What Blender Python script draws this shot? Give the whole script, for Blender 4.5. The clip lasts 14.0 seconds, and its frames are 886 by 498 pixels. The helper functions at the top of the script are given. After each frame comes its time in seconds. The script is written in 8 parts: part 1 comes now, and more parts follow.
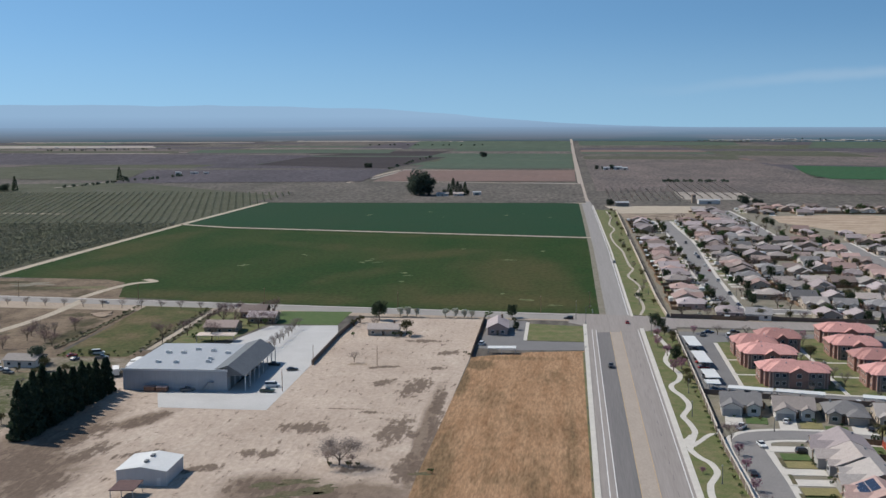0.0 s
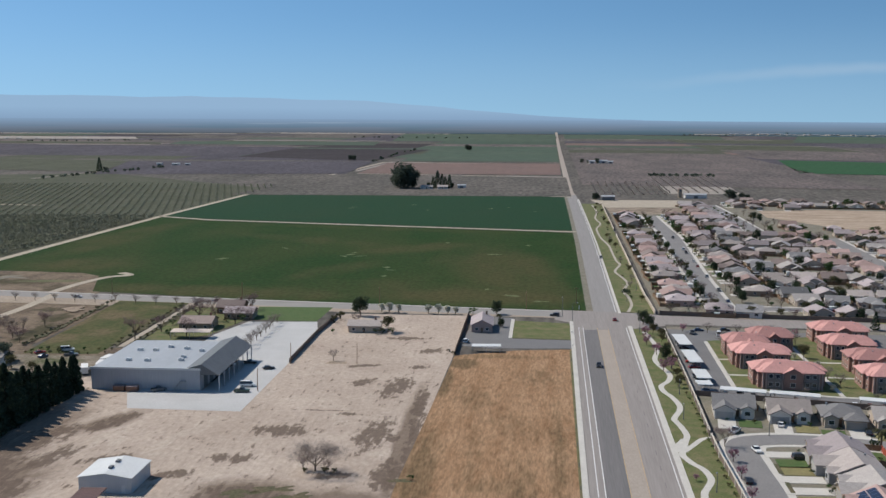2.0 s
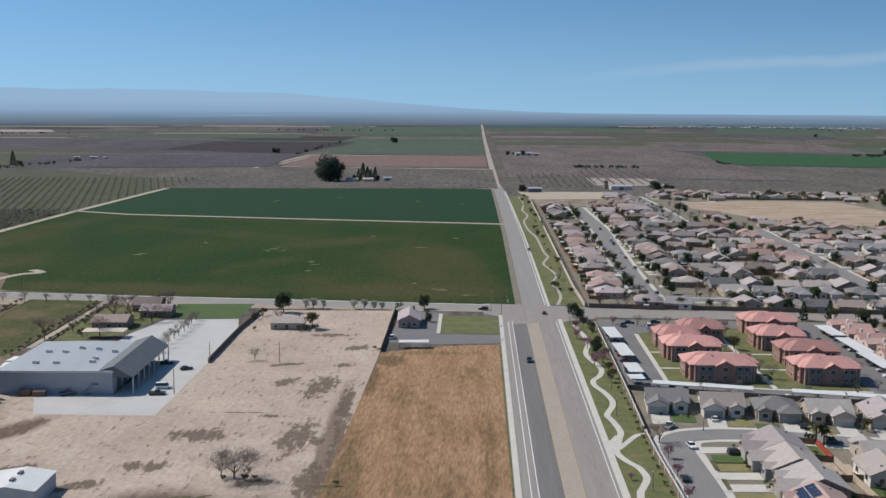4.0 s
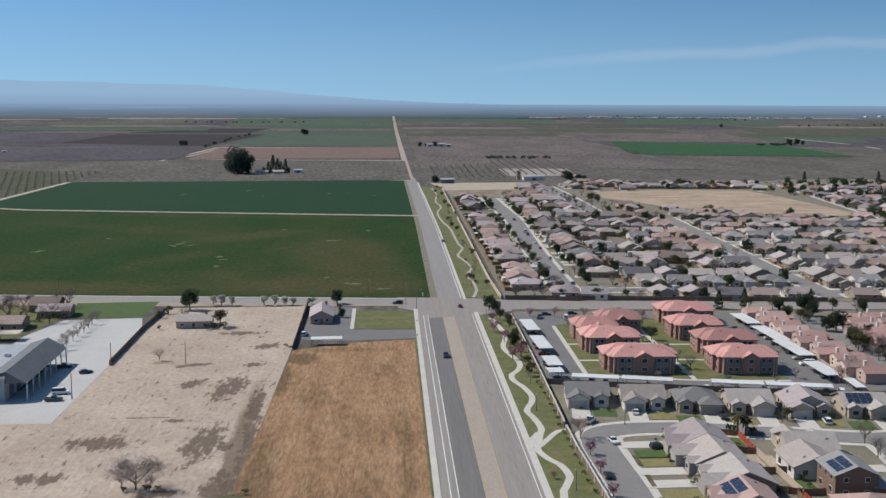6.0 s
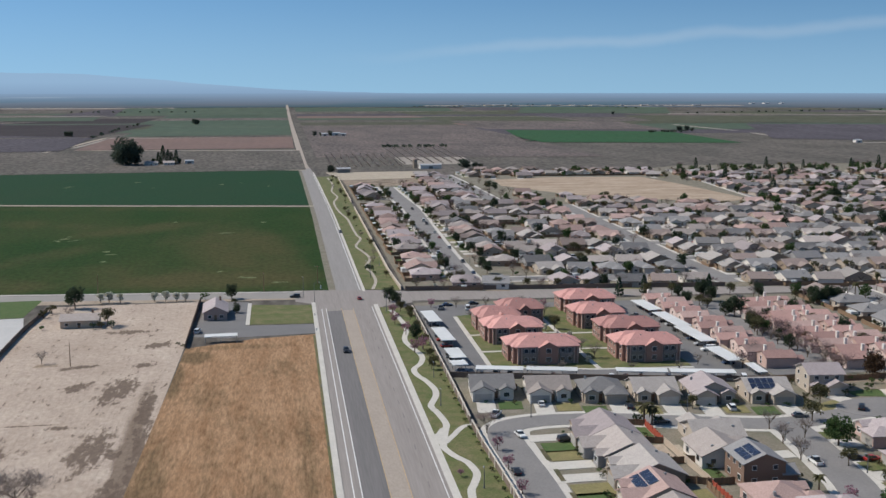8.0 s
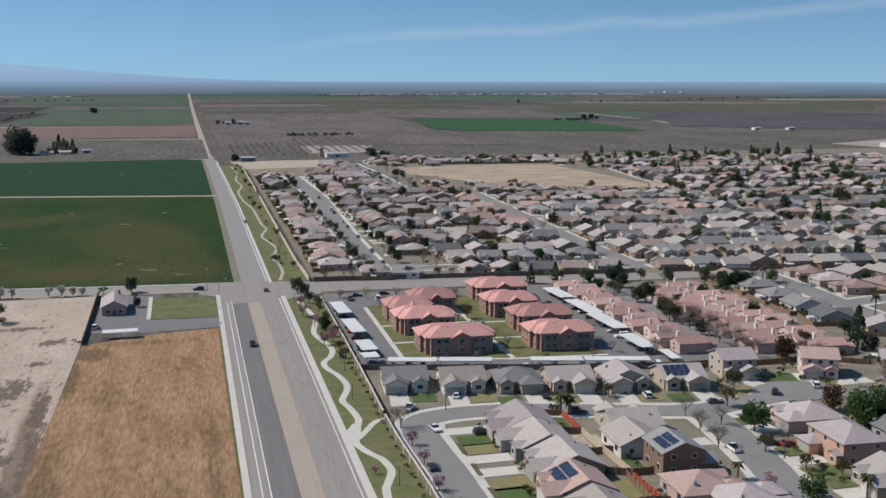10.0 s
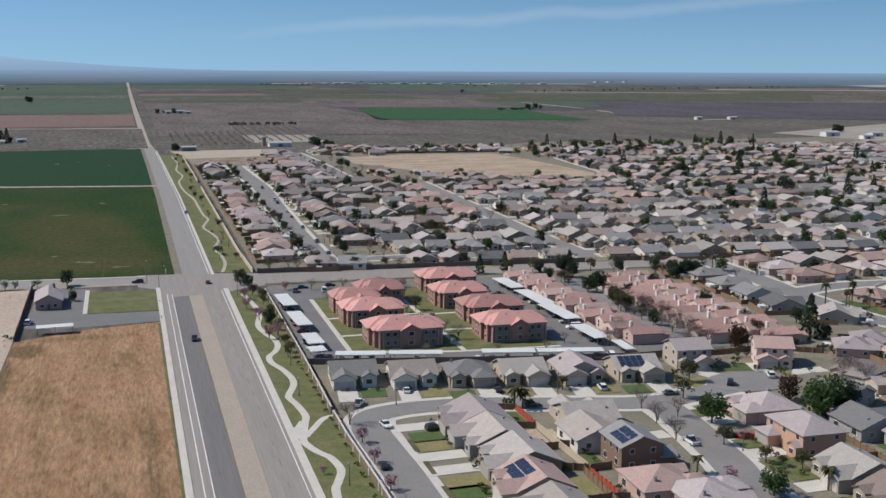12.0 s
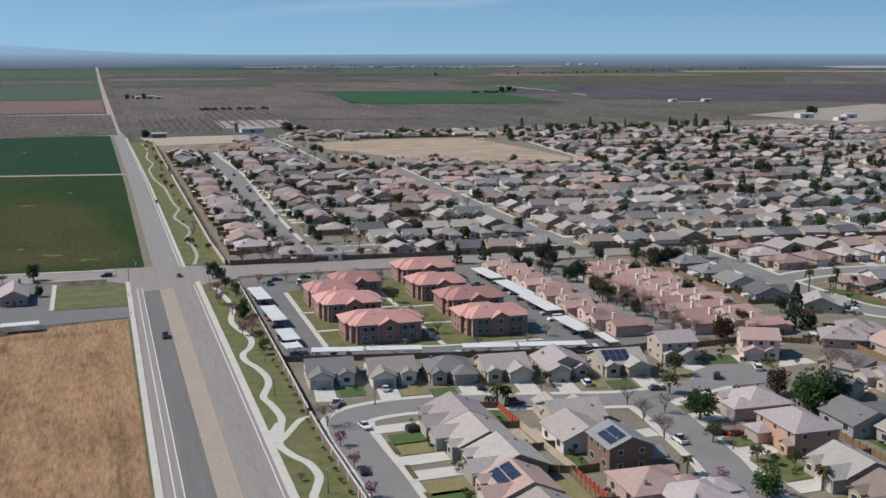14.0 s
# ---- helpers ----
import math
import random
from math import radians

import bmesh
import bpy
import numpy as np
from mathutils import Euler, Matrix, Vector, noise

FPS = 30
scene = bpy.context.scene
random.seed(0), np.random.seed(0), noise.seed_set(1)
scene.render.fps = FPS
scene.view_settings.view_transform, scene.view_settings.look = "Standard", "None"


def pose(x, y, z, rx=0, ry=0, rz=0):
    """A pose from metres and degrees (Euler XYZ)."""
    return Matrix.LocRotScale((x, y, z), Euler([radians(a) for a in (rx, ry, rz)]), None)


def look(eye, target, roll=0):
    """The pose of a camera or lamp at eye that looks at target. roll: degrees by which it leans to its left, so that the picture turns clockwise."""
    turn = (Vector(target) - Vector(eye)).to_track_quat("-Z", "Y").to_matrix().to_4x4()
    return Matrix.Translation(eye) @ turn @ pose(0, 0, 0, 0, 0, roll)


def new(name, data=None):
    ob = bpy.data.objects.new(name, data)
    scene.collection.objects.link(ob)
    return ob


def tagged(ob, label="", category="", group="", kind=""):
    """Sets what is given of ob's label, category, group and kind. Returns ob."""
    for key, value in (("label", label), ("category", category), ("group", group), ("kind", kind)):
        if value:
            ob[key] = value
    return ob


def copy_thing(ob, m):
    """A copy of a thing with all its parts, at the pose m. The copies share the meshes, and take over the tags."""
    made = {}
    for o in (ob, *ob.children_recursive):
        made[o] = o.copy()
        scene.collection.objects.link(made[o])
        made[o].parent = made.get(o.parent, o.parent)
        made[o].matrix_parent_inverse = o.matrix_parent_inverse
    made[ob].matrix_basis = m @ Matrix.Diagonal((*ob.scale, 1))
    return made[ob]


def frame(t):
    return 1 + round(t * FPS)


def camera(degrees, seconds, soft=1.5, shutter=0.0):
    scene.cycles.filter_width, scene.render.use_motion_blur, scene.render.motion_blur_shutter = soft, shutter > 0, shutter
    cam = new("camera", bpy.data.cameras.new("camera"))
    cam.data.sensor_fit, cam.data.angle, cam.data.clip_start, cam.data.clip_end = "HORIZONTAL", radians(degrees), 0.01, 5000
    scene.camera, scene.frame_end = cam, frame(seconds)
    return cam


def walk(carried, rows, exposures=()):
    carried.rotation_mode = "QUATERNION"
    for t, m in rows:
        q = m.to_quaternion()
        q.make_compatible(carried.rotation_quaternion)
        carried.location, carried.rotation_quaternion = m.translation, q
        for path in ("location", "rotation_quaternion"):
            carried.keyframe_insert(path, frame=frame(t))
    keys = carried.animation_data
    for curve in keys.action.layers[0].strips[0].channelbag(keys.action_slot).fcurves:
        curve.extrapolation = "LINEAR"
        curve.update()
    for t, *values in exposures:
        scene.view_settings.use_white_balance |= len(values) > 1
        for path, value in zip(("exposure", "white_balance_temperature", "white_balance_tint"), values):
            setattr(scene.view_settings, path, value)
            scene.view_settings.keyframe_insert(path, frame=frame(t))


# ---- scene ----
cam = camera(44.20, 14.0)
# seconds, x, y, z, yaw, pitch, roll
PATH = [
    (0, -25.94, -546.21, 98.15, 6.552, -6.684, -0.077),
    (0.5, -26.15, -542.35, 98.11, 6.339, -6.807, -0.012),
    (1, -26.42, -538.53, 97.92, 6.147, -6.901, 0.086),
    (1.5, -26.73, -534.79, 97.56, 5.939, -6.985, 0.188),
    (2, -27.08, -531.15, 97.10, 5.724, -7.053, 0.296),
    (2.5, -27.41, -527.66, 96.64, 5.532, -7.110, 0.401),
    (3, -27.64, -524.34, 96.22, 4.335, -7.204, 0.452),
    (5.5, -28.08, -508.47, 94.55, -1.447, -7.706, 0.126),
    (6, -28.14, -505.47, 94.23, -2.760, -7.814, 0.140),
    (6.5, -28.18, -502.62, 93.96, -4.095, -7.915, 0.162),
    (7, -28.19, -499.87, 93.78, -5.446, -8.065, 0.046),
    (7.5, -28.17, -497.20, 93.61, -6.841, -8.218, -0.042),
    (8, -28.11, -494.61, 93.38, -8.220, -8.386, -0.055),
    (8.5, -28.00, -492.08, 93.06, -9.277, -8.540, -0.038),
    (9, -27.85, -489.61, 92.67, -10.541, -8.668, -0.016),
    (11.5, -26.94, -477.45, 90.45, -15.792, -9.344, 0.174),
    (12, -26.74, -475.00, 90.15, -16.123, -9.466, 0.223),
    (12.5, -26.47, -472.55, 90.03, -16.463, -9.629, 0.238),
    (13, -26.12, -470.10, 90.18, -16.796, -9.811, 0.187),
    (13.5, -25.67, -467.62, 90.64, -17.141, -10.032, 0.069),
    (14, -25.14, -465.08, 91.36, -17.495, -10.354, -0.073),
]
walk(cam, [(t, pose(x, y, z, 90 + p, 0, w) @ pose(0, 0, 0, 0, 0, r)) for t, x, y, z, w, p, r in PATH])

# ---- light and sky ----
SUN_AZ, SUN_EL = radians(-68), radians(47)   # azimuth from +y towards +x
world = bpy.data.worlds.new("sky_world")
scene.world = world
world.use_nodes = True
wn, wl = world.node_tree.nodes, world.node_tree.links
wn.clear()
w_out = wn.new("ShaderNodeOutputWorld")
w_bg = wn.new("ShaderNodeBackground")
w_sky = wn.new("ShaderNodeTexSky")
w_sky.sky_type = "NISHITA"
w_sky.sun_disc = False
w_sky.sun_elevation = SUN_EL
w_sky.sun_rotation = SUN_AZ
w_sky.altitude = 300
w_sky.air_density = 1.0
w_sky.dust_density = 0.5
w_sky.ozone_density = 1.2
# clear dry air: the pale belt at the horizon is thin, so the sky is read some way above it
w_tex, w_up, w_nrm = wn.new("ShaderNodeTexCoord"), wn.new("ShaderNodeVectorMath"), wn.new("ShaderNodeVectorMath")
w_up.operation, w_nrm.operation = "ADD", "NORMALIZE"
w_up.inputs[1].default_value = (0, 0, 0.18)
w_scl = wn.new("ShaderNodeVectorMath")
w_scl.operation = "MULTIPLY"
w_scl.inputs[1].default_value = (1, 1, 1.6)
wl.new(w_tex.outputs["Generated"], w_scl.inputs[0])
wl.new(w_scl.outputs[0], w_up.inputs[0])
wl.new(w_up.outputs[0], w_nrm.inputs[0])
wl.new(w_nrm.outputs[0], w_sky.inputs["Vector"])
w_bg.inputs["Strength"].default_value = 0.112
w_tint = wn.new("ShaderNodeMix")
w_tint.data_type, w_tint.blend_type = "RGBA", "MULTIPLY"
w_tint.inputs["Factor"].default_value = 1.0
w_tint.inputs["B"].default_value = (0.69, 0.97, 1.055, 1)
wl.new(w_sky.outputs[0], w_tint.inputs["A"])
# one thin streak of high cloud, low over the plain
w_sep = wn.new("ShaderNodeSeparateXYZ")
wl.new(w_tex.outputs["Generated"], w_sep.inputs[0])


def w_math(op, a, b):
    q = wn.new("ShaderNodeMath")
    q.operation = op
    for k, v in enumerate((a, b)):
        if isinstance(v, (int, float)):
            q.inputs[k].default_value = v
        else:
            wl.new(v, q.inputs[k])
    return q.outputs[0]


def w_range(v, lo, hi, to0, to1):
    q = wn.new("ShaderNodeMapRange")
    q.interpolation_type = "SMOOTHSTEP"
    for k, x in (("From Min", lo), ("From Max", hi), ("To Min", to0), ("To Max", to1)):
        q.inputs[k].default_value = x
    wl.new(v, q.inputs["Value"])
    return q.outputs[0]


w_noi = wn.new("ShaderNodeTexNoise")
w_noi.inputs["Scale"].default_value, w_noi.inputs["Detail"].default_value = 9.0, 5.0
wl.new(w_tex.outputs["Generated"], w_noi.inputs["Vector"])
w_line = w_math("ADD", w_math("MULTIPLY", w_sep.outputs["X"], 0.062), 0.024)
w_line = w_math("ADD", w_line, w_math("MULTIPLY", w_math("SUBTRACT", w_noi.outputs["Fac"], 0.5), 0.022))
w_off = w_math("ABSOLUTE", w_math("SUBTRACT", w_sep.outputs["Z"], w_line), 0.0)
w_band = w_math("MULTIPLY", w_range(w_off, 0.0002, 0.008, 0.15, 0.0), w_range(w_sep.outputs["X"], 0.02, 0.26, 0.0, 1.0))
w_band = w_math("MULTIPLY", w_band, w_range(w_sep.outputs["Y"], 0.4, 0.7, 0.0, 1.0))
w_mix = wn.new("ShaderNodeMix")
w_mix.data_type = "RGBA"
w_mix.inputs["B"].default_value = (6.2, 6.6, 7.0, 1)
wl.new(w_band, w_mix.inputs["Factor"])
w_haze = wn.new("ShaderNodeMix")
w_haze.data_type = "RGBA"
w_haze.inputs["B"].default_value = (3.3, 4.9, 6.2, 1)
wl.new(w_range(w_sep.outputs["Z"], -0.02, 0.10, 0.45, 0.0), w_haze.inputs["Factor"])
wl.new(w_tint.outputs["Result"], w_haze.inputs["A"])
wl.new(w_haze.outputs["Result"], w_mix.inputs["A"])
wl.new(w_mix.outputs["Result"], w_bg.inputs["Color"])
wl.new(w_bg.outputs[0], w_out.inputs["Surface"])

sun_data = bpy.data.lights.new("sun", "SUN")
sun_data.energy = 4.2
sun_data.angle = radians(0.55)
sun_data.color = (1.0, 0.935, 0.84)
sun = new("sun", sun_data)
sun_dir = Vector((math.sin(SUN_AZ) * math.cos(SUN_EL), math.cos(SUN_AZ) * math.cos(SUN_EL), math.sin(SUN_EL)))
sun.matrix_world = look(sun_dir * 3000, (0, 0, 0))


# ---- the plan ----
# Plan numbers follow an earlier fit to the camera's view: site() carries them to a later fit's metres, called true
# here, x east of the main road, y north of the crossing.
REFIT = ((1.070362, -0.000456, 0.5846), (0.054793, 1.150373, 4.2360), (-8.1154e-05, -2.0205e-04, 1.0))
OX, OY, EYE = -27.0, -500.0, 95.0


def site(x, y):
    (a, b, c), (d, e, f), (g, h, k) = REFIT
    w = g * x + h * y + k
    return (a * x + b * y + c) / w, (d * x + e * y + f) / w


def plan_of(x, y):
    """Where a true place lies on the plan."""
    q = Matrix(REFIT).inverted() @ Vector((x, y, 1))
    return q.x / q.z, q.y / q.z


def swell(x, y, turn=0.0):
    """How the plan turns and stretches there, along a direction and across it."""
    c, s = math.cos(radians(turn)), math.sin(radians(turn))
    p, q, r = Vector(site(x, y)), Vector(site(x + c, y + s)), Vector(site(x - s, y + c))
    return math.degrees(math.atan2((q - p).y, (q - p).x)), (q - p).length, (r - p).length


def reach(x, y):
    """How much farther off a place lies than its plan says."""
    p = Vector(lie(x, y))
    return math.hypot(p.x - OX, p.y - OY) / math.hypot(x + 28, y + 485)


def at(x, y, z, rx=0, ry=0, rz=0):
    """The pose of a thing of its own true size at a place of the plan."""
    p = lie(x, y)
    return pose(p[0], p[1], z + p[2], 0, 0, swell(x, y, rz)[0])


def fit_at(x, y, z, rx=0, ry=0, rz=0):
    """The pose of a building, stretched with the plan so it keeps its extent in the camera's view."""
    t, sx, sy = swell(x, y, rz)
    return at(x, y, z, 0, 0, rz) @ Matrix.Diagonal((min(sx, 1.2), min(sy, 1.16), 1.05, 1))


def spot(cx, cy, rx, ry, rot):
    """An ellipse of the plan in true metres."""
    t, sx, sy = swell(cx, cy, math.degrees(rot))
    return (*site(cx, cy), rx * sx, ry * sy, radians(t))


def lie_true(x, y, up=0.0):
    """A point of the plain. Past 2.6 km the plain is folded in, and rises so that every place keeps its height under the eye."""
    dx, dy = x - OX, y - OY
    far = math.hypot(dx, dy)
    if far <= 2600:
        return (x, y, up * (1 + far / 900))
    d = 2600 + 2150 * (1 - 2600 / far)
    return (OX + dx * d / far, OY + dy * d / far, EYE - (EYE + far * far / 1.48e7) * d / far + 0.44 * d / far + up * (1 + d / 900))


def lie(x, y, up=0.0):
    return lie_true(*site(x, y), up)


def stand(root, cx, cy):
    """Moves a building that was drawn in place on the plan: its origin to its middle, then to its true place."""
    for o in root.children_recursive:
        if o.data:
            o.data.transform(Matrix.Translation((-cx, -cy, 0)))
    root.matrix_basis = fit_at(cx, cy, 0)
    return root


# ---- materials ----
def mat(name, a, b=None, size=8.0, fine=0.6, rough=0.9, bump=0.0, stretch=(1, 1, 1), metal=0.0, rnd=0.0, contrast=0.25, grain=0.25,
        spec=0.3):
    """Two colours mixed by a coarse noise of the given size in metres, a fine grain over it, relief from the grain."""
    m = bpy.data.materials.new(name)
    m.use_nodes = True
    n, l = m.node_tree.nodes, m.node_tree.links
    p = n["Principled BSDF"]
    p.inputs["Roughness"].default_value = rough
    p.inputs["Metallic"].default_value = metal
    p.inputs["Specular IOR Level"].default_value = spec
    b = b or tuple(c * 0.75 for c in a)
    geo = n.new("ShaderNodeNewGeometry")
    mp = n.new("ShaderNodeMapping")
    mp.inputs["Scale"].default_value = stretch
    l.new(geo.outputs["Position"], mp.inputs["Vector"])
    n1 = n.new("ShaderNodeTexNoise")
    n1.inputs["Scale"].default_value = 1.0 / size
    n1.inputs["Detail"].default_value = 5.0
    n1.inputs["Roughness"].default_value = 0.62
    l.new(mp.outputs[0], n1.inputs["Vector"])
    r1 = n.new("ShaderNodeMapRange")
    r1.inputs["From Min"].default_value = 0.5 - contrast
    r1.inputs["From Max"].default_value = 0.5 + contrast
    l.new(n1.outputs["Fac"], r1.inputs["Value"])
    mix = n.new("ShaderNodeMix")
    mix.data_type = "RGBA"
    mix.inputs["A"].default_value = (*a, 1)
    mix.inputs["B"].default_value = (*b, 1)
    l.new(r1.outputs[0], mix.inputs["Factor"])
    n2 = n.new("ShaderNodeTexNoise")
    n2.inputs["Scale"].default_value = 1.0 / fine
    n2.inputs["Detail"].default_value = 3.0
    l.new(mp.outputs[0], n2.inputs["Vector"])
    r2 = n.new("ShaderNodeMapRange")
    r2.inputs["From Min"].default_value = 0.25
    r2.inputs["From Max"].default_value = 0.75
    r2.inputs["To Min"].default_value = 1.0 - grain
    r2.inputs["To Max"].default_value = 1.0 + grain
    l.new(n2.outputs["Fac"], r2.inputs["Value"])
    hsv = n.new("ShaderNodeHueSaturation")
    l.new(mix.outputs["Result"], hsv.inputs["Color"])
    if rnd:
        info = n.new("ShaderNodeObjectInfo")
        r3 = n.new("ShaderNodeMapRange")
        r3.inputs["To Min"].default_value = 1.0 - rnd
        r3.inputs["To Max"].default_value = 1.0 + rnd
        l.new(info.outputs["Random"], r3.inputs["Value"])
        mu = n.new("ShaderNodeMath")
        mu.operation = "MULTIPLY"
        l.new(r2.outputs[0], mu.inputs[0])
        l.new(r3.outputs[0], mu.inputs[1])
        l.new(mu.outputs[0], hsv.inputs["Value"])
    else:
        l.new(r2.outputs[0], hsv.inputs["Value"])
    l.new(hsv.outputs[0], p.inputs["Base Color"])
    if bump:
        bn = n.new("ShaderNodeBump")
        bn.inputs["Strength"].default_value = min(1.0, bump)
        bn.inputs["Distance"].default_value = fine * 0.3
        l.new(n2.outputs["Fac"], bn.inputs["Height"])
        l.new(bn.outputs[0], p.inputs["Normal"])
    return m


M_DIRT = mat("pale_dirt", (0.42, 0.34, 0.27), (0.25, 0.195, 0.145), 30, 1.3, 1.0, 0.3, stretch=(1, 0.6, 1), contrast=0.2, grain=0.2)


def dirt_mat():
    """Pale bare dirt with wheel tracks, darker disturbed soil in ragged patches, and cypress shade painted in."""
    m = bpy.data.materials.new("pale_dirt_lot")
    m.use_nodes = True
    n, l = m.node_tree.nodes, m.node_tree.links
    p = n["Principled BSDF"]
    p.inputs["Roughness"].default_value = 1.0
    p.inputs["Specular IOR Level"].default_value = 0.1
    geo = n.new("ShaderNodeNewGeometry")

    def noise_of(size, detail, stretch=(1, 1, 1), turn=0.0, warp=0.0):
        mp, t = n.new("ShaderNodeMapping"), n.new("ShaderNodeTexNoise")
        mp.inputs["Scale"].default_value = stretch
        mp.inputs["Rotation"].default_value = (0, 0, turn)
        t.inputs["Scale"].default_value, t.inputs["Detail"].default_value, t.inputs["Distortion"].default_value = 1 / size, detail, warp
        t.inputs["Roughness"].default_value = 0.65
        l.new(geo.outputs["Position"], mp.inputs["Vector"])
        l.new(mp.outputs[0], t.inputs["Vector"])
        return t.outputs["Fac"]

    def math_of(op, a, b):
        q = n.new("ShaderNodeMath")
        q.operation = op
        for k, v in enumerate((a, b)):
            if isinstance(v, (int, float)):
                q.inputs[k].default_value = v
            else:
                l.new(v, q.inputs[k])
        return q.outputs[0]

    def ramp(v, lo, hi, to0=0.0, to1=1.0):
        q = n.new("ShaderNodeMapRange")
        for k, x in (("From Min", lo), ("From Max", hi), ("To Min", to0), ("To Max", to1)):
            q.inputs[k].default_value = x
        l.new(v, q.inputs["Value"])
        return q.outputs[0]

    def blend(f, a, b):
        q = n.new("ShaderNodeMix")
        q.data_type = "RGBA"
        l.new(f, q.inputs["Factor"])
        for k, v in (("A", a), ("B", b)):
            if isinstance(v, tuple):
                q.inputs[k].default_value = (*v, 1)
            else:
                l.new(v, q.inputs[k])
        return q.outputs["Result"]

    # where the soil was turned, with some of the cypress row's shade: ragged ellipses
    spots = None
    for cx, cy, rx, ry, rot in ((-106.5, -190, 9.5, 6, 0), (-115, -217, 7.5, 4, 0), (-79.5, -138, 5, 16, -0.1), (-79, -191, 5, 17, -0.1), (-68.5, -158, 2.4, 24, 0), (-73, -195, 2.4, 5, 0), (-74.5, -109, 3.4, 2.6, 0), (-73, -82, 5, 4, 0.5),
                                (-70, -228, 4.5, 13, 0), (-92, -133, 3.4, 7, -0.4), (-180, -232, 11, 30, 0.1), (-170, -250, 9, 16, 0), (-177, -206, 7, 20, -0.3), (-166, -222, 5, 12, -0.2), (-150, -220, 7, 2.5, 0.5), (-128, -232, 8, 3, 0.6), (-95, -108, 7, 2, 0.3), (-86, -60, 8, 3, 0), (-162, -186, 4, 11, -0.4), (-106, -246, 11, 8, 0), (-92, -250, 9, 6, 0), (-90, -172, 5, 2, 0), (-66.5, -205, 2, 60, 0), (-84, -229, 7, 3, 0), (-100, -168, 9, 0.7, 0)):
        mp = n.new("ShaderNodeMapping")
        mp.vector_type = "TEXTURE"
        cx, cy, rx, ry, rot = spot(cx, cy, rx, ry, rot)
        mp.inputs["Location"].default_value = (cx, cy, 0)
        mp.inputs["Rotation"].default_value = (0, 0, rot)
        mp.inputs["Scale"].default_value = (rx, ry, 50)
        ln = n.new("ShaderNodeVectorMath")
        ln.operation = "LENGTH"
        l.new(geo.outputs["Position"], mp.inputs["Vector"])
        l.new(mp.outputs[0], ln.inputs[0])
        v = ramp(ln.outputs["Value"], 1.45, 0.45)
        spots = v if spots is None else math_of("MAXIMUM", spots, v)
    rag = noise_of(1.7, 8, (1, 0.2, 1), 0.15, 0.5)
    clods = noise_of(4.5, 8, (1, 0.7, 1), 0.4, 0.6)
    mask = math_of("ADD", math_of("MULTIPLY", math_of("SUBTRACT", rag, 0.5), 3.2), math_of("MULTIPLY", math_of("SUBTRACT", clods, 0.5), 2.6))
    mask = ramp(math_of("ADD", spots, mask), 0.36, 0.8)
    tracks = ramp(noise_of(5, 5, (1, 0.09, 1), 0.42, 0.8), 0.50, 0.68)
    base = blend(ramp(noise_of(38, 4), 0.3, 0.72), (0.475, 0.39, 0.325), (0.37, 0.295, 0.24))
    base = blend(math_of("MULTIPLY", tracks, 0.22), base, (0.31, 0.24, 0.185))
    white = ramp(noise_of(16, 6, (1, 0.4, 1), -0.3, 1.0), 0.56, 0.72)
    base = blend(math_of("MULTIPLY", white, 0.35), base, (0.58, 0.505, 0.43))
    # broad dark soil along the cypress row, its shade painted in, and the lot's southern edge
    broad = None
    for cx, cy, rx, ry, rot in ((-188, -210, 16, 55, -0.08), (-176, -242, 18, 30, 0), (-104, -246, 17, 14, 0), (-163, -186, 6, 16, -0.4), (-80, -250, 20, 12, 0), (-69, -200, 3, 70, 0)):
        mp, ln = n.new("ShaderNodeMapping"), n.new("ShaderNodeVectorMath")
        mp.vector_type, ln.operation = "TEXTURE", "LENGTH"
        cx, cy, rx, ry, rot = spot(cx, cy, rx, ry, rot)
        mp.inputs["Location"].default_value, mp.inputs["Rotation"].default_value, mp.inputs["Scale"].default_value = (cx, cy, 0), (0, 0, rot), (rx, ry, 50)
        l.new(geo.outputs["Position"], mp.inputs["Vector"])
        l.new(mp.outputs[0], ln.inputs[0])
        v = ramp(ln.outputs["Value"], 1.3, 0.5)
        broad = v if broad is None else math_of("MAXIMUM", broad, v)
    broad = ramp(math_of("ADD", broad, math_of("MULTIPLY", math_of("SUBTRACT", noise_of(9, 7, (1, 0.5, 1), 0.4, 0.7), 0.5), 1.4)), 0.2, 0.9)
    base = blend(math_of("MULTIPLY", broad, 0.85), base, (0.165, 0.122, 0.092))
    base = blend(math_of("MULTIPLY", mask, 0.9), base, (0.135, 0.10, 0.078))
    hs = n.new("ShaderNodeHueSaturation")
    l.new(ramp(noise_of(1.5, 8, (1, 0.6, 1), 0.4), 0.28, 0.72, 0.80, 1.18), hs.inputs["Value"])
    l.new(base, hs.inputs["Color"])
    l.new(hs.outputs[0], p.inputs["Base Color"])
    b = n.new("ShaderNodeBump")
    b.inputs["Strength"].default_value, b.inputs["Distance"].default_value = 0.5, 0.5
    l.new(rag, b.inputs["Height"])
    l.new(b.outputs[0], p.inputs["Normal"])
    return m


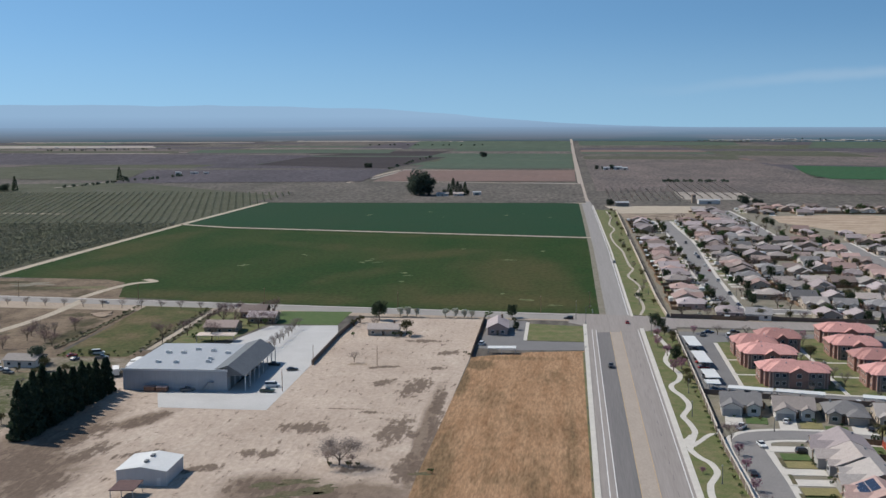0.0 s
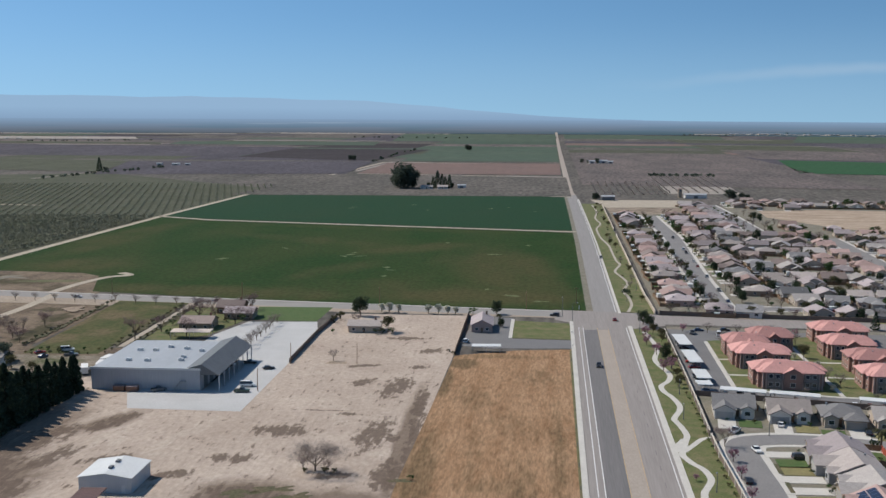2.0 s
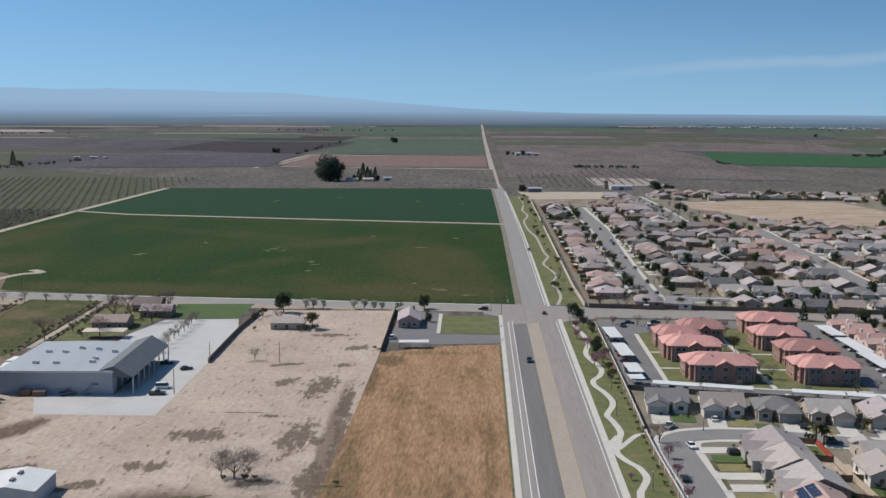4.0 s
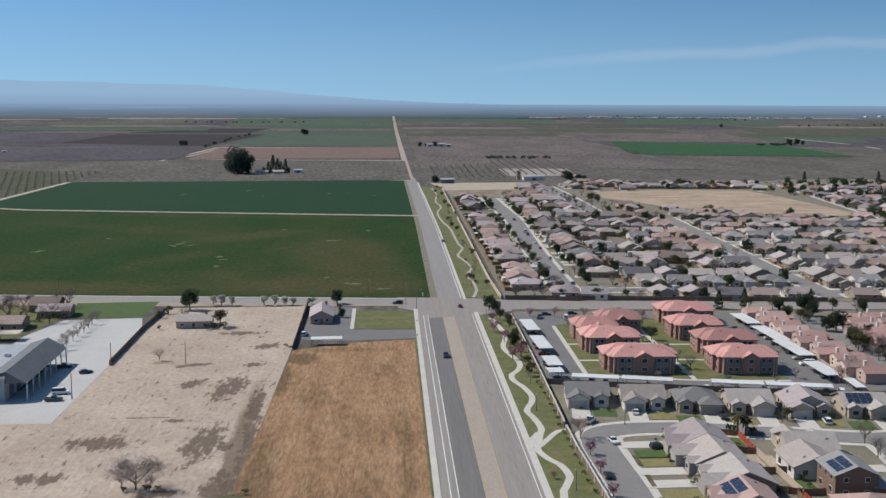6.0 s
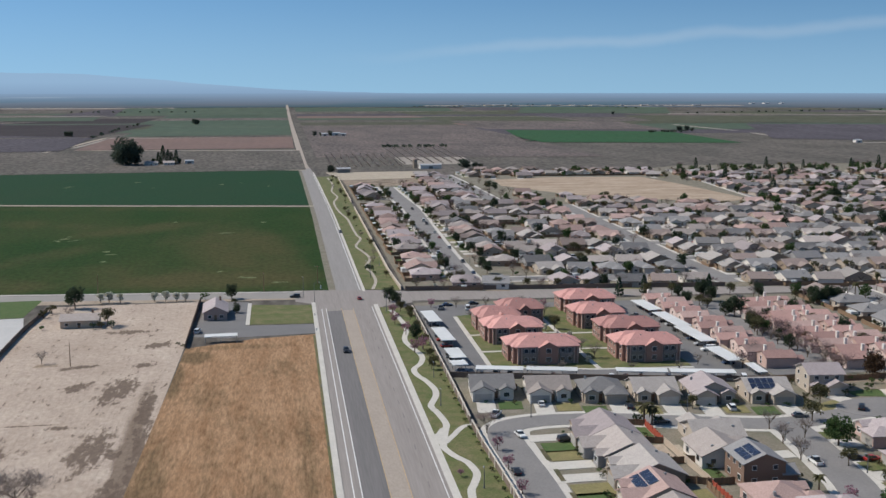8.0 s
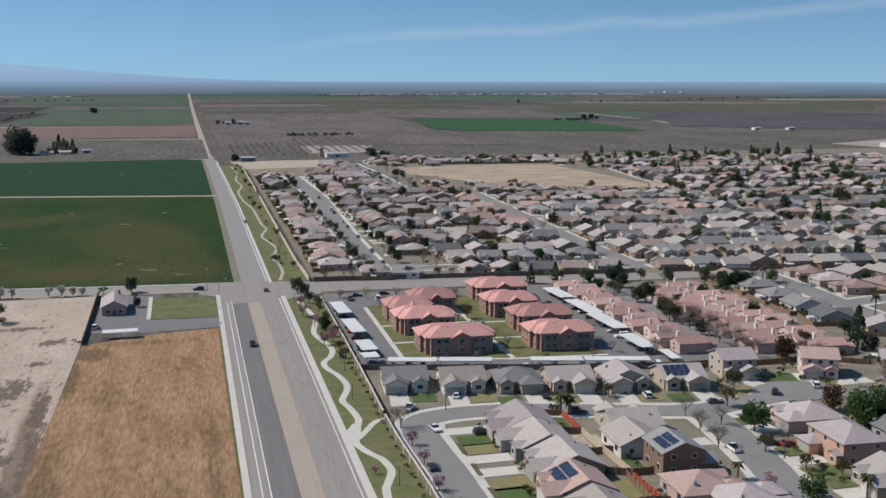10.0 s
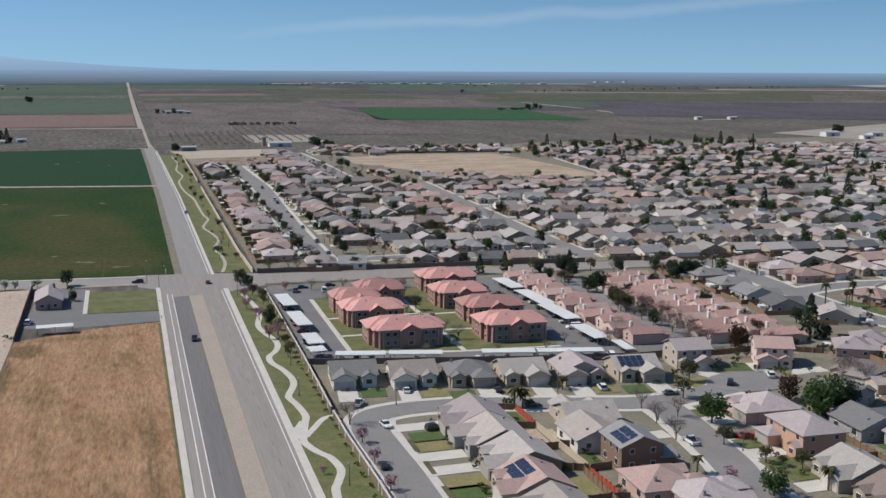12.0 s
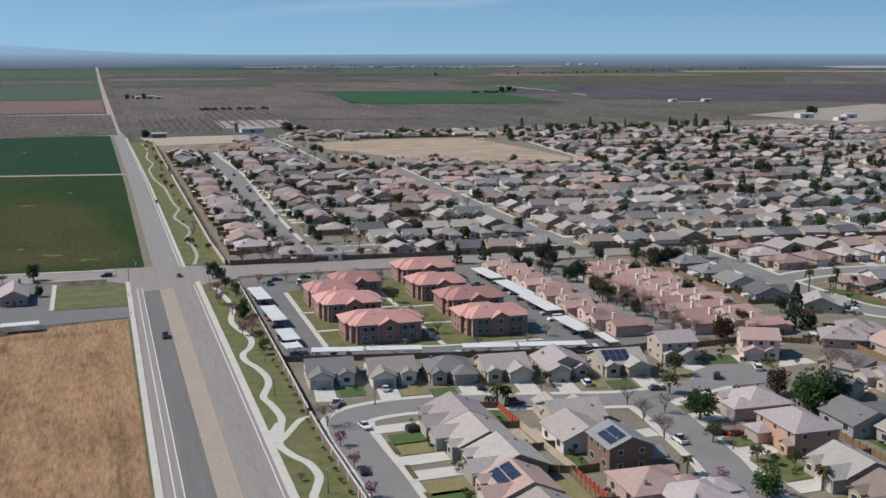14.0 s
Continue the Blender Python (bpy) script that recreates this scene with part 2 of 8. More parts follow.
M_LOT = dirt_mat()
M_PLOT = mat("rutted_plot_soil", (0.33, 0.26, 0.20), (0.15, 0.115, 0.08), 16, 1.4, 1.0, 0.4, stretch=(1, 0.6, 1), contrast=0.14, grain=0.3)
M_BROWNLOT = mat("brown_graded_soil", (0.44, 0.345, 0.26), (0.28, 0.205, 0.145), 14, 2.0, 1.0, 0.3, stretch=(0.35, 1, 1), contrast=0.16, grain=0.25)
M_BRUSH = mat("dry_brush", (0.125, 0.10, 0.06), (0.075, 0.08, 0.04), 5, 0.9, 1.0, 0.5, contrast=0.18, grain=0.35)


def field_mat(name, spots, base, under, coarse, fine, grain, soft=0.6):
    """A field of two mixed colours, with broad soft patches of a third inside the given ellipses (x, y, half widths, turn, weight)."""
    m = bpy.data.materials.new(name)
    m.use_nodes = True
    n, l = m.node_tree.nodes, m.node_tree.links
    p = n["Principled BSDF"]
    p.inputs["Roughness"].default_value = 1.0
    p.inputs["Specular IOR Level"].default_value = 0.1
    geo = n.new("ShaderNodeNewGeometry")

    def noise_of(size, detail, stretch=(1, 1, 1), rough=0.6):
        mp, t = n.new("ShaderNodeMapping"), n.new("ShaderNodeTexNoise")
        mp.inputs["Scale"].default_value = stretch
        t.inputs["Scale"].default_value, t.inputs["Detail"].default_value, t.inputs["Roughness"].default_value = 1 / size, detail, rough
        l.new(geo.outputs["Position"], mp.inputs["Vector"])
        l.new(mp.outputs[0], t.inputs["Vector"])
        return t.outputs["Fac"]

    def sums(op, a, b):
        q = n.new("ShaderNodeMath")
        q.operation = op
        for k, v in enumerate((a, b)):
            if isinstance(v, (int, float)):
                q.inputs[k].default_value = v
            else:
                l.new(v, q.inputs[k])
        return q.outputs[0]

    def ramp(v, lo, hi, to0=0.0, to1=1.0):
        q = n.new("ShaderNodeMapRange")
        q.interpolation_type = "SMOOTHSTEP"
        for k, x in (("From Min", lo), ("From Max", hi), ("To Min", to0), ("To Max", to1)):
            q.inputs[k].default_value = x
        l.new(v, q.inputs["Value"])
        return q.outputs[0]

    def blend(f, a, b):
        q = n.new("ShaderNodeMix")
        q.data_type = "RGBA"
        l.new(f, q.inputs["Factor"])
        for k, v in (("A", a), ("B", b)):
            if isinstance(v, tuple):
                q.inputs[k].default_value = (*v, 1)
            else:
                l.new(v, q.inputs[k])
        return q.outputs["Result"]

    mask = None
    for cx, cy, rx, ry, rot, wt in spots:
        mp, ln = n.new("ShaderNodeMapping"), n.new("ShaderNodeVectorMath")
        mp.vector_type = "TEXTURE"
        cx, cy, rx, ry, rot = spot(cx, cy, rx, ry, rot)
        mp.inputs["Location"].default_value = (cx, cy, 0)
        mp.inputs["Rotation"].default_value = (0, 0, rot)
        mp.inputs["Scale"].default_value = (rx, ry, 50)
        ln.operation = "LENGTH"
        l.new(geo.outputs["Position"], mp.inputs["Vector"])
        l.new(mp.outputs[0], ln.inputs[0])
        v = ramp(ln.outputs["Value"], 1.35, 0.2, 0.0, wt)
        mask = v if mask is None else sums("MAXIMUM", mask, v)
    f1 = ramp(noise_of(*coarse), 0.35, 0.65)
    col = blend(f1, *base)
    rag = sums("MULTIPLY", sums("SUBTRACT", noise_of(coarse[0] * 0.35, 6, coarse[2]), 0.5), soft * 2)
    col = blend(ramp(sums("ADD", mask, rag), 0.1, 0.95), col, under)
    hs = n.new("ShaderNodeHueSaturation")
    f2 = noise_of(*fine)
    l.new(ramp(f2, 0.25, 0.75, 1 - grain, 1 + grain), hs.inputs["Value"])
    l.new(col, hs.inputs["Color"])
    l.new(hs.outputs[0], p.inputs["Base Color"])
    b = n.new("ShaderNodeBump")
    b.inputs["Strength"].default_value, b.inputs["Distance"].default_value = 0.4, 0.3
    l.new(f2, b.inputs["Height"])
    l.new(b.outputs[0], p.inputs["Normal"])
    return m


def crop_mat():
    """Young grain: deep green, thin and brownish where the soil is poor."""
    spots = ((-55, 140, 42, 120, 0.1, 0.7), (-100, 60, 50, 40, 0.3, 0.5), (-28, 60, 20, 60, 0, 0.7), (-200, 45, 110, 22, -0.12, 0.7), (-330, 250, 26, 160, -0.08, 0.55), (-190, 250, 120, 22, -0.5, 0.45),
             (-110, 215, 60, 26, 0.7, 0.6), (-60, 40, 70, 30, 0, 0.9), (-150, 120, 20, 60, -0.5, 0.5), (-310, 130, 50, 40, 0, 0.6), (-150, 320, 150, 14, -0.2, 0.4))
    return field_mat("green_crop", spots, ((0.019, 0.046, 0.011), (0.034, 0.052, 0.015)), (0.066, 0.062, 0.025), (70, 5, (1, 0.45, 1)), (2.4, 3, (1, 0.5, 1)), 0.2)


def weed_plot_mat():
    spots = ((-225, -20, 14, 16, 0, 0.8), (-218, -58, 12, 10, 0, 0.7), (-230, -70, 9, 12, 0, 0.8), (-212, 0, 8, 6, 0, 0.6), (-236, -40, 5, 30, 0, 0.9), (-206, -40, 4, 36, 0, 0.5))
    return field_mat("weedy_plot", spots, ((0.064, 0.077, 0.030), (0.098, 0.094, 0.043)), (0.14, 0.108, 0.063), (12, 6, (1, 0.6, 1)), (1.6, 6, (1, 0.6, 1), 0.75), 0.32, 0.9)


def bare_plot_mat():
    spots = ((-330, -30, 16, 10, 0, 0.9), (-290, -60, 20, 9, 0.2, 0.9), (-350, -70, 24, 12, 0, 0.8), (-262, -10, 9, 7, 0, 0.9), (-270, -95, 16, 7, 0.2, 0.9), (-246, -60, 6, 26, 0, 1.0), (-250, -30, 7, 16, 0, 0.9), (-300, -85, 30, 10, 0, 0.9),
             (-310, -15, 14, 7, 0, 0.8), (-232, -104, 16, 6, 0, 1.0), (-380, -90, 30, 14, 0, 0.9), (-320, 66, 30, 10, 0, 0.9), (-345, 85, 20, 8, 0, 0.9), (-285, 50, 10, 16, 0, 0.6), (-400, -30, 30, 20, 0, 0.8))
    return field_mat("bare_rutted_plot", spots, ((0.215, 0.163, 0.118), (0.128, 0.096, 0.070)), (0.070, 0.062, 0.036), (14, 7, (1, 0.6, 1), 0.7), (1.8, 8, (1, 0.6, 1), 0.75), 0.34, 1.0)


def stubble_mat():
    """Cut dry grain in faint rows, darker and greener where weeds come through."""
    spots = ((-62, -230, 7, 60, 0, 0.8), (-24, -210, 4, 70, -0.02, 0.6), (-40, -235, 16, 10, 0, 0.5), (-52, -150, 9, 22, 0.2, 0.5), (-30, -120, 12, 18, 0, 0.45), (-45, -90, 24, 5, 0, 0.6), (-59, -102, 7, 9, 0, 1.3), (-63, -130, 3, 26, 0, 1.0), (-34, -240, 6, 40, 0, 0.6), (-48, -215, 3, 50, 0, 0.45), (-38, -180, 10, 26, 0.3, 0.4))
    return field_mat("dry_stubble", spots, ((0.355, 0.222, 0.132), (0.245, 0.142, 0.078)), (0.165, 0.11, 0.062), (5, 7, (1, 0.16, 1), 0.75), (0.9, 6, (1, 0.16, 1), 0.8), 0.42, 0.9)


M_DARKDIRT = mat("disturbed_soil", (0.23, 0.17, 0.12), (0.36, 0.28, 0.21), 6, 0.8, 1.0, 0.4, grain=0.35)
M_CROP = crop_mat()
M_CROP_N = mat("green_crop_far", (0.011, 0.046, 0.018), (0.019, 0.046, 0.019), 60, 2.5, 1.0, 0.3, stretch=(1, 0.4, 1), grain=0.2, spec=0.15)
M_STUBBLE = stubble_mat()
M_WEEDPLOT, M_BAREPLOT = weed_plot_mat(), bare_plot_mat()
M_GRASS = mat("lawn_grass", (0.088, 0.115, 0.036), (0.165, 0.145, 0.072), 6, 0.5, 1.0, 0.4, contrast=0.16, grain=0.25)
M_LAWN = mat("green_lawn", (0.055, 0.105, 0.03), (0.095, 0.12, 0.045), 3, 0.4, 1.0, 0.4)
M_DRYLAWN = mat("dry_lawn", (0.25, 0.205, 0.10), (0.17, 0.165, 0.07), 4, 0.5, 1.0, 0.4)
M_YARD = mat("yard_soil", (0.25, 0.21, 0.17), (0.13, 0.13, 0.09), 7, 0.7, 1.0, 0.4)
M_WEEDS = mat("weedy_grass", (0.085, 0.10, 0.04), (0.17, 0.14, 0.08), 18, 1.0, 1.0, 0.4)
M_YARDW = field_mat("cluttered_yard_soil", ((-235, -140, 20, 20, 0, 0.8), (-215, -110, 14, 8, 0, 0.7), (-225, -180, 20, 30, 0, 0.8), (-260, -120, 20, 8, 0, 0.5)), ((0.25, 0.21, 0.165), (0.16, 0.135, 0.10)), (0.075, 0.085, 0.036), (8, 7, (1, 1, 1), 0.7), (1.2, 7, (1, 1, 1), 0.75), 0.35, 1.0)
M_ASPHALT = mat("worn_asphalt", (0.298, 0.264, 0.244), (0.24, 0.213, 0.198), 2.4, 0.35, 0.9, 0.2, stretch=(1, 0.03, 1), contrast=0.3, grain=0.12)
M_DARKASPH = mat("newer_asphalt", (0.18, 0.167, 0.162), (0.145, 0.136, 0.134), 2.4, 0.35, 0.9, 0.2, stretch=(1, 0.03, 1), grain=0.12)
M_STREET = mat("street_asphalt", (0.235, 0.221, 0.214), (0.188, 0.178, 0.174), 12, 0.4, 0.9, 0.2, grain=0.12)
M_LOTASPH = mat("lot_asphalt", (0.185, 0.178, 0.176), (0.15, 0.145, 0.145), 8, 0.4, 0.9, 0.2, grain=0.12)
M_MEDIAN = mat("tan_median_pavement", (0.37, 0.312, 0.262), (0.325, 0.275, 0.232), 4, 0.5, 0.95, 0.2, stretch=(1, 0.3, 1), grain=0.12)
M_CONC = mat("concrete", (0.57, 0.535, 0.485), (0.47, 0.44, 0.40), 5, 0.4, 0.9, 0.15, grain=0.1)
M_LOTCONC = mat("pale_concrete_yard", (0.50, 0.49, 0.48), (0.42, 0.41, 0.40), 14, 0.6, 0.9, 0.15, grain=0.1)
M_TRACK = mat("dirt_track", (0.44, 0.375, 0.295), (0.35, 0.295, 0.232), 9, 1.0, 1.0, 0.3)
M_PALEASPH = mat("pale_asphalt", (0.30, 0.278, 0.257), (0.245, 0.228, 0.212), 16, 0.4, 0.9, 0.2, grain=0.1)
M_ROADN = mat("country_asphalt", (0.285, 0.264, 0.25), (0.235, 0.218, 0.207), 2.6, 0.4, 0.9, 0.2, stretch=(1, 0.03, 1), grain=0.1)
M_PATHN = mat("tan_path", (0.44, 0.39, 0.33), (0.35, 0.31, 0.26), 5, 0.5, 0.95, 0.1)
M_WHITELINE = mat("white_line_paint", (0.75, 0.74, 0.72), (0.6, 0.59, 0.57), 3, 0.3, 0.8, 0)
M_YELLOW = mat("yellow_line_paint", (0.52, 0.36, 0.18), (0.40, 0.29, 0.18), 3, 0.3, 0.8, 0)
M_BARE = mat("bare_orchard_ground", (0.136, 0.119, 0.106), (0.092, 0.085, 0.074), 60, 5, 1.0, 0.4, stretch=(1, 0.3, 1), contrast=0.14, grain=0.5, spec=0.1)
M_MAUVE = mat("dormant_orchard_plain", (0.160, 0.130, 0.121), (0.108, 0.094, 0.088), 70, 5, 1.0, 0.4, stretch=(1, 0.3, 1), contrast=0.14, grain=0.5, spec=0.1)
M_ORCHFLOOR = mat("orchard_floor", (0.074, 0.080, 0.052), (0.102, 0.102, 0.075), 40, 3, 1.0, 0.4, contrast=0.15, grain=0.4, spec=0.1)
M_RED = mat("reddish_fallow", (0.185, 0.118, 0.098), (0.150, 0.104, 0.09), 80, 9, 1.0, 0.2)
M_DKBROWN = mat("dark_tilled", (0.046, 0.038, 0.040), (0.060, 0.051, 0.052), 120, 8, 1.0, 0.2, spec=0.1)
M_VINE = mat("dormant_vineyard", (0.100, 0.088, 0.100), (0.074, 0.067, 0.075), 90, 6, 1.0, 0.2, stretch=(1, 0.3, 1), contrast=0.15, grain=0.4, spec=0.1)
M_FARGREEN = mat("far_green_crop", (0.034, 0.096, 0.046), (0.05, 0.092, 0.05), 120, 12, 1.0, 0.1, spec=0.05)
# duller than the other far crop: distance haze is put into this green
M_DULLGREEN = mat("hazed_far_crop", (0.062, 0.094, 0.066), (0.086, 0.105, 0.076), 140, 12, 1.0, 0.1, stretch=(0.4, 1, 1), spec=0.15)
M_PALE = mat("pale_fallow", (0.36, 0.32, 0.28), (0.25, 0.215, 0.185), 40, 5, 1.0, 0.1)

# ---- building tools ----
def link_mesh(name, bm, material, smooth=False):
    me = bpy.data.meshes.new(name)
    bmesh.ops.recalc_face_normals(bm, faces=bm.faces)
    bm.to_mesh(me)
    bm.free()
    for m in (material if isinstance(material, (list, tuple)) else [material]):
        me.materials.append(m)
    if smooth:
        for f in me.polygons:
            f.use_smooth = True
    return new(name, me)


def part(name, bm, material, parent, label="", smooth=False):
    ob = link_mesh(name, bm, material, smooth)
    ob.parent = parent
    if label:
        ob["label"] = label
    return ob


def box(bm, x0, y0, z0, x1, y1, z1):
    v = [bm.verts.new(p) for p in ((x0, y0, z0), (x1, y0, z0), (x1, y1, z0), (x0, y1, z0),
                                   (x0, y0, z1), (x1, y0, z1), (x1, y1, z1), (x0, y1, z1))]
    for f in ((0, 3, 2, 1), (4, 5, 6, 7), (0, 1, 5, 4), (1, 2, 6, 5), (2, 3, 7, 6), (3, 0, 4, 7)):
        bm.faces.new([v[i] for i in f])


def solid(bm, pts, th):
    """A slab under the given top outline."""
    top = [bm.verts.new(p) for p in pts]
    low = [bm.verts.new((p[0], p[1], p[2] - th)) for p in pts]
    bm.faces.new(top)
    bm.faces.new(low[::-1])
    k = len(pts)
    for i in range(k):
        bm.faces.new((top[i], low[i], low[(i + 1) % k], top[(i + 1) % k]))


def slab(name, outline, z, material, th=None, label="", category="", kind="structure", true=False):
    """A flat piece of ground of the given outline with its top at z; true: the outline is in true metres."""
    outline = outline if true else [site(x, y) for x, y in outline]
    bm = bmesh.new()
    solid(bm, [(x, y, z) for x, y in outline], th if th else z + 0.3)
    ob = link_mesh(name, bm, material)
    return tagged(ob, label, category, "", kind)


def ribbon(name, line, widths, z, material, th=None, label="", category="", kind="structure", true=False):
    """A strip along a line of points, of one width or a width at each point."""
    bm = bmesh.new()
    if not isinstance(widths, (list, tuple)):
        widths = [widths] * len(line)
    left, right = [], []
    for i, (x, y) in enumerate(line):
        a, b = line[max(i - 1, 0)], line[min(i + 1, len(line) - 1)]
        d = Vector((b[0] - a[0], b[1] - a[1])).normalized()
        left.append((x - d.y * widths[i] / 2, y + d.x * widths[i] / 2))
        right.append((x + d.y * widths[i] / 2, y - d.x * widths[i] / 2))
    t = th if th else z + 0.3
    left, right = ([Vector((lie_true if true else lie)(*p)) + Vector((0, 0, z)) for p in side] for side in (left, right))
    down = Vector((0, 0, t))
    tl, tr = [bm.verts.new(p) for p in left], [bm.verts.new(p) for p in right]
    bl, br = [bm.verts.new(p - down) for p in left], [bm.verts.new(p - down) for p in right]
    for i in range(len(line) - 1):
        bm.faces.new((tl[i], tr[i], tr[i + 1], tl[i + 1]))
        bm.faces.new((tl[i], tl[i + 1], bl[i + 1], bl[i]))
        bm.faces.new((tr[i + 1], tr[i], br[i], br[i + 1]))
    for i in (0, -1):
        bm.faces.new((tl[i], bl[i], br[i], tr[i]))
    return tagged(link_mesh(name, bm, material), label, category, "", kind)


def smooth_line(pts, steps=6):
    """A rounded line through the points."""
    out = []
    for i in range(len(pts) - 1):
        p0, p1, p2, p3 = (Vector(pts[max(i - 1, 0)]), Vector(pts[i]), Vector(pts[i + 1]), Vector(pts[min(i + 2, len(pts) - 1)]))
        for k in range(steps):
            t = k / steps
            q = 0.5 * (2 * p1 + (p2 - p0) * t + (2 * p0 - 5 * p1 + 4 * p2 - p3) * t * t + (3 * p1 - p0 - 3 * p2 + p3) * t ** 3)
            out.append((q.x, q.y))
    out.append(tuple(pts[-1]))
    return out


# ---- ground: one sheet out to the far plain ----
def make_rings(name, dist, material, label, category, up=0.0):
    """A ring of the plain round the place, between the given distances."""
    bm = bmesh.new()
    n = 360
    rings = [[bm.verts.new(lie_true(OX + d * math.cos(a), OY + d * math.sin(a), up)) for a in (2 * math.pi * i / n for i in range(n))] for d in dist if d]
    if not dist[0]:
        c = bm.verts.new((OX, OY, 0))
        for i in range(n):
            bm.faces.new((c, rings[0][i], rings[0][(i + 1) % n]))
    for i in range(n):
        for r0, r1 in zip(rings, rings[1:]):
            bm.faces.new((r0[i], r1[i], r1[(i + 1) % n], r0[(i + 1) % n]))
    return tagged(link_mesh(name, bm, material, True), label, category, "", "structure")


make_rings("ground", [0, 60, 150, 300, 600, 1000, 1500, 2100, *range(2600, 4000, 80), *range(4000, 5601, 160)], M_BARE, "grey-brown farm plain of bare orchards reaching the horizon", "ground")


def parcel(outline, material, up=0.05, label="", name="field", n=14, true=False):
    """A field of four corners laid on the plain."""
    bm = bmesh.new()
    a, b, c, d = [Vector(p) for p in outline]
    grid = []
    for i in range(n + 1):
        row = []
        for j in range(n + 1):
            u, v = i / n, j / n
            q = (a * (1 - u) + b * u) * (1 - v) + (d * (1 - u) + c * u) * v
            row.append(bm.verts.new((lie_true if true else lie)(q.x, q.y, up)))
        grid.append(row)
    for i in range(n):
        for j in range(n):
            bm.faces.new((grid[i][j], grid[i + 1][j], grid[i + 1][j + 1], grid[i][j + 1]))
    return tagged(link_mesh(name, bm, material), label, "field", "", "structure")

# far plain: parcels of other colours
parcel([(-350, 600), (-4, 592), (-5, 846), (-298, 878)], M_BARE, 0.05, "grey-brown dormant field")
parcel([(655, 600), (700, 480), (1050, 560), (900, 700)], M_PALE, 0.06, "pale bare yard of a farm")
for outline, m, label in (
        (((-345, 1228), (-14, 1241), (-14, 1651), (-353, 1623)), M_RED, "reddish-brown fallow field beside the road"),
        (((-341, 1702), (-14, 1730), (-17, 2410), (-348, 2340)), M_DULLGREEN, "green grain field far along the road"),
        (((-727, 1847), (-394, 1698), (-358, 2431), (-750, 2451)), M_DKBROWN, "dark brown tilled field"),
        (((-748, 1125), (-361, 1209), (-390, 1671), (-872, 1579)), M_VINE, "purplish grey field of dormant vines"),
        (((-1400, 1822), (-736, 1868), (-749, 2553), (-1900, 2690)), M_VINE, "purplish grey field of dormant vines"),
        (((-1400, 1290), (-760, 1200), (-872, 1590), (-1600, 1780)), M_ORCHFLOOR, "grey-green orchard land behind a farmstead"),
        (((-1222, 2780), (-575, 2790), (-619, 3191), (-1300, 3120)), M_DULLGREEN, "dull green strip of crop on the plain"),
        (((-1950, 2760), (-1240, 2760), (-1310, 2960), (-2100, 3000)), M_ORCHFLOOR, "grey-green orchard land on the plain"),
        (((-1100, 2470), (-760, 2560), (-700, 2700), (-1250, 2640)), M_MAUVE, "brownish bare orchards on the plain"),
        (((-2202, 3260), (-1560, 3400), (-1719, 3760), (-2500, 3700)), M_PALE, "pale fallow field on the plain"),
        (((-603, 3350), (-18, 3385), (-18, 4900), (-770, 4900)), M_DULLGREEN, "dark green belt of crop along the road"),
        (((18, 3944), (661, 3982), (748, 4725), (20, 4900)), M_DULLGREEN, "dark green belt of crop along the road"),
        (((14, 1000), (410, 960), (420, 1900), (14, 2200)), M_MAUVE, "brown dormant orchards beside the road"),
        (((387, 1367), (748, 1285), (793, 1779), (463, 1929)), M_FARGREEN, "bright green field beside brown orchards"),
        (((847, 3593), (1380, 3390), (1831, 4710), (1147, 4900)), M_DULLGREEN, "dark green belt of crop on the plain"),
        (((870, 1430), (1309, 1157), (1965, 1958), (1170, 2243)), M_VINE, "purplish plowed field on the plain"),
        (((430, 1980), (830, 1880), (900, 2500), (440, 2640)), M_MAUVE, "brown dormant orchards on the plain"),
        (((1000, 2420), (1800, 2160), (2200, 2760), (1120, 3160)), M_ORCHFLOOR, "grey-green orchard land on the plain"),
        (((-2600, 4300), (-1500, 4500), (-1560, 4620), (-2700, 4450)), M_PALE, "pale fallow strip on the plain"),
        (((-1350, 4700), (-520, 4760), (-540, 4920), (-1400, 4900)), M_PALE, "pale fallow strip on the plain"),
        (((-1900, 2560), (-1250, 2700), (-1260, 2740), (-1930, 2620)), M_PALE, "pale fallow strip on the plain"),
        (((-1150, 3250), (-620, 3330), (-630, 3380), (-1180, 3300)), M_PALE, "pale fallow strip on the plain"),
        (((1350, 3330), (2100, 3050), (2130, 3100), (1370, 3400)), M_PALE, "pale fallow strip on the plain"),
        (((2300, 3600), (3300, 3150), (3400, 3300), (2350, 3760)), M_PALE, "pale fallow strip on the plain"),
        (((700, 5240), (2400, 5080), (2450, 5260), (720, 5440)), M_PALE, "pale bare yards of a distant plant")):
    parcel(outline, m, 0.16, label, true=True)
# the rest of the plain is a quilt of quarter-mile plots
rp = random.Random(31)
for i in range(-9, 9):
    y = 1690.0
    while y < 5300:
        h = rp.choice((150, 200, 200, 400)) * (1 + (y - 1690) / 3600)
        x0, x1 = (14 + 402 * i, 416 + 402 * i) if i >= 0 else (402 * (i + 1) - 416, 402 * (i + 1) - 14)
        far = math.hypot((x0 + x1) / 2 - OX, y + h - OY)
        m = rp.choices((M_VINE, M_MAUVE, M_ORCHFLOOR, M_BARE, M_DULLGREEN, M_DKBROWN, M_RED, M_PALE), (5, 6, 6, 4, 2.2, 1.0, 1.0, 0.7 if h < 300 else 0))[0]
        if far < 5450 and abs((x0 + x1) / 2) < 0.75 * (y - OY):
            parcel([(x0, y), (x1, y), (x1, y + h - 8), (x0, y + h - 8)], m, 0.07, "far plot of the plain in its own colour", n=6, true=True)
        y += h

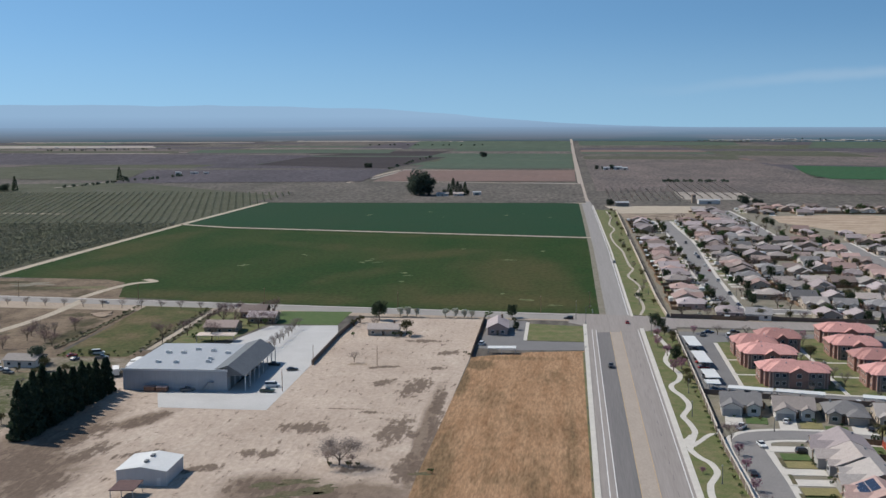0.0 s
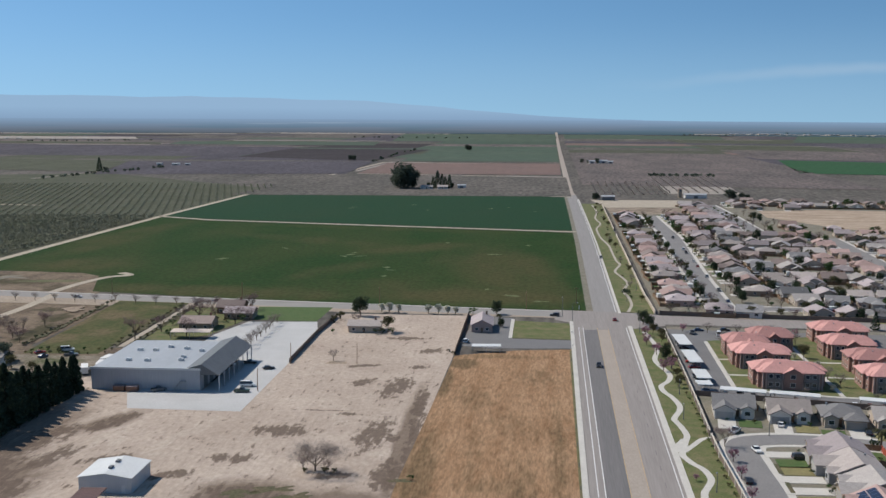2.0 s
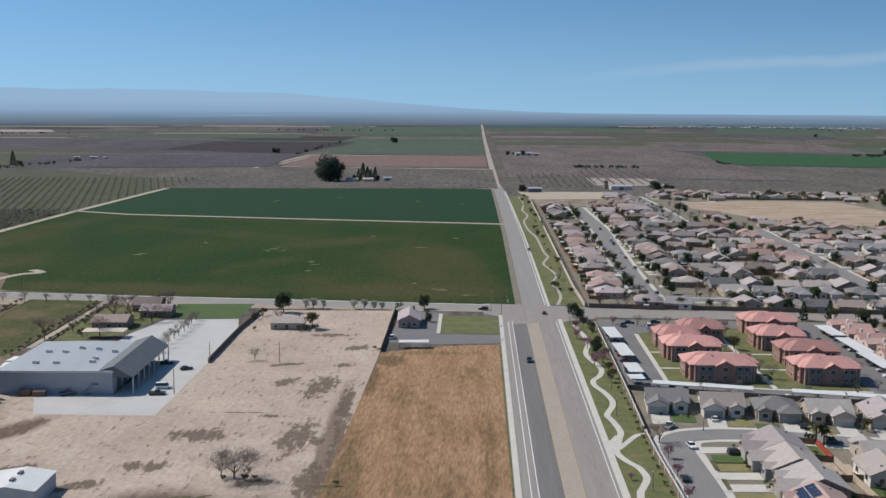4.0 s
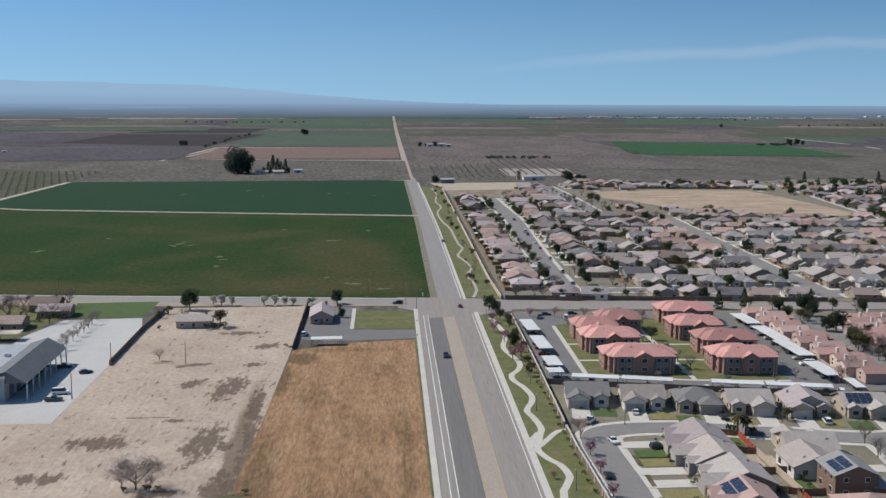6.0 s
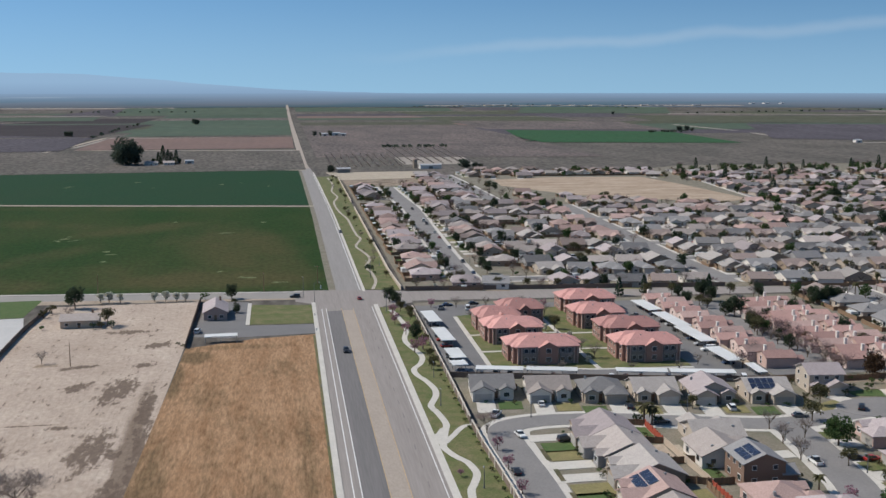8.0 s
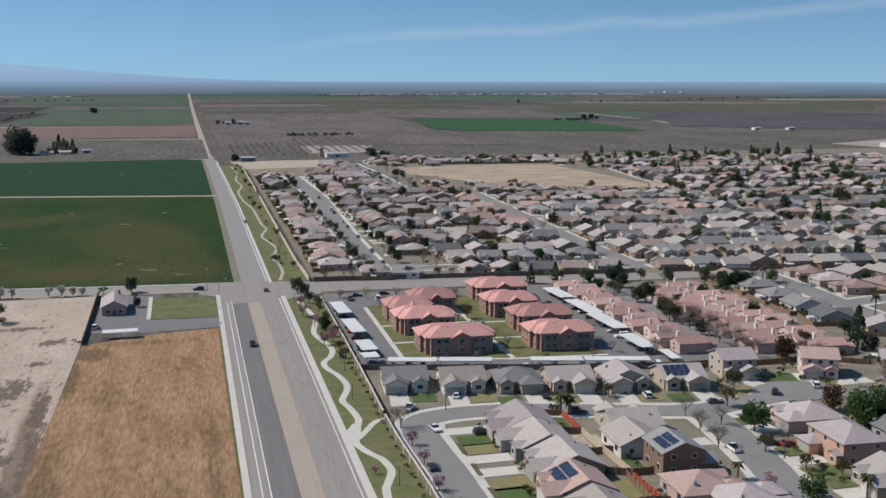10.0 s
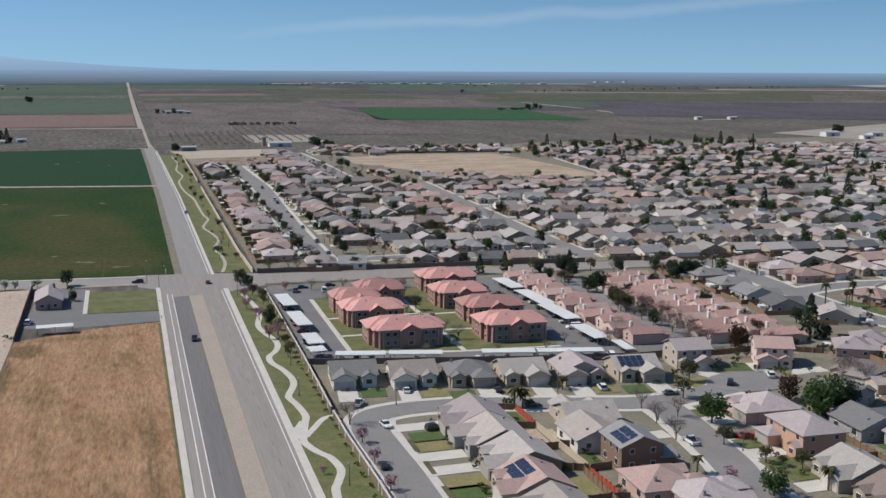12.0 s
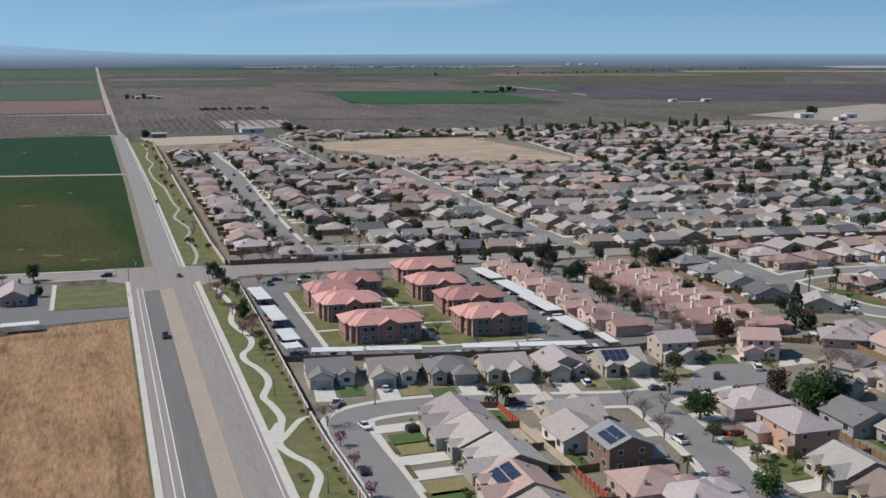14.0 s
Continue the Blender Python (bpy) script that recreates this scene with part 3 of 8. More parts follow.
# green field in two halves with a track between
slab("field", [(-366, 106), (-292, 98), (-278, 88), (-262, 40), (-190, 25.5), (-100, 14.5), (-9, 4), (-7, 302), (-300, 366), (-347, 390)], 0.05, M_CROP, 0.2, "dark green grain field with thin brownish patches", "field")
slab("field", [(-348, 396), (-300, 374), (-7, 312), (-4, 584), (-322, 668)], 0.05, M_CROP_N, 0.2, "smooth dark green grain field", "field")
ribbon("dirt_track", [(-352, 394), (-300, 370), (-150, 337), (-6, 307)], 4.5, 0.08, M_TRACK, 0.3, "pale dirt track between two green fields", "track")
ribbon("dirt_track", [(-368, 100), (-350, 392), (-326, 672), (-318, 690)], 6, 0.08, M_TRACK, 0.3, "pale dirt track beside an orchard", "track")
ribbon("dirt_track", [(-330, 680), (-180, 640), (-4, 589)], 5, 0.08, M_TRACK, 0.3, "pale dirt track at the end of a field", "track")
ribbon("dirt_track", [(-270, 905), (-150, 880), (-8, 851)], 5, 0.1, M_TRACK, 0.3, "pale dirt track between fields", "track")
ribbon("dirt_track", [(-300, 880), (-285, 1000), (-270, 1140)], 6, 0.12, M_TRACK, 0.3, "pale dirt track between fields", "track")
ribbon("dirt_track", [(-270, 1145), (-150, 1125), (-8, 1108)], 7, 0.12, M_TRACK, 0.3, "pale dirt track between fields", "track")
ribbon("dirt_track", [(-240, 640), (-225, 700), (-170, 720)], 7, 0.1, M_TRACK, 0.3, "pale dirt drive to a farmstead", "track")
ribbon("dirt_track", [(-80, 868), (-12, 852)], 10, 0.12, M_PALE, 0.3, "pale dirt pullout beside the road", "track")
slab("field", [(-372, 100), (-378, 47), (-300, 39), (-256, 33), (-270, 90), (-290, 104)], 0.04, M_BAREPLOT, 0.2, "bare corner of ground beside the field", "field")

# cross road: its north edge falls gently to the east
def north_edge(x):
    return 1.5 - 0.122 * x if x < 0 else -1.0 - 0.115 * x


def south_edge(x):
    return -16.5 - 0.07 * x if x < 0 else -24.5 - 0.075 * x


W_X = [-420, -300, -190, -100, -60, -21]
E_X = [14, 60, 120, 180, 240, 330, 450, 700]
def road_strip(xs, off0, off1, z, name, material, label, category="road"):
    bm = bmesh.new()
    rows = [[bm.verts.new((*site(x, north_edge(x) - off0), z)), bm.verts.new((*site(x, (north_edge(x) - off1) if off1 < 50 else south_edge(x) + (off1 - 100)), z))] for x in xs]
    low = [[bm.verts.new((v.co.x, v.co.y, -0.3)) for v in r] for r in rows]
    for a, b, c, d in zip(rows, rows[1:], low, low[1:]):
        bm.faces.new((a[0], b[0], b[1], a[1]))
        bm.faces.new((a[0], c[0], d[0], b[0]))
        bm.faces.new((a[1], b[1], d[1], c[1]))
    bm.faces.new((rows[0][0], rows[0][1], low[0][1], low[0][0]))
    bm.faces.new((rows[-1][0], low[-1][0], low[-1][1], rows[-1][1]))
    return tagged(link_mesh(name, bm, material), label, category, "", "structure")


road_strip(W_X, 14, 102.6, 0.045, "road_shoulder", M_DIRT, "pale dusty verge of the cross road", "shoulder")
road_strip(W_X, 0, 14.5, 0.06, "road", M_PALEASPH, "worn grey two-lane cross road")
road_strip(W_X, 0, 1.2, 0.14, "pavement", M_CONC, "pale concrete kerb along the cross road", "pavement")
road_strip(E_X, 0, 102.5, 0.06, "road", M_ASPHALT, "worn grey cross road beside a boundary wall")

# main road, south part: its edges lie straight along y
EDGES = dict(walk_out=-18.0, walk_in=-16.3, line_a=-14.0, line_b=-12.1, yellow_l=-5.6, yellow_r=-0.7, edge=7.6, kerb=10.5)


def strip(name, left, right, y0, y1, z, material, label, category="road", dl=0.0, dr=0.0):
    l, r = EDGES[left] + dl, EDGES[right] + dr
    return slab(name, [(l, y0), (r, y0), (r, y1), (l, y1)], z, material, z + 0.3, label, category, true=True)


NS, SS = -20.0, -640.0
strip("pavement", "walk_out", "walk_in", NS, SS, 0.20, M_CONC, "pale concrete pavement along the main road", "pavement")
strip("road", "walk_in", "line_b", NS, SS, 0.06, M_ASPHALT, "worn bike lane of the main road")
strip("road", "line_b", "yellow_l", NS, SS, 0.062, M_DARKASPH, "dark grey southbound lane of the main road")
strip("road", "yellow_l", "yellow_r", NS - 10, SS, 0.064, M_MEDIAN, "tan painted centre turning lane of the main road")
strip("road", "yellow_r", "kerb", NS, SS, 0.06, M_ASPHALT, "worn grey northbound lanes of the main road", dr=-1.9)
strip("pavement", "kerb", "kerb", NS - 8, SS, 0.2, M_CONC, "pale concrete kerb and gutter of the main road", "pavement", dl=-1.9)
for key in ("line_a", "line_b"):
    strip("line_marking", key, key, NS - 14, SS, 0.08, M_WHITELINE, "white painted lane line", "road marking", -0.1, 0.15)
strip("line_marking", "edge", "edge", NS - 12, SS, 0.08, M_WHITELINE, "white painted edge line", "road marking", -0.1, 0.15)
for key in ("yellow_l", "yellow_r"):
    strip("line_marking", key, key, NS - 14, SS, 0.08, M_YELLOW, "faded yellow painted line", "road marking", -0.08, 0.1)
y = NS - 30
while y > -420:
    strip("line_marking", "yellow_r", "yellow_r", y, y - 4, 0.08, M_DARKASPH, "dark tar-sealed crack line", "road marking", 4.7, 4.85)
    y -= 14

# crossing
slab("road", [(-24, 6.5), (-8.5, 4.5), (9.5, 1.5), (24, -3), (24, -27), (12, -32), (8.9, -36), (-14, -38), (-16, -24), (-24, -16.5)], 0.07, M_ASPHALT, 0.4,
     "worn grey road crossing", "road")
# main road, north part: four lanes narrow to two past the houses, and run on to the horizon
NORTH = [(0.0, 3), (0.0, 300), (-2.0, 560), (-4.5, 800), (-5.5, 860), (-8.0, 1680), (-10.5, 2700), (-12, 4200), (-12, 6500), (-12, 9500)]
ribbon("road", NORTH[:4], [12.6, 12.4, 12.2, 12.0], 0.06, M_ROADN, 0.3, "worn grey main road between fields and houses", "road", true=True)
ribbon("road", NORTH[3:], [10, 8.5, 9, 9.5, 11, 13, 15], 0.12, M_MEDIAN, 0.3, "pale two-lane country road running straight to the horizon", "road", true=True)
ribbon("line_marking", [(5.2, 8), (5.2, 300), (3.2, 560), (1.4, 720)], 0.3, 0.08, M_WHITELINE, 0.3, "white painted edge line", "road marking", true=True)
ribbon("pavement", [(6.9, 4), (6.9, 300), (4.8, 560), (2.8, 740)], 1.3, 0.2, M_CONC, 0.4, "pale concrete kerb of the main road", "pavement", true=True)
ribbon("road_shoulder", [(-7.6, 5), (-7.6, 300), (-9.4, 560), (-11.6, 800)], 3.4, 0.065, M_YARD, 0.3, "dusty road shoulder", "shoulder", true=True)

# dry stubble field, lawn and paved lot west of the road
slab("field", [(-63, -89), (-40, -79), (-17.6, -75.5), (-17.6, -200), (-20.5, -350), (-66, -350), (-66.5, -237)], 0.05, M_STUBBLE, 0.3, "tan dry stubble field with faint rows", "field")
slab("grass_verge", [(-18.6, -77), (-17.2, -77), (-17.6, -237), (-17.8, -350), (-19.0, -350), (-19, -237)], 0.09, M_WEEDS, 0.3, "weedy green strip beside the pavement", "verge")
slab("lawn", [(-41.8, -20), (-17.0, -25), (-17.2, -58), (-41.8, -56)], 0.09, M_GRASS, 0.3, "mown green lawn at the road corner", "lawn")
slab("paved_lot", [(-60, -12), (-43, -14.5), (-43, -57.5), (-17.2, -59), (-17.2, -74), (-50, -76), (-62, -72)], 0.06, M_LOTASPH, 0.3, "dark asphalt drive of a small lot", "drive")
slab("pavement", [(-43.4, -17), (-41.9, -17), (-41.9, -56.5), (-43.4, -56.5)], 0.14, M_CONC, 0.3, "pale concrete kerb", "pavement")
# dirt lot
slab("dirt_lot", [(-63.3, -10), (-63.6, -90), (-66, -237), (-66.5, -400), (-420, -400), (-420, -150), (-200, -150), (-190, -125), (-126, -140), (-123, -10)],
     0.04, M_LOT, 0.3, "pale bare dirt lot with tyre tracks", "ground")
# concrete yard of the metal building
slab("concrete_yard", [(-160.3, -31), (-129.5, -29), (-124.7, -52), (-124.6, -106), (-125.2, -171.5), (-163, -170.5), (-170, -152), (-170, -147.5), (-145, -147.5), (-145, -103.5), (-168, -103.5), (-168, -60)],
     0.08, M_LOTCONC, 0.4, "pale concrete yard round a metal building", "yard")
slab("lawn", [(-164.7, 4.6), (-129, 5), (-130, -28.5), (-159.2, -26.5)], 0.07, M_LAWN, 0.3, "green lawn beside the cross road", "lawn")
slab("field", [(-237.5, 15), (-201, 11), (-203, -97), (-233, -98)], 0.05, M_WEEDPLOT, 0.3, "weedy green plot", "field")
slab("lawn", [(-196, 2), (-166, -1), (-162, -24), (-170, -60), (-194, -84)], 0.06, M_GRASS, 0.3, "grassy yard with bare trees", "lawn")
ribbon("dirt_track", smooth_line([(-300, -120), (-283, -53), (-277, -11), (-278, 31)]), 5, 0.07, M_TRACK, 0.3, "pale dirt track to the cross road", "track")
slab("field", [(-420, 20), (-420, -128), (-188, -124), (-188, -86), (-236, -86), (-236, 14), (-300, 17)], 0.035, M_BAREPLOT, 0.3, "bare rutted plot with brush", "field")
slab("field", [(-420, -112), (-250, -100), (-192, -100), (-192, -122), (-420, -128)], 0.05, M_YARDW, 0.3, "weedy strip behind yards", "field")
slab("field", [(-400, -130), (-204, -124), (-204, -260), (-400, -260)], 0.045, M_YARDW, 0.3, "weedy yard behind a row of cypresses", "field")

# green belt east of the main road with its winding path
slab("green_belt", [(9.6, -34), (22, -38), (21.6, -110), (20.9, -166), (20.5, -195), (21.3, -240), (21.3, -560), (5.2, -560), (9.4, -237)], 0.12, M_GRASS, 0.5, "grassy strip beside the main road", "grass")
slab("green_belt", [(6, 4), (21.5, -1), (20.9, 100), (21.2, 285), (21.4, 318), (21.5, 520), (3, 520), (4.5, 300)], 0.12, M_GRASS, 0.5, "grassy strip beside the main road", "grass")
PATH_S = [(13.5, -40), (16.2, -70), (13.4, -92), (16.5, -112), (15.2, -122.4), (12.1, -129.3), (12.1, -136.4), (14.1, -143.8), (15.4, -152.9), (14.8, -159.9), (12.4, -167.8), (12.1, -171), (13.2, -177.3), (13.9, -186.2),
          (12.8, -192), (11, -201.1), (10.6, -205.4), (12.4, -211.8), (14.7, -216.6), (15.6, -222.9), (15.2, -226.6), (13.6, -231.5), (12.3, -236), (11.8, -248), (14, -275), (11, -310), (14, -360)]
ribbon("footpath", smooth_line(PATH_S), 1.9, 0.17, M_CONC, 0.4, "winding pale concrete footpath through grass", "footpath")
ribbon("footpath", smooth_line([(11.4, -201.5), (14.7, -195.4), (16.8, -191.3), (18.6, -188.9), (21.2, -188)]), 1.7, 0.165, M_CONC, 0.4, "side branch of the concrete footpath", "footpath")
ribbon("footpath", smooth_line([(12.8, -190), (11.2, -194), (9.8, -196.5), (10.6, -202)]), 2.2, 0.16, M_CONC, 0.4, "concrete ramp from path to kerb", "footpath")
PATH_N = [(10, 3.2), (12.9, 22.2), (12.7, 43.5), (11.3, 58.9), (15.2, 82.4), (13.4, 104), (11, 123.3), (15.3, 148.7), (14.2, 164.1), (13.7, 194.3), (13.6, 219.3), (13, 238.1), (9.8, 276.3), (9.2, 324.6), (13.5, 360),
          (11.2, 398.7), (14.5, 450.3), (12.7, 508)]
ribbon("footpath", smooth_line(PATH_N), 1.4, 0.17, M_PATHN, 0.4, "winding pale concrete footpath through grass", "footpath")

# residential ground, streets
slab("yard_ground", [(24, -1), (60, -8), (180, -22), (330, -40), (700, -82), (760, 530), (360, 560), (240, 500), (25, 500)], 0.03, M_YARD, 0.3, "dusty yards between houses", "ground")
slab("yard_ground", [(24, -28), (120, -34), (330, -50), (700, -78), (700, -420), (22.5, -420), (23, -150)], 0.03, M_YARD, 0.3, "dusty yards between houses", "ground")
slab("field", [(152, 462), (150, 412), (165, 385), (191, 338), (234, 303), (283, 272), (310, 286), (297, 400), (284, 462), (207, 474)], 0.08, M_BROWNLOT, 0.3, "tan bare building field", "field")
slab("dirt_lot", [(23.5, 486), (100, 492), (108, 556), (13, 560)], 0.06, M_TRACK, 0.3, "pale bare strip at the edge of the houses", "ground")
slab("field", [(26, 430), (98, 436), (100, 488), (24, 484)], 0.06, M_PLOT, 0.3, "bare brown building plot", "field")


STREETS = []


def street(line, width=9.5, walks=True, round_it=True):
    STREETS.append(1)
    lift = 0.002 * len(STREETS)
    line = smooth_line(line) if round_it and len(line) > 2 else line
    if walks:
        ribbon("pavement", line, width + 4.2, 0.10 + lift, M_CONC, 0.4, "pale concrete pavement of a residential street", "pavement")
        ribbon("road", line, width, 0.17 + lift, M_STREET, 0.5, "grey asphalt residential street", "road")
    else:
        ribbon("road", line, width, 0.1 + lift, M_STREET, 0.4, "grey asphalt lane", "road")


street([(54.3, 12), (54.1, 42), (54.6, 100), (56.1, 161), (58.3, 222), (59.8, 280), (57.5, 356), (56, 420)], 11)
street([(64, 16), (110, 13.5), (168, 8)], 9)
street([(170, -10), (170, 20), (168, 70), (168, 150), (168, 280)], 10)
street([(124, 300), (122, 400), (117, 512)], 11)
# southern street: a bend, then east to a circle
street([(28.5, -420), (28.3, -260), (28.3, -231), (27.7, -214), (27.6, -200), (30, -191.8), (36.5, -188.6), (46, -188), (60, -189.6), (84.6, -197), (104, -201.5), (120, -198.5), (136, -194)], 9.2)
street([(105, -203), (104.6, -215), (103, -230), (101, -245), (98.8, -256), (97, -280), (94, -420)], 10)
slab("road", [(138 + 13 * math.cos(a), -193 + 9 * math.sin(a)) for a in [2 * math.pi * i / 20 for i in range(20)]], 0.24, M_STREET, 0.5, "round end of a residential street", "road")
street([(216, -32), (217, -70), (216, -112), (222, -150), (260, -180)], 11)
street([(216, -98), (250, -92), (330, -104), (420, -110)], 9)

# pale bald spots in the crop
def blot(name, cx, cy, rx, ry, rot, z, material, label, category, rag=0.5, n=26):
    pts = []
    for k in range(n):
        a = 2 * math.pi * k / n
        w = 0.75 + rag * noise.noise(Vector((math.cos(a) * 1.6 + cx, math.sin(a) * 1.6 + cy, 0.3)))
        px, py = rx * w * math.cos(a), ry * w * math.sin(a)
        pts.append((cx + px * math.cos(rot) - py * math.sin(rot), cy + px * math.sin(rot) + py * math.cos(rot)))
    return slab(name, pts, z, material, 0.2, label, category)


M_BALD = mat("bald_crop", (0.16, 0.17, 0.08), (0.07, 0.10, 0.04), 3, 0.8, 1.0, 0.3)
rb = random.Random(21)
for cx, cy in ((-150, 180), (-156, 172), (-147, 190), (-143, 176), (-120, 120), (-116, 96), (-119, 128), (-200, 210), (-230, 160), (-60, 60), (-48, 44), (-30, 28), (-58, 190), (-40, 230), (-95, 240),
               (-205, 470), (-198, 476), (-150, 500), (-80, 470), (-60, 480), (-40, 450), (-130, 455)):
    blot("bald_spot", cx + rb.uniform(-3, 3), cy + rb.uniform(-3, 3), rb.uniform(1.2, 3.2), rb.uniform(1.5, 5), rb.uniform(0, 3), 0.07, M_BALD, "pale bald spot in the grain field", "field", 0.9)
for cx, cy, rx, ry in ((-98, -241, 6, 3.5), (-91, -246, 6, 3), (-106, -244, 5, 3), (-100, -252, 9, 4), (-66, -232, 3, 2)):
    blot("weed_patch", cx, cy, rx, ry, 0.3, 0.06, M_BRUSH, "ragged patch of dull green weeds on dirt", "grass", 1.1, 40)
blot("dirt_pile", -250.5, -10, 6.5, 7, 0.2, 0.5, M_DARKDIRT, "low heap of brown soil", "heap", 0.8, 30)

for cx, cy, rx, ry, m in ((-300, 70, 30, 5, M_WEEDS), (-330, 80, 14, 6, M_YARD)):
    blot("weed_patch", cx, cy, rx, ry, 0.05, 0.075, m, "ragged weedy edge of a field", "grass", 1.1, 40)
ribbon("dirt_track", smooth_line([(-282, 34), (-279, 60), (-272, 84), (-262, 92), (-270, 100)]), 5, 0.085, M_TRACK, 0.3, "pale dirt loop at the field corner", "track")

# hedgerows and a lane beside the weedy plot
for x0, x1 in ((-203.5, -200.5), (-197, -194.5), (-241, -238)):
    for k in range(9):
        y = -78 + k * 9.6
        blot("weed_patch", (x0 + x1) / 2, y, (x1 - x0) * 0.62, 6.4, 0, 0.35, M_BRUSH, "low dark hedgerow of weeds beside a lane", "hedge", 0.9, 24)
ribbon("dirt_track", [(-198.8, 6), (-198.8, -84)], 2.6, 0.07, M_TRACK, 0.3, "narrow pale lane between two hedgerows", "track")

# tracks, strips and belts of the far plain
for line, w in (([(620, 1304), (650, 1100), (645, 940)], 7), ([(1032, 2738), (1350, 2640), (1666, 2556)], 26), ([(900, 2271), (1224, 2219)], 16), ([(1180, 2028), (1460, 2044)], 12), ([(-279, 948), (-258, 1150)], 6), ([(-655, 803), (-608, 990), (-565, 1030)], 5),
                ([(-1350, 2010), (-1186, 2133)], 26), ([(-1476, 2253), (-1300, 2290)], 30), ([(-490, 1484), (-228, 1455)], 6), ([(338, 1114), (410, 1099)], 9), ([(800, 2700), (1100, 2640)], 12), ([(-1000, 1800), (-640, 1760)], 7), ([(-900, 2500), (-420, 2430)], 14),
                ([(60, 1760), (560, 1640)], 5), ([(30, 2020), (480, 1930)], 6), ([(-700, 1250), (-560, 1240)], 8), ([(688, 823), (740, 812)], 9)):
    ribbon("dirt_track", line, w, 0.2, M_PALE, 0.3, "pale strip of bare soil on the far plain", "track")
parcel([(620, 930), (1150, 720), (1300, 980), (660, 960)], M_ORCHFLOOR, 0.055, "grey-green orchard strip beside houses")
# ---- far distance: the hazy far plain and the mountains ----
def haze_mat():
    """The far plain as a glowing sheet, haze painted into its colour: long faint streaks of fields that pale into the
    blue of the horizon.
    """
    m = bpy.data.materials.new("hazy_far_plain")
    m.use_nodes = True
    n, l = m.node_tree.nodes, m.node_tree.links
    n.clear()
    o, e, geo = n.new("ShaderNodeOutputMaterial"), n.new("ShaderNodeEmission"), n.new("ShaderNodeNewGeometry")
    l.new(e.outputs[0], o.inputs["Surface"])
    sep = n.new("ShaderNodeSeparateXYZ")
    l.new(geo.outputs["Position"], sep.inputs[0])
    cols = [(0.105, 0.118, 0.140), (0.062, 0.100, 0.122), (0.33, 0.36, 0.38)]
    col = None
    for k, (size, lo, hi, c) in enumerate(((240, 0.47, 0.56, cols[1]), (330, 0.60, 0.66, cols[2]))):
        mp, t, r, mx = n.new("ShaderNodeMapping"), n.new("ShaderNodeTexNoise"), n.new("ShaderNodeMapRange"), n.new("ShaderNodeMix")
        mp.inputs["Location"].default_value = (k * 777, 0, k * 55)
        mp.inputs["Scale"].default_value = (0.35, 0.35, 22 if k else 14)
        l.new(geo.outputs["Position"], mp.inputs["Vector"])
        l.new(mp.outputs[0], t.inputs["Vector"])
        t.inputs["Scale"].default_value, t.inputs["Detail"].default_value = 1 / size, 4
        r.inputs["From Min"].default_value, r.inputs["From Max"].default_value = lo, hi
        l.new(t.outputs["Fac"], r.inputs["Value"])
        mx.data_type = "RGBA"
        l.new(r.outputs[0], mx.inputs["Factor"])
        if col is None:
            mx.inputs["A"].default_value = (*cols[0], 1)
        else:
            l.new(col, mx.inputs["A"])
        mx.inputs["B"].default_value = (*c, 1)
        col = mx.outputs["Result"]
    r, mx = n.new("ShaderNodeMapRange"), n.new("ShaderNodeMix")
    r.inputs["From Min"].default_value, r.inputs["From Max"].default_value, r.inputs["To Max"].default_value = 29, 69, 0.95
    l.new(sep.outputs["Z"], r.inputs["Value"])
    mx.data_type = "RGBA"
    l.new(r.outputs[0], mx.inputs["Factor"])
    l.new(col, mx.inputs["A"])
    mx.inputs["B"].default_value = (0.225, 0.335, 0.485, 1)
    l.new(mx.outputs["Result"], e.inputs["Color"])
    return m


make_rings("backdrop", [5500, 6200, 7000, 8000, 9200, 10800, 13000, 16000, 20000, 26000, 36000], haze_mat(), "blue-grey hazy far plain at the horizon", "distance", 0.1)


def ridge(a):
    """The height of the mountain crest over the far rim by azimuth, shaped to the camera's view: high in the west, sunk
    by the road to stand for haze.
    """
    base = 98 / (1 + math.exp((a + 4.5) / 3.4)) - 4
    return 72 + max(base + 5 * noise.noise(Vector((a * 0.35, 7, 0))) + 2.5 * noise.noise(Vector((a * 1.3, 9, 0))) + 1.2 * noise.noise(Vector((a * 4.1, 5, 0))), -6)


def mountain_mat():
    """Glowing mountains with haze painted in: the colour fades at their feet into the air over the plain."""
    m = bpy.data.materials.new("hazy_mountains")
    m.use_nodes = True
    n, l = m.node_tree.nodes, m.node_tree.links
    n.clear()
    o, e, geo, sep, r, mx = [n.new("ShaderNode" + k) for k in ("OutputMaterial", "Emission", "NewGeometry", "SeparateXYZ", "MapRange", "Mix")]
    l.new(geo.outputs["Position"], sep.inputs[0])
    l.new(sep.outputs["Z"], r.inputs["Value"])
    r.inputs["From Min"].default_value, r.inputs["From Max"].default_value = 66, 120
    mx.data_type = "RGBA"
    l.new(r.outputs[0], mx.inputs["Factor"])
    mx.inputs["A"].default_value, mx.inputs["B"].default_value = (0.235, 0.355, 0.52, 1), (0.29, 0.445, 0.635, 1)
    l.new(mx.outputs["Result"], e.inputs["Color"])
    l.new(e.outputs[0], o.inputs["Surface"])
    return m


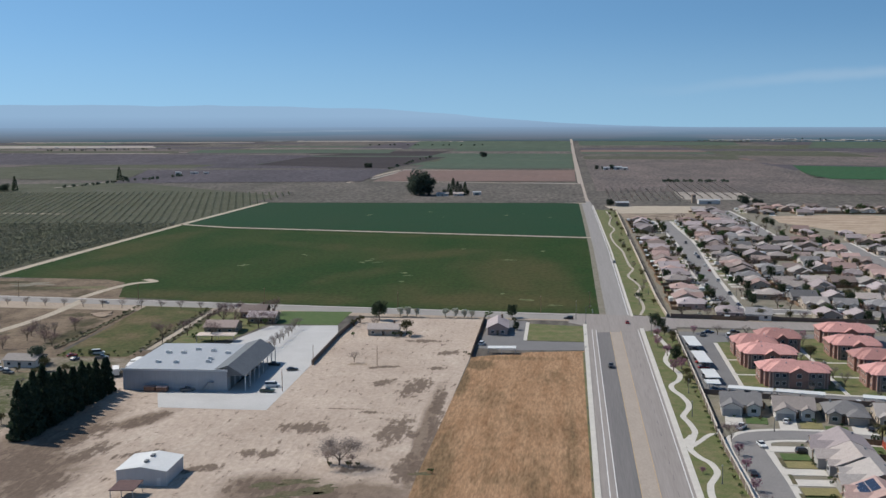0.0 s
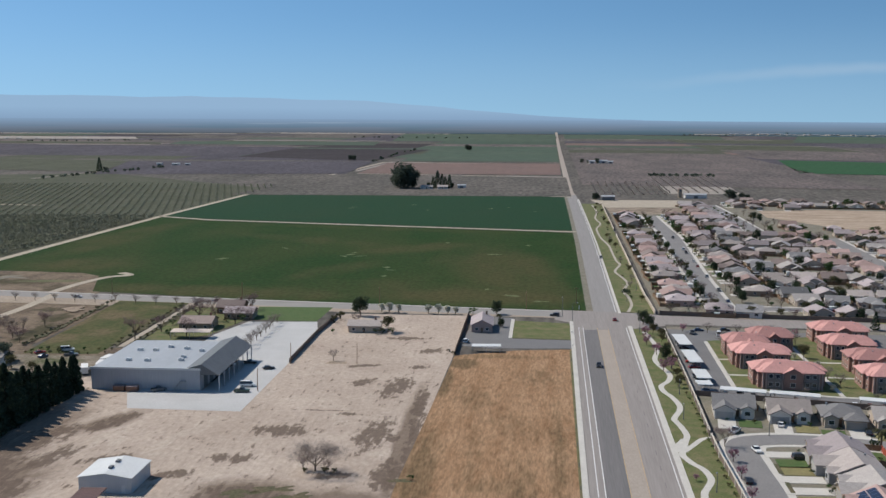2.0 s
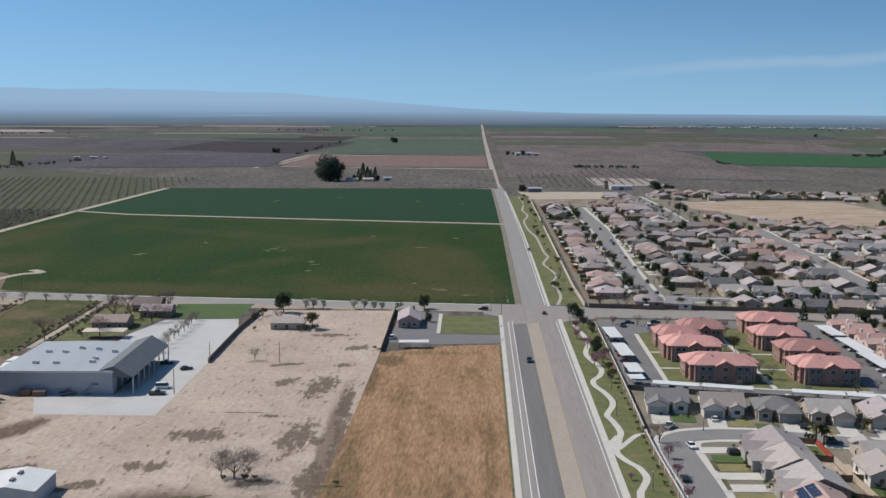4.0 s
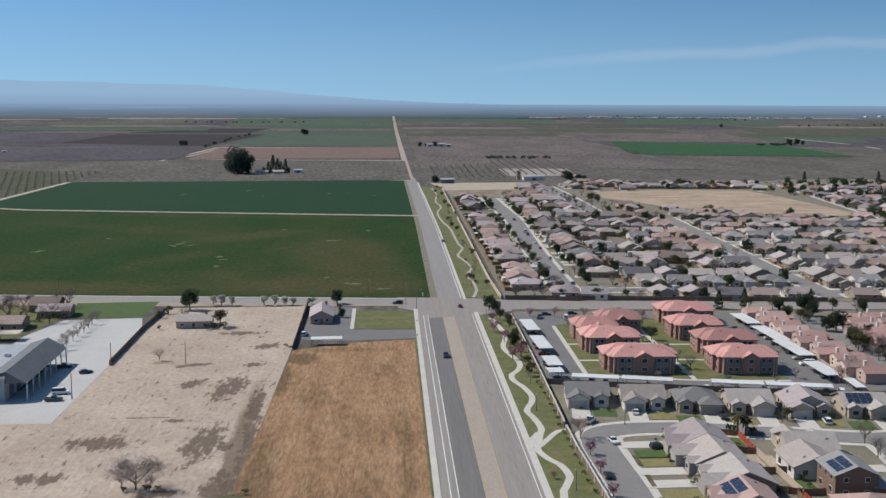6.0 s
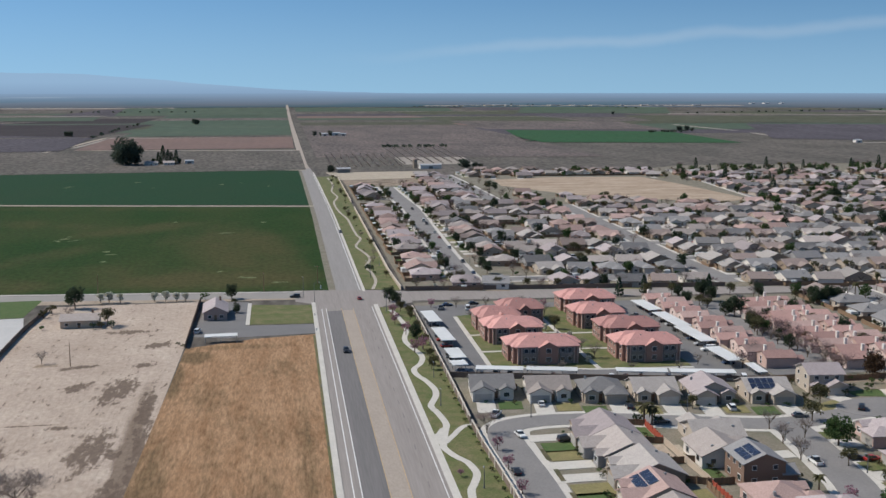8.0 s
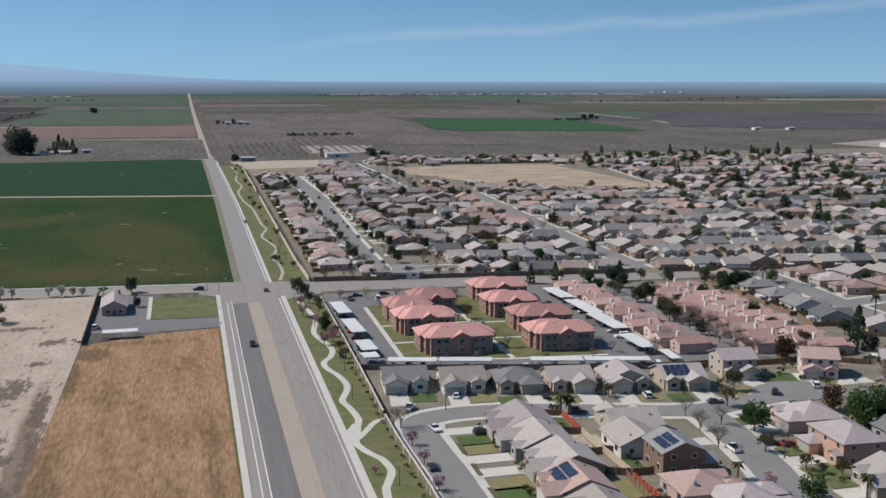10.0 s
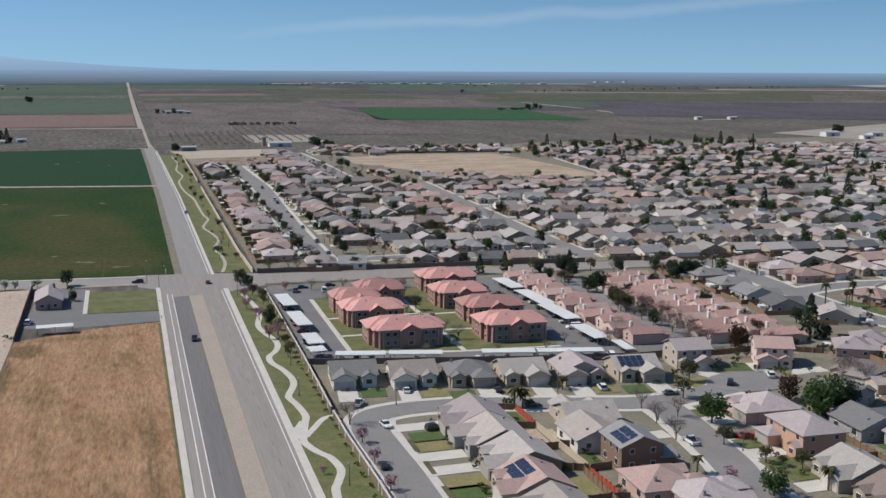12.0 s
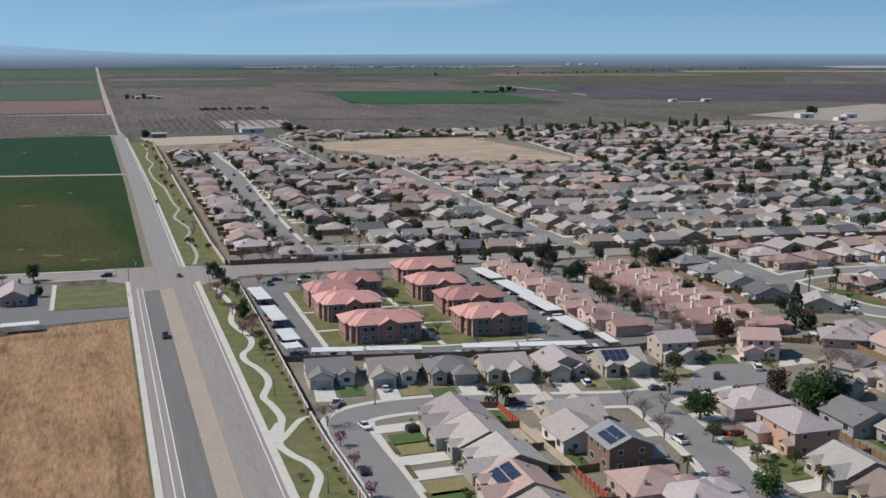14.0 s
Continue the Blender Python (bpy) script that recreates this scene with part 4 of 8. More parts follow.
def make_ridge():
    bm = bmesh.new()
    n, r, prev = 160, 4780, None
    for i in range(n + 1):
        a = radians(-100 + 130 * i / n)
        x, y = OX + r * math.sin(a), OY + r * math.cos(a)
        p = (bm.verts.new((x, y, 50)), bm.verts.new((x, y, ridge(math.degrees(a)))))
        if prev:
            bm.faces.new((prev[0], p[0], p[1], prev[1]))
        prev = p
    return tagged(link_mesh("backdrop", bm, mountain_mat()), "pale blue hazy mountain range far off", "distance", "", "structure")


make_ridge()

# ---- houses ----
R_COL = dict(grey=(0.32, 0.288, 0.268), slate=(0.222, 0.212, 0.21), taupe=(0.33, 0.285, 0.262), pink=(0.35, 0.243, 0.217), brown=(0.25, 0.195, 0.175), dark=(0.145, 0.14, 0.142),
             clay=(0.47, 0.245, 0.22), mauve=(0.33, 0.28, 0.278), rose=(0.37, 0.228, 0.202))
R_COL = {k: tuple(v * 1.15 for v in c) for k, c in R_COL.items()}
M_ROOF = {k: mat("roof_tiles_" + k, c, tuple(v * 0.82 for v in c), 1.6, 0.3, 0.9, 0.5, rnd=0.24, grain=0.2) for k, c in R_COL.items()}
M_ROOFV = {M_ROOF[k].name: [mat(f"roof_tiles_{k}_{w}", tuple(v * g for v in c), tuple(v * g * 0.8 for v in c), 1.6, 0.3, 0.9, 0.5, grain=0.2) for w, g in (("weathered", 0.66), ("faded", 0.9), ("pale", 1.12))] for k, c in R_COL.items()}
W_COL = dict(white=(0.70, 0.65, 0.60), cream=(0.47, 0.395, 0.325), tan=(0.35, 0.275, 0.21), pinkish=(0.50, 0.355, 0.31), grey=(0.32, 0.31, 0.305), brown=(0.24, 0.155, 0.115), salmon=(0.50, 0.305, 0.22), blush=(0.66, 0.51, 0.46))
M_WALL = {k: mat("stucco_" + k, c, tuple(v * 0.88 for v in c), 4.0, 0.3, 0.95, 0.25, rnd=0.08, grain=0.06) for k, c in W_COL.items()}
M_GLASS = mat("window_glass", (0.03, 0.035, 0.045), (0.05, 0.055, 0.065), 2, 0.5, 0.12, 0, spec=0.6, grain=0.05)
M_TRIM = mat("white_trim", (0.75, 0.73, 0.70), (0.68, 0.66, 0.63), 2, 0.3, 0.7, 0, grain=0.05)
M_GARAGE = mat("garage_door_paint", (0.44, 0.41, 0.38), (0.37, 0.345, 0.32), 2, 0.3, 0.7, 0, rnd=0.3, grain=0.05)
M_SOLAR = mat("solar_cells", (0.018, 0.025, 0.05), (0.03, 0.04, 0.075), 1.2, 0.4, 0.25, 0, spec=0.5, grain=0.1)
M_METALW = mat("white_metal_roof", (0.68, 0.68, 0.67), (0.55, 0.55, 0.54), 6, 0.5, 0.55, 0, grain=0.05)
M_METALG = mat("grey_metal_cladding", (0.42, 0.43, 0.45), (0.37, 0.38, 0.40), 5, 0.4, 0.6, 0, stretch=(1, 1, 0.1), grain=0.07)
M_METALD = mat("dark_grey_metal", (0.16, 0.165, 0.17), (0.13, 0.135, 0.14), 4, 0.4, 0.6, 0)
M_STEEL = mat("galvanised_steel", (0.40, 0.41, 0.42), (0.33, 0.34, 0.35), 1, 0.3, 0.5, 0, metal=0.6)
M_WOOD = mat("fence_wood", (0.25, 0.16, 0.10), (0.18, 0.12, 0.08), 2, 0.25, 0.95, 0.3, stretch=(6, 6, 0.3))
M_REDWOOD = mat("red_fence_wood", (0.42, 0.09, 0.055), (0.34, 0.075, 0.045), 2, 0.25, 0.9, 0.3, stretch=(6, 6, 0.3))
M_BLOCK = mat("block_wall", (0.50, 0.41, 0.33), (0.42, 0.34, 0.27), 3, 0.3, 0.95, 0.3, grain=0.1)
M_BLOCKD = mat("brown_block_wall", (0.20, 0.15, 0.12), (0.16, 0.12, 0.10), 3, 0.3, 0.95, 0.3, grain=0.12)
M_RUST = mat("rusty_paint", (0.28, 0.16, 0.11), (0.21, 0.12, 0.09), 1.5, 0.3, 0.8, 0.2)


def gable(rf, wb, x0, x1, y0, y1, z, rise, along="x", ov=0.5, th=0.2):
    """Two sloping slabs into rf, the triangular end walls into wb."""
    if along == "x":
        ym, k = (y0 + y1) / 2, rise / ((y1 - y0) / 2)
        solid(rf, [(x0 - ov, y0 - ov, z - ov * k + th), (x1 + ov, y0 - ov, z - ov * k + th), (x1 + ov, ym, z + rise + th), (x0 - ov, ym, z + rise + th)], th)
        solid(rf, [(x1 + ov, y1 + ov, z - ov * k + th), (x0 - ov, y1 + ov, z - ov * k + th), (x0 - ov, ym, z + rise + th), (x1 + ov, ym, z + rise + th)], th)
        for x in (x0, x1):
            d = 0.12 if x == x0 else -0.12
            a = [wb.verts.new(p) for p in ((x, y0, z), (x, y1, z), (x, ym, z + rise))]
            b = [wb.verts.new(p) for p in ((x + d, y0, z), (x + d, y1, z), (x + d, ym, z + rise))]
            wb.faces.new(a), wb.faces.new(b[::-1])
    else:
        xm, k = (x0 + x1) / 2, rise / ((x1 - x0) / 2)
        solid(rf, [(x0 - ov, y1 + ov, z - ov * k + th), (x0 - ov, y0 - ov, z - ov * k + th), (xm, y0 - ov, z + rise + th), (xm, y1 + ov, z + rise + th)], th)
        solid(rf, [(x1 + ov, y0 - ov, z - ov * k + th), (x1 + ov, y1 + ov, z - ov * k + th), (xm, y1 + ov, z + rise + th), (xm, y0 - ov, z + rise + th)], th)
        for y in (y0, y1):
            d = 0.12 if y == y0 else -0.12
            a = [wb.verts.new(p) for p in ((x0, y, z), (x1, y, z), (xm, y, z + rise))]
            b = [wb.verts.new(p) for p in ((x0, y + d, z), (x1, y + d, z), (xm, y + d, z + rise))]
            wb.faces.new(a), wb.faces.new(b[::-1])


def hip(rf, x0, x1, y0, y1, z, rise, ov=0.5, th=0.2):
    x0, x1, y0, y1 = x0 - ov, x1 + ov, y0 - ov, y1 + ov
    w, d = x1 - x0, y1 - y0
    s = min(w, d) / 2 * 0.98
    if w >= d:
        r = [(x0 + s, (y0 + y1) / 2, z + rise), (x1 - s, (y0 + y1) / 2, z + rise)]
    else:
        r = [((x0 + x1) / 2, y0 + s, z + rise), ((x0 + x1) / 2, y1 - s, z + rise)]
    low = [rf.verts.new(p) for p in ((x0, y0, z - th), (x1, y0, z - th), (x1, y1, z - th), (x0, y1, z - th))]
    e = [rf.verts.new(p) for p in ((x0, y0, z), (x1, y0, z), (x1, y1, z), (x0, y1, z))]
    a, b = [rf.verts.new(p) for p in r]
    rf.faces.new(low[::-1])
    for i in range(4):
        rf.faces.new((low[i], low[(i + 1) % 4], e[(i + 1) % 4], e[i]))
    if w >= d:
        for f in ((e[0], e[1], b, a), (e[1], e[2], b), (e[2], e[3], a, b), (e[3], e[0], a)):
            rf.faces.new(f)
    else:
        for f in ((e[0], e[1], a), (e[1], e[2], b, a), (e[2], e[3], b), (e[3], e[0], a, b)):
            rf.faces.new(f)


def window(parent, x, y, z, w, h, axis="y", out=-1):
    """A framed pane on a wall; axis: the wall's normal, out: its sign."""
    t = 0.06 * out
    bm = bmesh.new()
    if axis == "y":
        box(bm, x - w / 2, min(y, y + t), z, x + w / 2, max(y, y + t), z + h)
    else:
        box(bm, min(x, x + t), y - w / 2, z, max(x, x + t), y + w / 2, z + h)
    win = part("window", bm, M_TRIM, parent)
    bm = bmesh.new()
    if axis == "y":
        box(bm, x - w / 2 + 0.1, min(y, y + 1.5 * t), z + 0.1, x + w / 2 - 0.1, max(y, y + 1.5 * t), z + h - 0.1)
    else:
        box(bm, min(x, x + 1.5 * t), y - w / 2 + 0.1, z + 0.1, max(x, x + 1.5 * t), y + w / 2 - 0.1, z + h - 0.1)
    part("pane", bm, M_GLASS, win)
    return win


def make_house(w=11.5, d=14, h=2.9, roof="grey", wall="cream", style="gable_x", wing=1, storeys=1, solar=False, label="", rich=True):
    """A house that faces -y, its origin on the ground at its middle."""
    root = new("house")
    H = h if storeys == 1 else h * 1.95
    x0, x1, y0, y1 = -w / 2, w / 2, -d / 2 + 3, d / 2
    wb, rf = bmesh.new(), bmesh.new()
    box(wb, x0, y0, 0, x1, y1, H)
    rise = 0.23 * min(w, y1 - y0) if style != "gable_x" else 0.21 * (y1 - y0)
    if style == "gable_x":
        gable(rf, wb, x0, x1, y0, y1, H, rise, "x")
    elif style == "gable_y":
        gable(rf, wb, x0, x1, y0, y1, H, rise, "y")
    else:
        hip(rf, x0, x1, y0, y1, H, rise)
    gx0, gx1 = (x1 - 5.8, x1 - 0.1) if wing > 0 else (x0 + 0.1, x0 + 5.8)
    gy = -d / 2
    box(wb, gx0, gy, 0, gx1, y0 + 0.1, h - 0.05)
    if style == "hip":
        hip(rf, gx0, gx1, gy, y0 + 3.2, h, 1.35)
    else:
        gable(rf, wb, gx0, gx1, gy, y0 + (3.5 if storeys == 1 else 0.3), h - 0.05, 1.35, "y")
    ex0, ex1 = (x0 + 0.4, x0 + 3.9) if wing > 0 else (x1 - 3.9, x1 - 0.4)
    box(wb, ex0, y0 - 1.5, 0, ex1, y0 + 0.1, h - 0.1)
    gable(rf, wb, ex0, ex1, y0 - 1.5, y0 + (2.5 if storeys == 1 else 0.3), h - 0.1, 0.85, "y", 0.35)
    for b in (wb, rf):
        bmesh.ops.remove_doubles(b, verts=b.verts, dist=0.002)
    part("wall", wb, M_WALL[wall], root)
    part("roof", rf, M_ROOF[roof], root)
    bm = bmesh.new()
    gm = (gx0 + gx1) / 2
    for k in range(4):
        box(bm, gm - 2.4, gy - 0.07, 0.02 + k * 0.56, gm + 2.4, gy, 0.56 + k * 0.56)
    part("garage_door", bm, M_GARAGE, root)
    bm = bmesh.new()
    dx = gx0 - 0.9 if wing > 0 else gx1 + 0.9
    box(bm, dx - 0.45, y0 - 0.06, 0.1, dx + 0.45, y0, 2.15)
    part("front_door", bm, M_WOOD, root)
    window(root, (ex0 + ex1) / 2, y0 - 1.5, 0.9, 1.7, 1.3)
    if rich:
        for yy in (y0 + 2.5, y1 - 2.5):
            window(root, x0, yy, 1.0, 1.3, 1.2, "x", -1)
            window(root, x1, yy, 1.0, 1.3, 1.2, "x", 1)
        for xx in (x0 + 2.5, x1 - 2.6):
            window(root, xx, y1, 0.6 if xx > 0 else 1.0, 1.8, 1.5, "y", 1)
        if storeys == 2:
            for xx in (x0 + 2.2, 0, x1 - 2.2):
                window(root, xx, y0, h + 1.1, 1.4, 1.3, "y", -1)
                window(root, xx, y1, h + 1.1, 1.4, 1.3, "y", 1)
            for yy in (y0 + 2.5, y1 - 2.5):
                window(root, x0, yy, h + 1.1, 1.2, 1.2, "x", -1)
                window(root, x1, yy, h + 1.1, 1.2, 1.2, "x", 1)
        bm = bmesh.new()
        box(bm, x0 + 1.8, y1 - 3.2, H, x0 + 2.3, y1 - 2.7, H + rise * 0.75)
        part("roof_vent", bm, M_STEEL, root)
    if solar:
        # panels lie 10 cm over the slope that faces +y or -y
        k = rise / ((y1 - y0) / 2)
        sg = 1 if solar > 0 else -1
        ye = y0 if sg > 0 else y1
        L = (y1 - y0) / 2
        for i in range(4):
            for a, b in ((0.12, 0.48), (0.51, 0.87)):
                fr = None
                for inset, up, m in ((0.0, 0.30, M_STEEL), (0.05, 0.36, M_SOLAR)):
                    bm = bmesh.new()
                    xa, xb = x0 + 1.0 + i * 1.72 + inset, x0 + 2.65 + i * 1.72 - inset
                    da, db = a * L + inset, b * L - inset
                    pts = [(xa, ye + sg * da, H + da * k + up), (xb, ye + sg * da, H + da * k + up), (xb, ye + sg * db, H + db * k + up), (xa, ye + sg * db, H + db * k + up)]
                    solid(bm, pts if sg > 0 else pts[::-1], 0.06)
                    if fr is None:
                        fr = part("solar_panel", bm, m, root)
                    else:
                        part("cell_sheet", bm, m, fr, "dark blue solar cells")
    return tagged(root, label, "house")


def hide_proto(ob):
    for o in (ob, *ob.children_recursive):
        bpy.data.objects.remove(o)


PLACED = []


HOMES = []


def put(proto, x, y, turn=0, label="", group="", s=1.0):
    c = copy_thing(proto, fit_at(x, y, 0.03, 0, 0, turn))
    if s != 1.0:
        c.scale = [v * s for v in c.scale]
    tagged(c, label, "", group)
    PLACED.append((x, y, 9))
    HOMES.append((x, y, turn))
    return c


SPECS = [("grey", "cream", "gable_x", 1), ("slate", "white", "gable_x", -1), ("taupe", "tan", "hip", 1), ("mauve", "cream", "gable_y", -1), ("pink", "pinkish", "hip", -1),
         ("brown", "tan", "gable_x", 1), ("dark", "grey", "gable_x", 1), ("slate", "cream", "hip", 1), ("mauve", "pinkish", "hip", 1), ("taupe", "white", "gable_x", -1),
         ("grey", "tan", "gable_y", 1), ("pink", "cream", "gable_x", 1)]
WORDS = dict(grey="grey", slate="slate-grey", taupe="taupe", mauve="mauve-brown", pink="pinkish", brown="brown", dark="dark grey", clay="clay-red",
             cream="cream", white="white", tan="tan", pinkish="pinkish", rose="rose-pink", salmon="salmon", blush="pale pink")


def house_label(roof, wall, storeys=1):
    return f"{'two' if storeys == 2 else 'single'}-storey {WORDS[wall]} stucco house with {WORDS[roof]} tile roof"


PROTO = [make_house(roof=r, wall=w, style=s, wing=g, label=house_label(r, w)) for r, w, s, g in SPECS]
FARP = [make_house(roof=r, wall=w, style=s, wing=g, label=house_label(r, w), rich=False) for r, w, s, g in SPECS]
TWO = [make_house(10.5, 13, roof=r, wall=w, style=s, wing=g, storeys=2, label=house_label(r, w, 2)) for r, w, s, g in
       (("mauve", "cream", "gable_x", 1), ("pink", "blush", "gable_x", -1), ("taupe", "tan", "hip", 1))]
SOLAR1 = [make_house(roof=r, wall=w, style="gable_x", wing=g, solar=True, label=f"single-storey {WORDS[w]} stucco house with solar panels on its roof") for r, w, g in (("pink", "cream", 1), ("grey", "cream", 1))]
BENT = [make_house(12, 15, roof=r, wall=w, style="gable_x", wing=g, label=house_label(r, w)) for r, w, g in (("mauve", "tan", 1), ("taupe", "grey", -1), ("grey", "tan", 1))]
rng = random.Random(5)

# row north of the southern street, fronts to the south
ROW_A = [(31.3, -161, 1, "slate"), (47.3, -165.4, 0, ""), (62.6, -169.4, 6, ""), (77.4, -172.4, 0, ""), (93.4, -175.6, 10, ""), (109.6, -178.3, 5, "")]
for i, (x, y, k, _) in enumerate(ROW_A):
    put(SOLAR1[1] if i == 5 else PROTO[[1, 9, 7, 0, 3, 6][i]], x, y, -7, group="houses along the street", s=1.08)
put(TWO[0], 129.7, -173.5, -6)
put(TWO[1], 154.5, -179, -25)
put(PROTO[2], 169, -199.5, -60)
put(PROTO[8], 186, -177, 60)
# block inside the bend
for x, y, k, t in ((51.9, -205.2, -3, -90), (51.8, -219.8, -2, -90), (53.2, -234.4, -1, -90), (50.8, -248.5, 11, -90), (50.8, -264, 9, -90), (50.8, -281, 3, -90),
                   (80, -210.3, 0, 175), (77.5, -224.6, 9, 90), (79, -256, 4, 90), (85, -265.5, 8, 90), (83, -281, 0, 90)):
    put(SOLAR1[0] if y == -248.5 else BENT[k] if k < 0 else PROTO[k], x, y, t, group="houses along the street", s=1.1)
SOLAR2 = (make_house(11, 13, roof="slate", wall="brown", style="gable_x", wing=-1, storeys=2, solar=-1, label="two-storey brown stucco house with solar panels on its roof"))
put(SOLAR2, 81, -238.8, 90)
for x, y, k, t in ((125.5, -218.6, 8, -90), (121, -262, 0, -90), (120, -278, 5, -90), (145, -237.6, 6, 90), (150, -252, 0, 90), (152, -216, 6, 120)):
    put(PROTO[k], x, y, t, group="houses along the street", s=1.1)
SALMON2 = (make_house(15, 14, roof="mauve", wall="salmon", style="hip", wing=-1, storeys=2, label="two-storey salmon stucco house with mauve tile roof"))
put(SALMON2, 121.5, -241.5, -90)
# ---- walls and fences ----
def wall_line(name, line, h, th, material, label, category="wall", cap=None, posts=0.0, group=""):
    """A standing wall along a line; cap: a wider coping; posts: their spacing."""
    root = new(name)
    line = [site(x, y) for x, y in line]
    bm = bmesh.new()
    cb, pb = bmesh.new(), []
    for (x0, y0), (x1, y1) in zip(line, line[1:]):
        d = Vector((x1 - x0, y1 - y0))
        L = d.length
        d.normalize()
        n = Vector((-d.y, d.x)) * th / 2
        pts = [(x0 + n.x, y0 + n.y), (x1 + n.x, y1 + n.y), (x1 - n.x, y1 - n.y), (x0 - n.x, y0 - n.y)]
        solid(bm, [(x, y, h) for x, y in pts], h)
        if cap:
            n2 = n * 1.5
            pts = [(x0 + n2.x, y0 + n2.y), (x1 + n2.x, y1 + n2.y), (x1 - n2.x, y1 - n2.y), (x0 - n2.x, y0 - n2.y)]
            solid(cb, [(x, y, h + 0.12) for x, y in pts], 0.12)
        if posts:
            k = 0.0
            while k < L:
                pb.append((x0 + d.x * k, y0 + d.y * k))
                k += posts
    part("panel" if category == "fence" else "wall_body", bm, material, root)
    if cap:
        part("coping", cb, cap, root)
    else:
        cb.free()
    if pb:
        me = None
        for x, y in pb:
            if me is None:
                b2 = bmesh.new()
                w = th * 0.95 + 0.06
                box(b2, -w, -w, 0, w, w, h + 0.22)
                o = part("post", b2, cap or material, root)
                me = o.data
            else:
                o = new("post", me)
                o.parent = root
            o.location = (x, y, 0)
    return tagged(root, label, category, group)


M_CAP = mat("pale_coping", (0.62, 0.55, 0.46), (0.54, 0.47, 0.40), 3, 0.4, 0.9, 0.1, grain=0.08)
wall_line("boundary_wall", [(22, -42), (21.9, -66), (21.6, -110), (21.3, -140), (20.9, -166), (20.5, -186.5)], 2.0, 0.3, M_BLOCKD, "brown block boundary wall with pale coping beside grass", "wall", M_CAP, 9.0)
wall_line("boundary_wall", [(20.5, -190), (20.5, -206), (20.9, -221), (21.4, -241), (21.5, -330)], 2.0, 0.3, M_BLOCKD, "brown block boundary wall with pale coping beside grass", "wall", M_CAP, 9.0)
wall_line("boundary_wall", [(x, north_edge(x) + 1.6) for x in (24, 60, 100, 140, 164)], 2.1, 0.3, M_BLOCKD, "dark brown block wall along the cross road", "wall", None, 12.0)
wall_line("boundary_wall", [(x, north_edge(x) + 1.6) for x in (177, 240, 330)], 2.1, 0.3, M_BLOCKD, "dark brown block wall along the cross road", "wall", None, 12.0)
wall_line("boundary_wall", [(21.9, -1.5), (20.8, 42), (20.9, 101), (21.1, 199), (21.2, 285)], 2.0, 0.3, M_BLOCK, "pale block boundary wall beside the green belt", "wall", M_CAP)
wall_line("boundary_wall", [(21.3, 318), (21.4, 430), (21.5, 518)], 2.0, 0.3, M_BLOCK, "pale block boundary wall beside the green belt", "wall", M_CAP)
wall_line("boundary_wall", [(22, -140.5), (53.4, -148.6), (85.5, -156.2), (118.5, -162.5), (138, -162)], 1.9, 0.25, M_BLOCKD, "brown block wall behind a row of houses", "wall", None)
wall_line("boundary_wall", [(119.6, -40), (119.3, -100), (119.2, -162)], 1.9, 0.25, M_BLOCK, "pale block wall between flats and townhouses", "wall")
# wooden yard fences of the southern block
wall_line("boundary_wall", [(67, -211.5), (67.4, -224.5), (68.2, -241.5)], 1.8, 0.2, M_BLOCK, "pale tan block wall between backyards", "wall")
for line in ([(66.6, -242), (66.2, -262), (66, -300)], [(59.5, -194.5), (66.4, -196.9)], [(60.1, -209.4), (66.6, -211.5)], [(67.8, -225.2), (71.5, -226.6)], [(60.5, -237.2), (68, -241), (73.7, -241.1)], [(59.5, -226), (67, -226)],
             [(136, -209), (135, -232), (134, -270)], [(130, -228.5), (135, -229)], [(129, -253), (134.5, -253)], [(58.5, -257), (66, -257), (70, -258)]):
    wall_line("yard_fence", line, 1.8, 0.12, M_WOOD, "brown wooden yard fence between houses", "fence", None, 2.6, "yard fences")
wall_line("yard_fence", [(66.7, -197.5), (66.8, -211)], 1.8, 0.12, M_REDWOOD, "bright red wooden yard fence", "fence", None, 2.0)
wall_line("yard_fence", [(67.6, -242.8), (68.2, -256)], 1.8, 0.12, M_REDWOOD, "bright red wooden yard fence", "fence", None, 2.0)
for x, y in ((39.3, -157), (55, -161.5), (70, -165.3), (85.4, -168.4), (101.4, -171.4), (117.6, -174)):
    wall_line("yard_fence", [(x, y + 8), (x + 0.3, y - 1)], 1.8, 0.12, M_WOOD, "brown wooden fence between two houses", "fence", None, 2.4, "yard fences")
# west of the road
wall_line("lot_fence", [(-63.1, -9), (-63.1, -89)], 1.9, 0.14, M_BLOCKD, "dark solid fence beside the dirt lot", "fence", None, 3.0)
wall_line("lot_fence", [(-124.3, -106), (-124.4, -52), (-122.5, -18)], 1.9, 0.14, M_BLOCKD, "dark solid fence of the concrete yard", "fence", None, 3.0)

# ---- flats ----
M_CLAY = M_ROOF["clay"]
M_SALMON = mat("salmon_stucco", (0.33, 0.19, 0.155), (0.28, 0.165, 0.135), 4, 0.3, 0.95, 0.25, grain=0.07)
M_GREYWALL = mat("grey_stucco", (0.25, 0.215, 0.20), (0.21, 0.185, 0.175), 4, 0.3, 0.95, 0.25, grain=0.07)


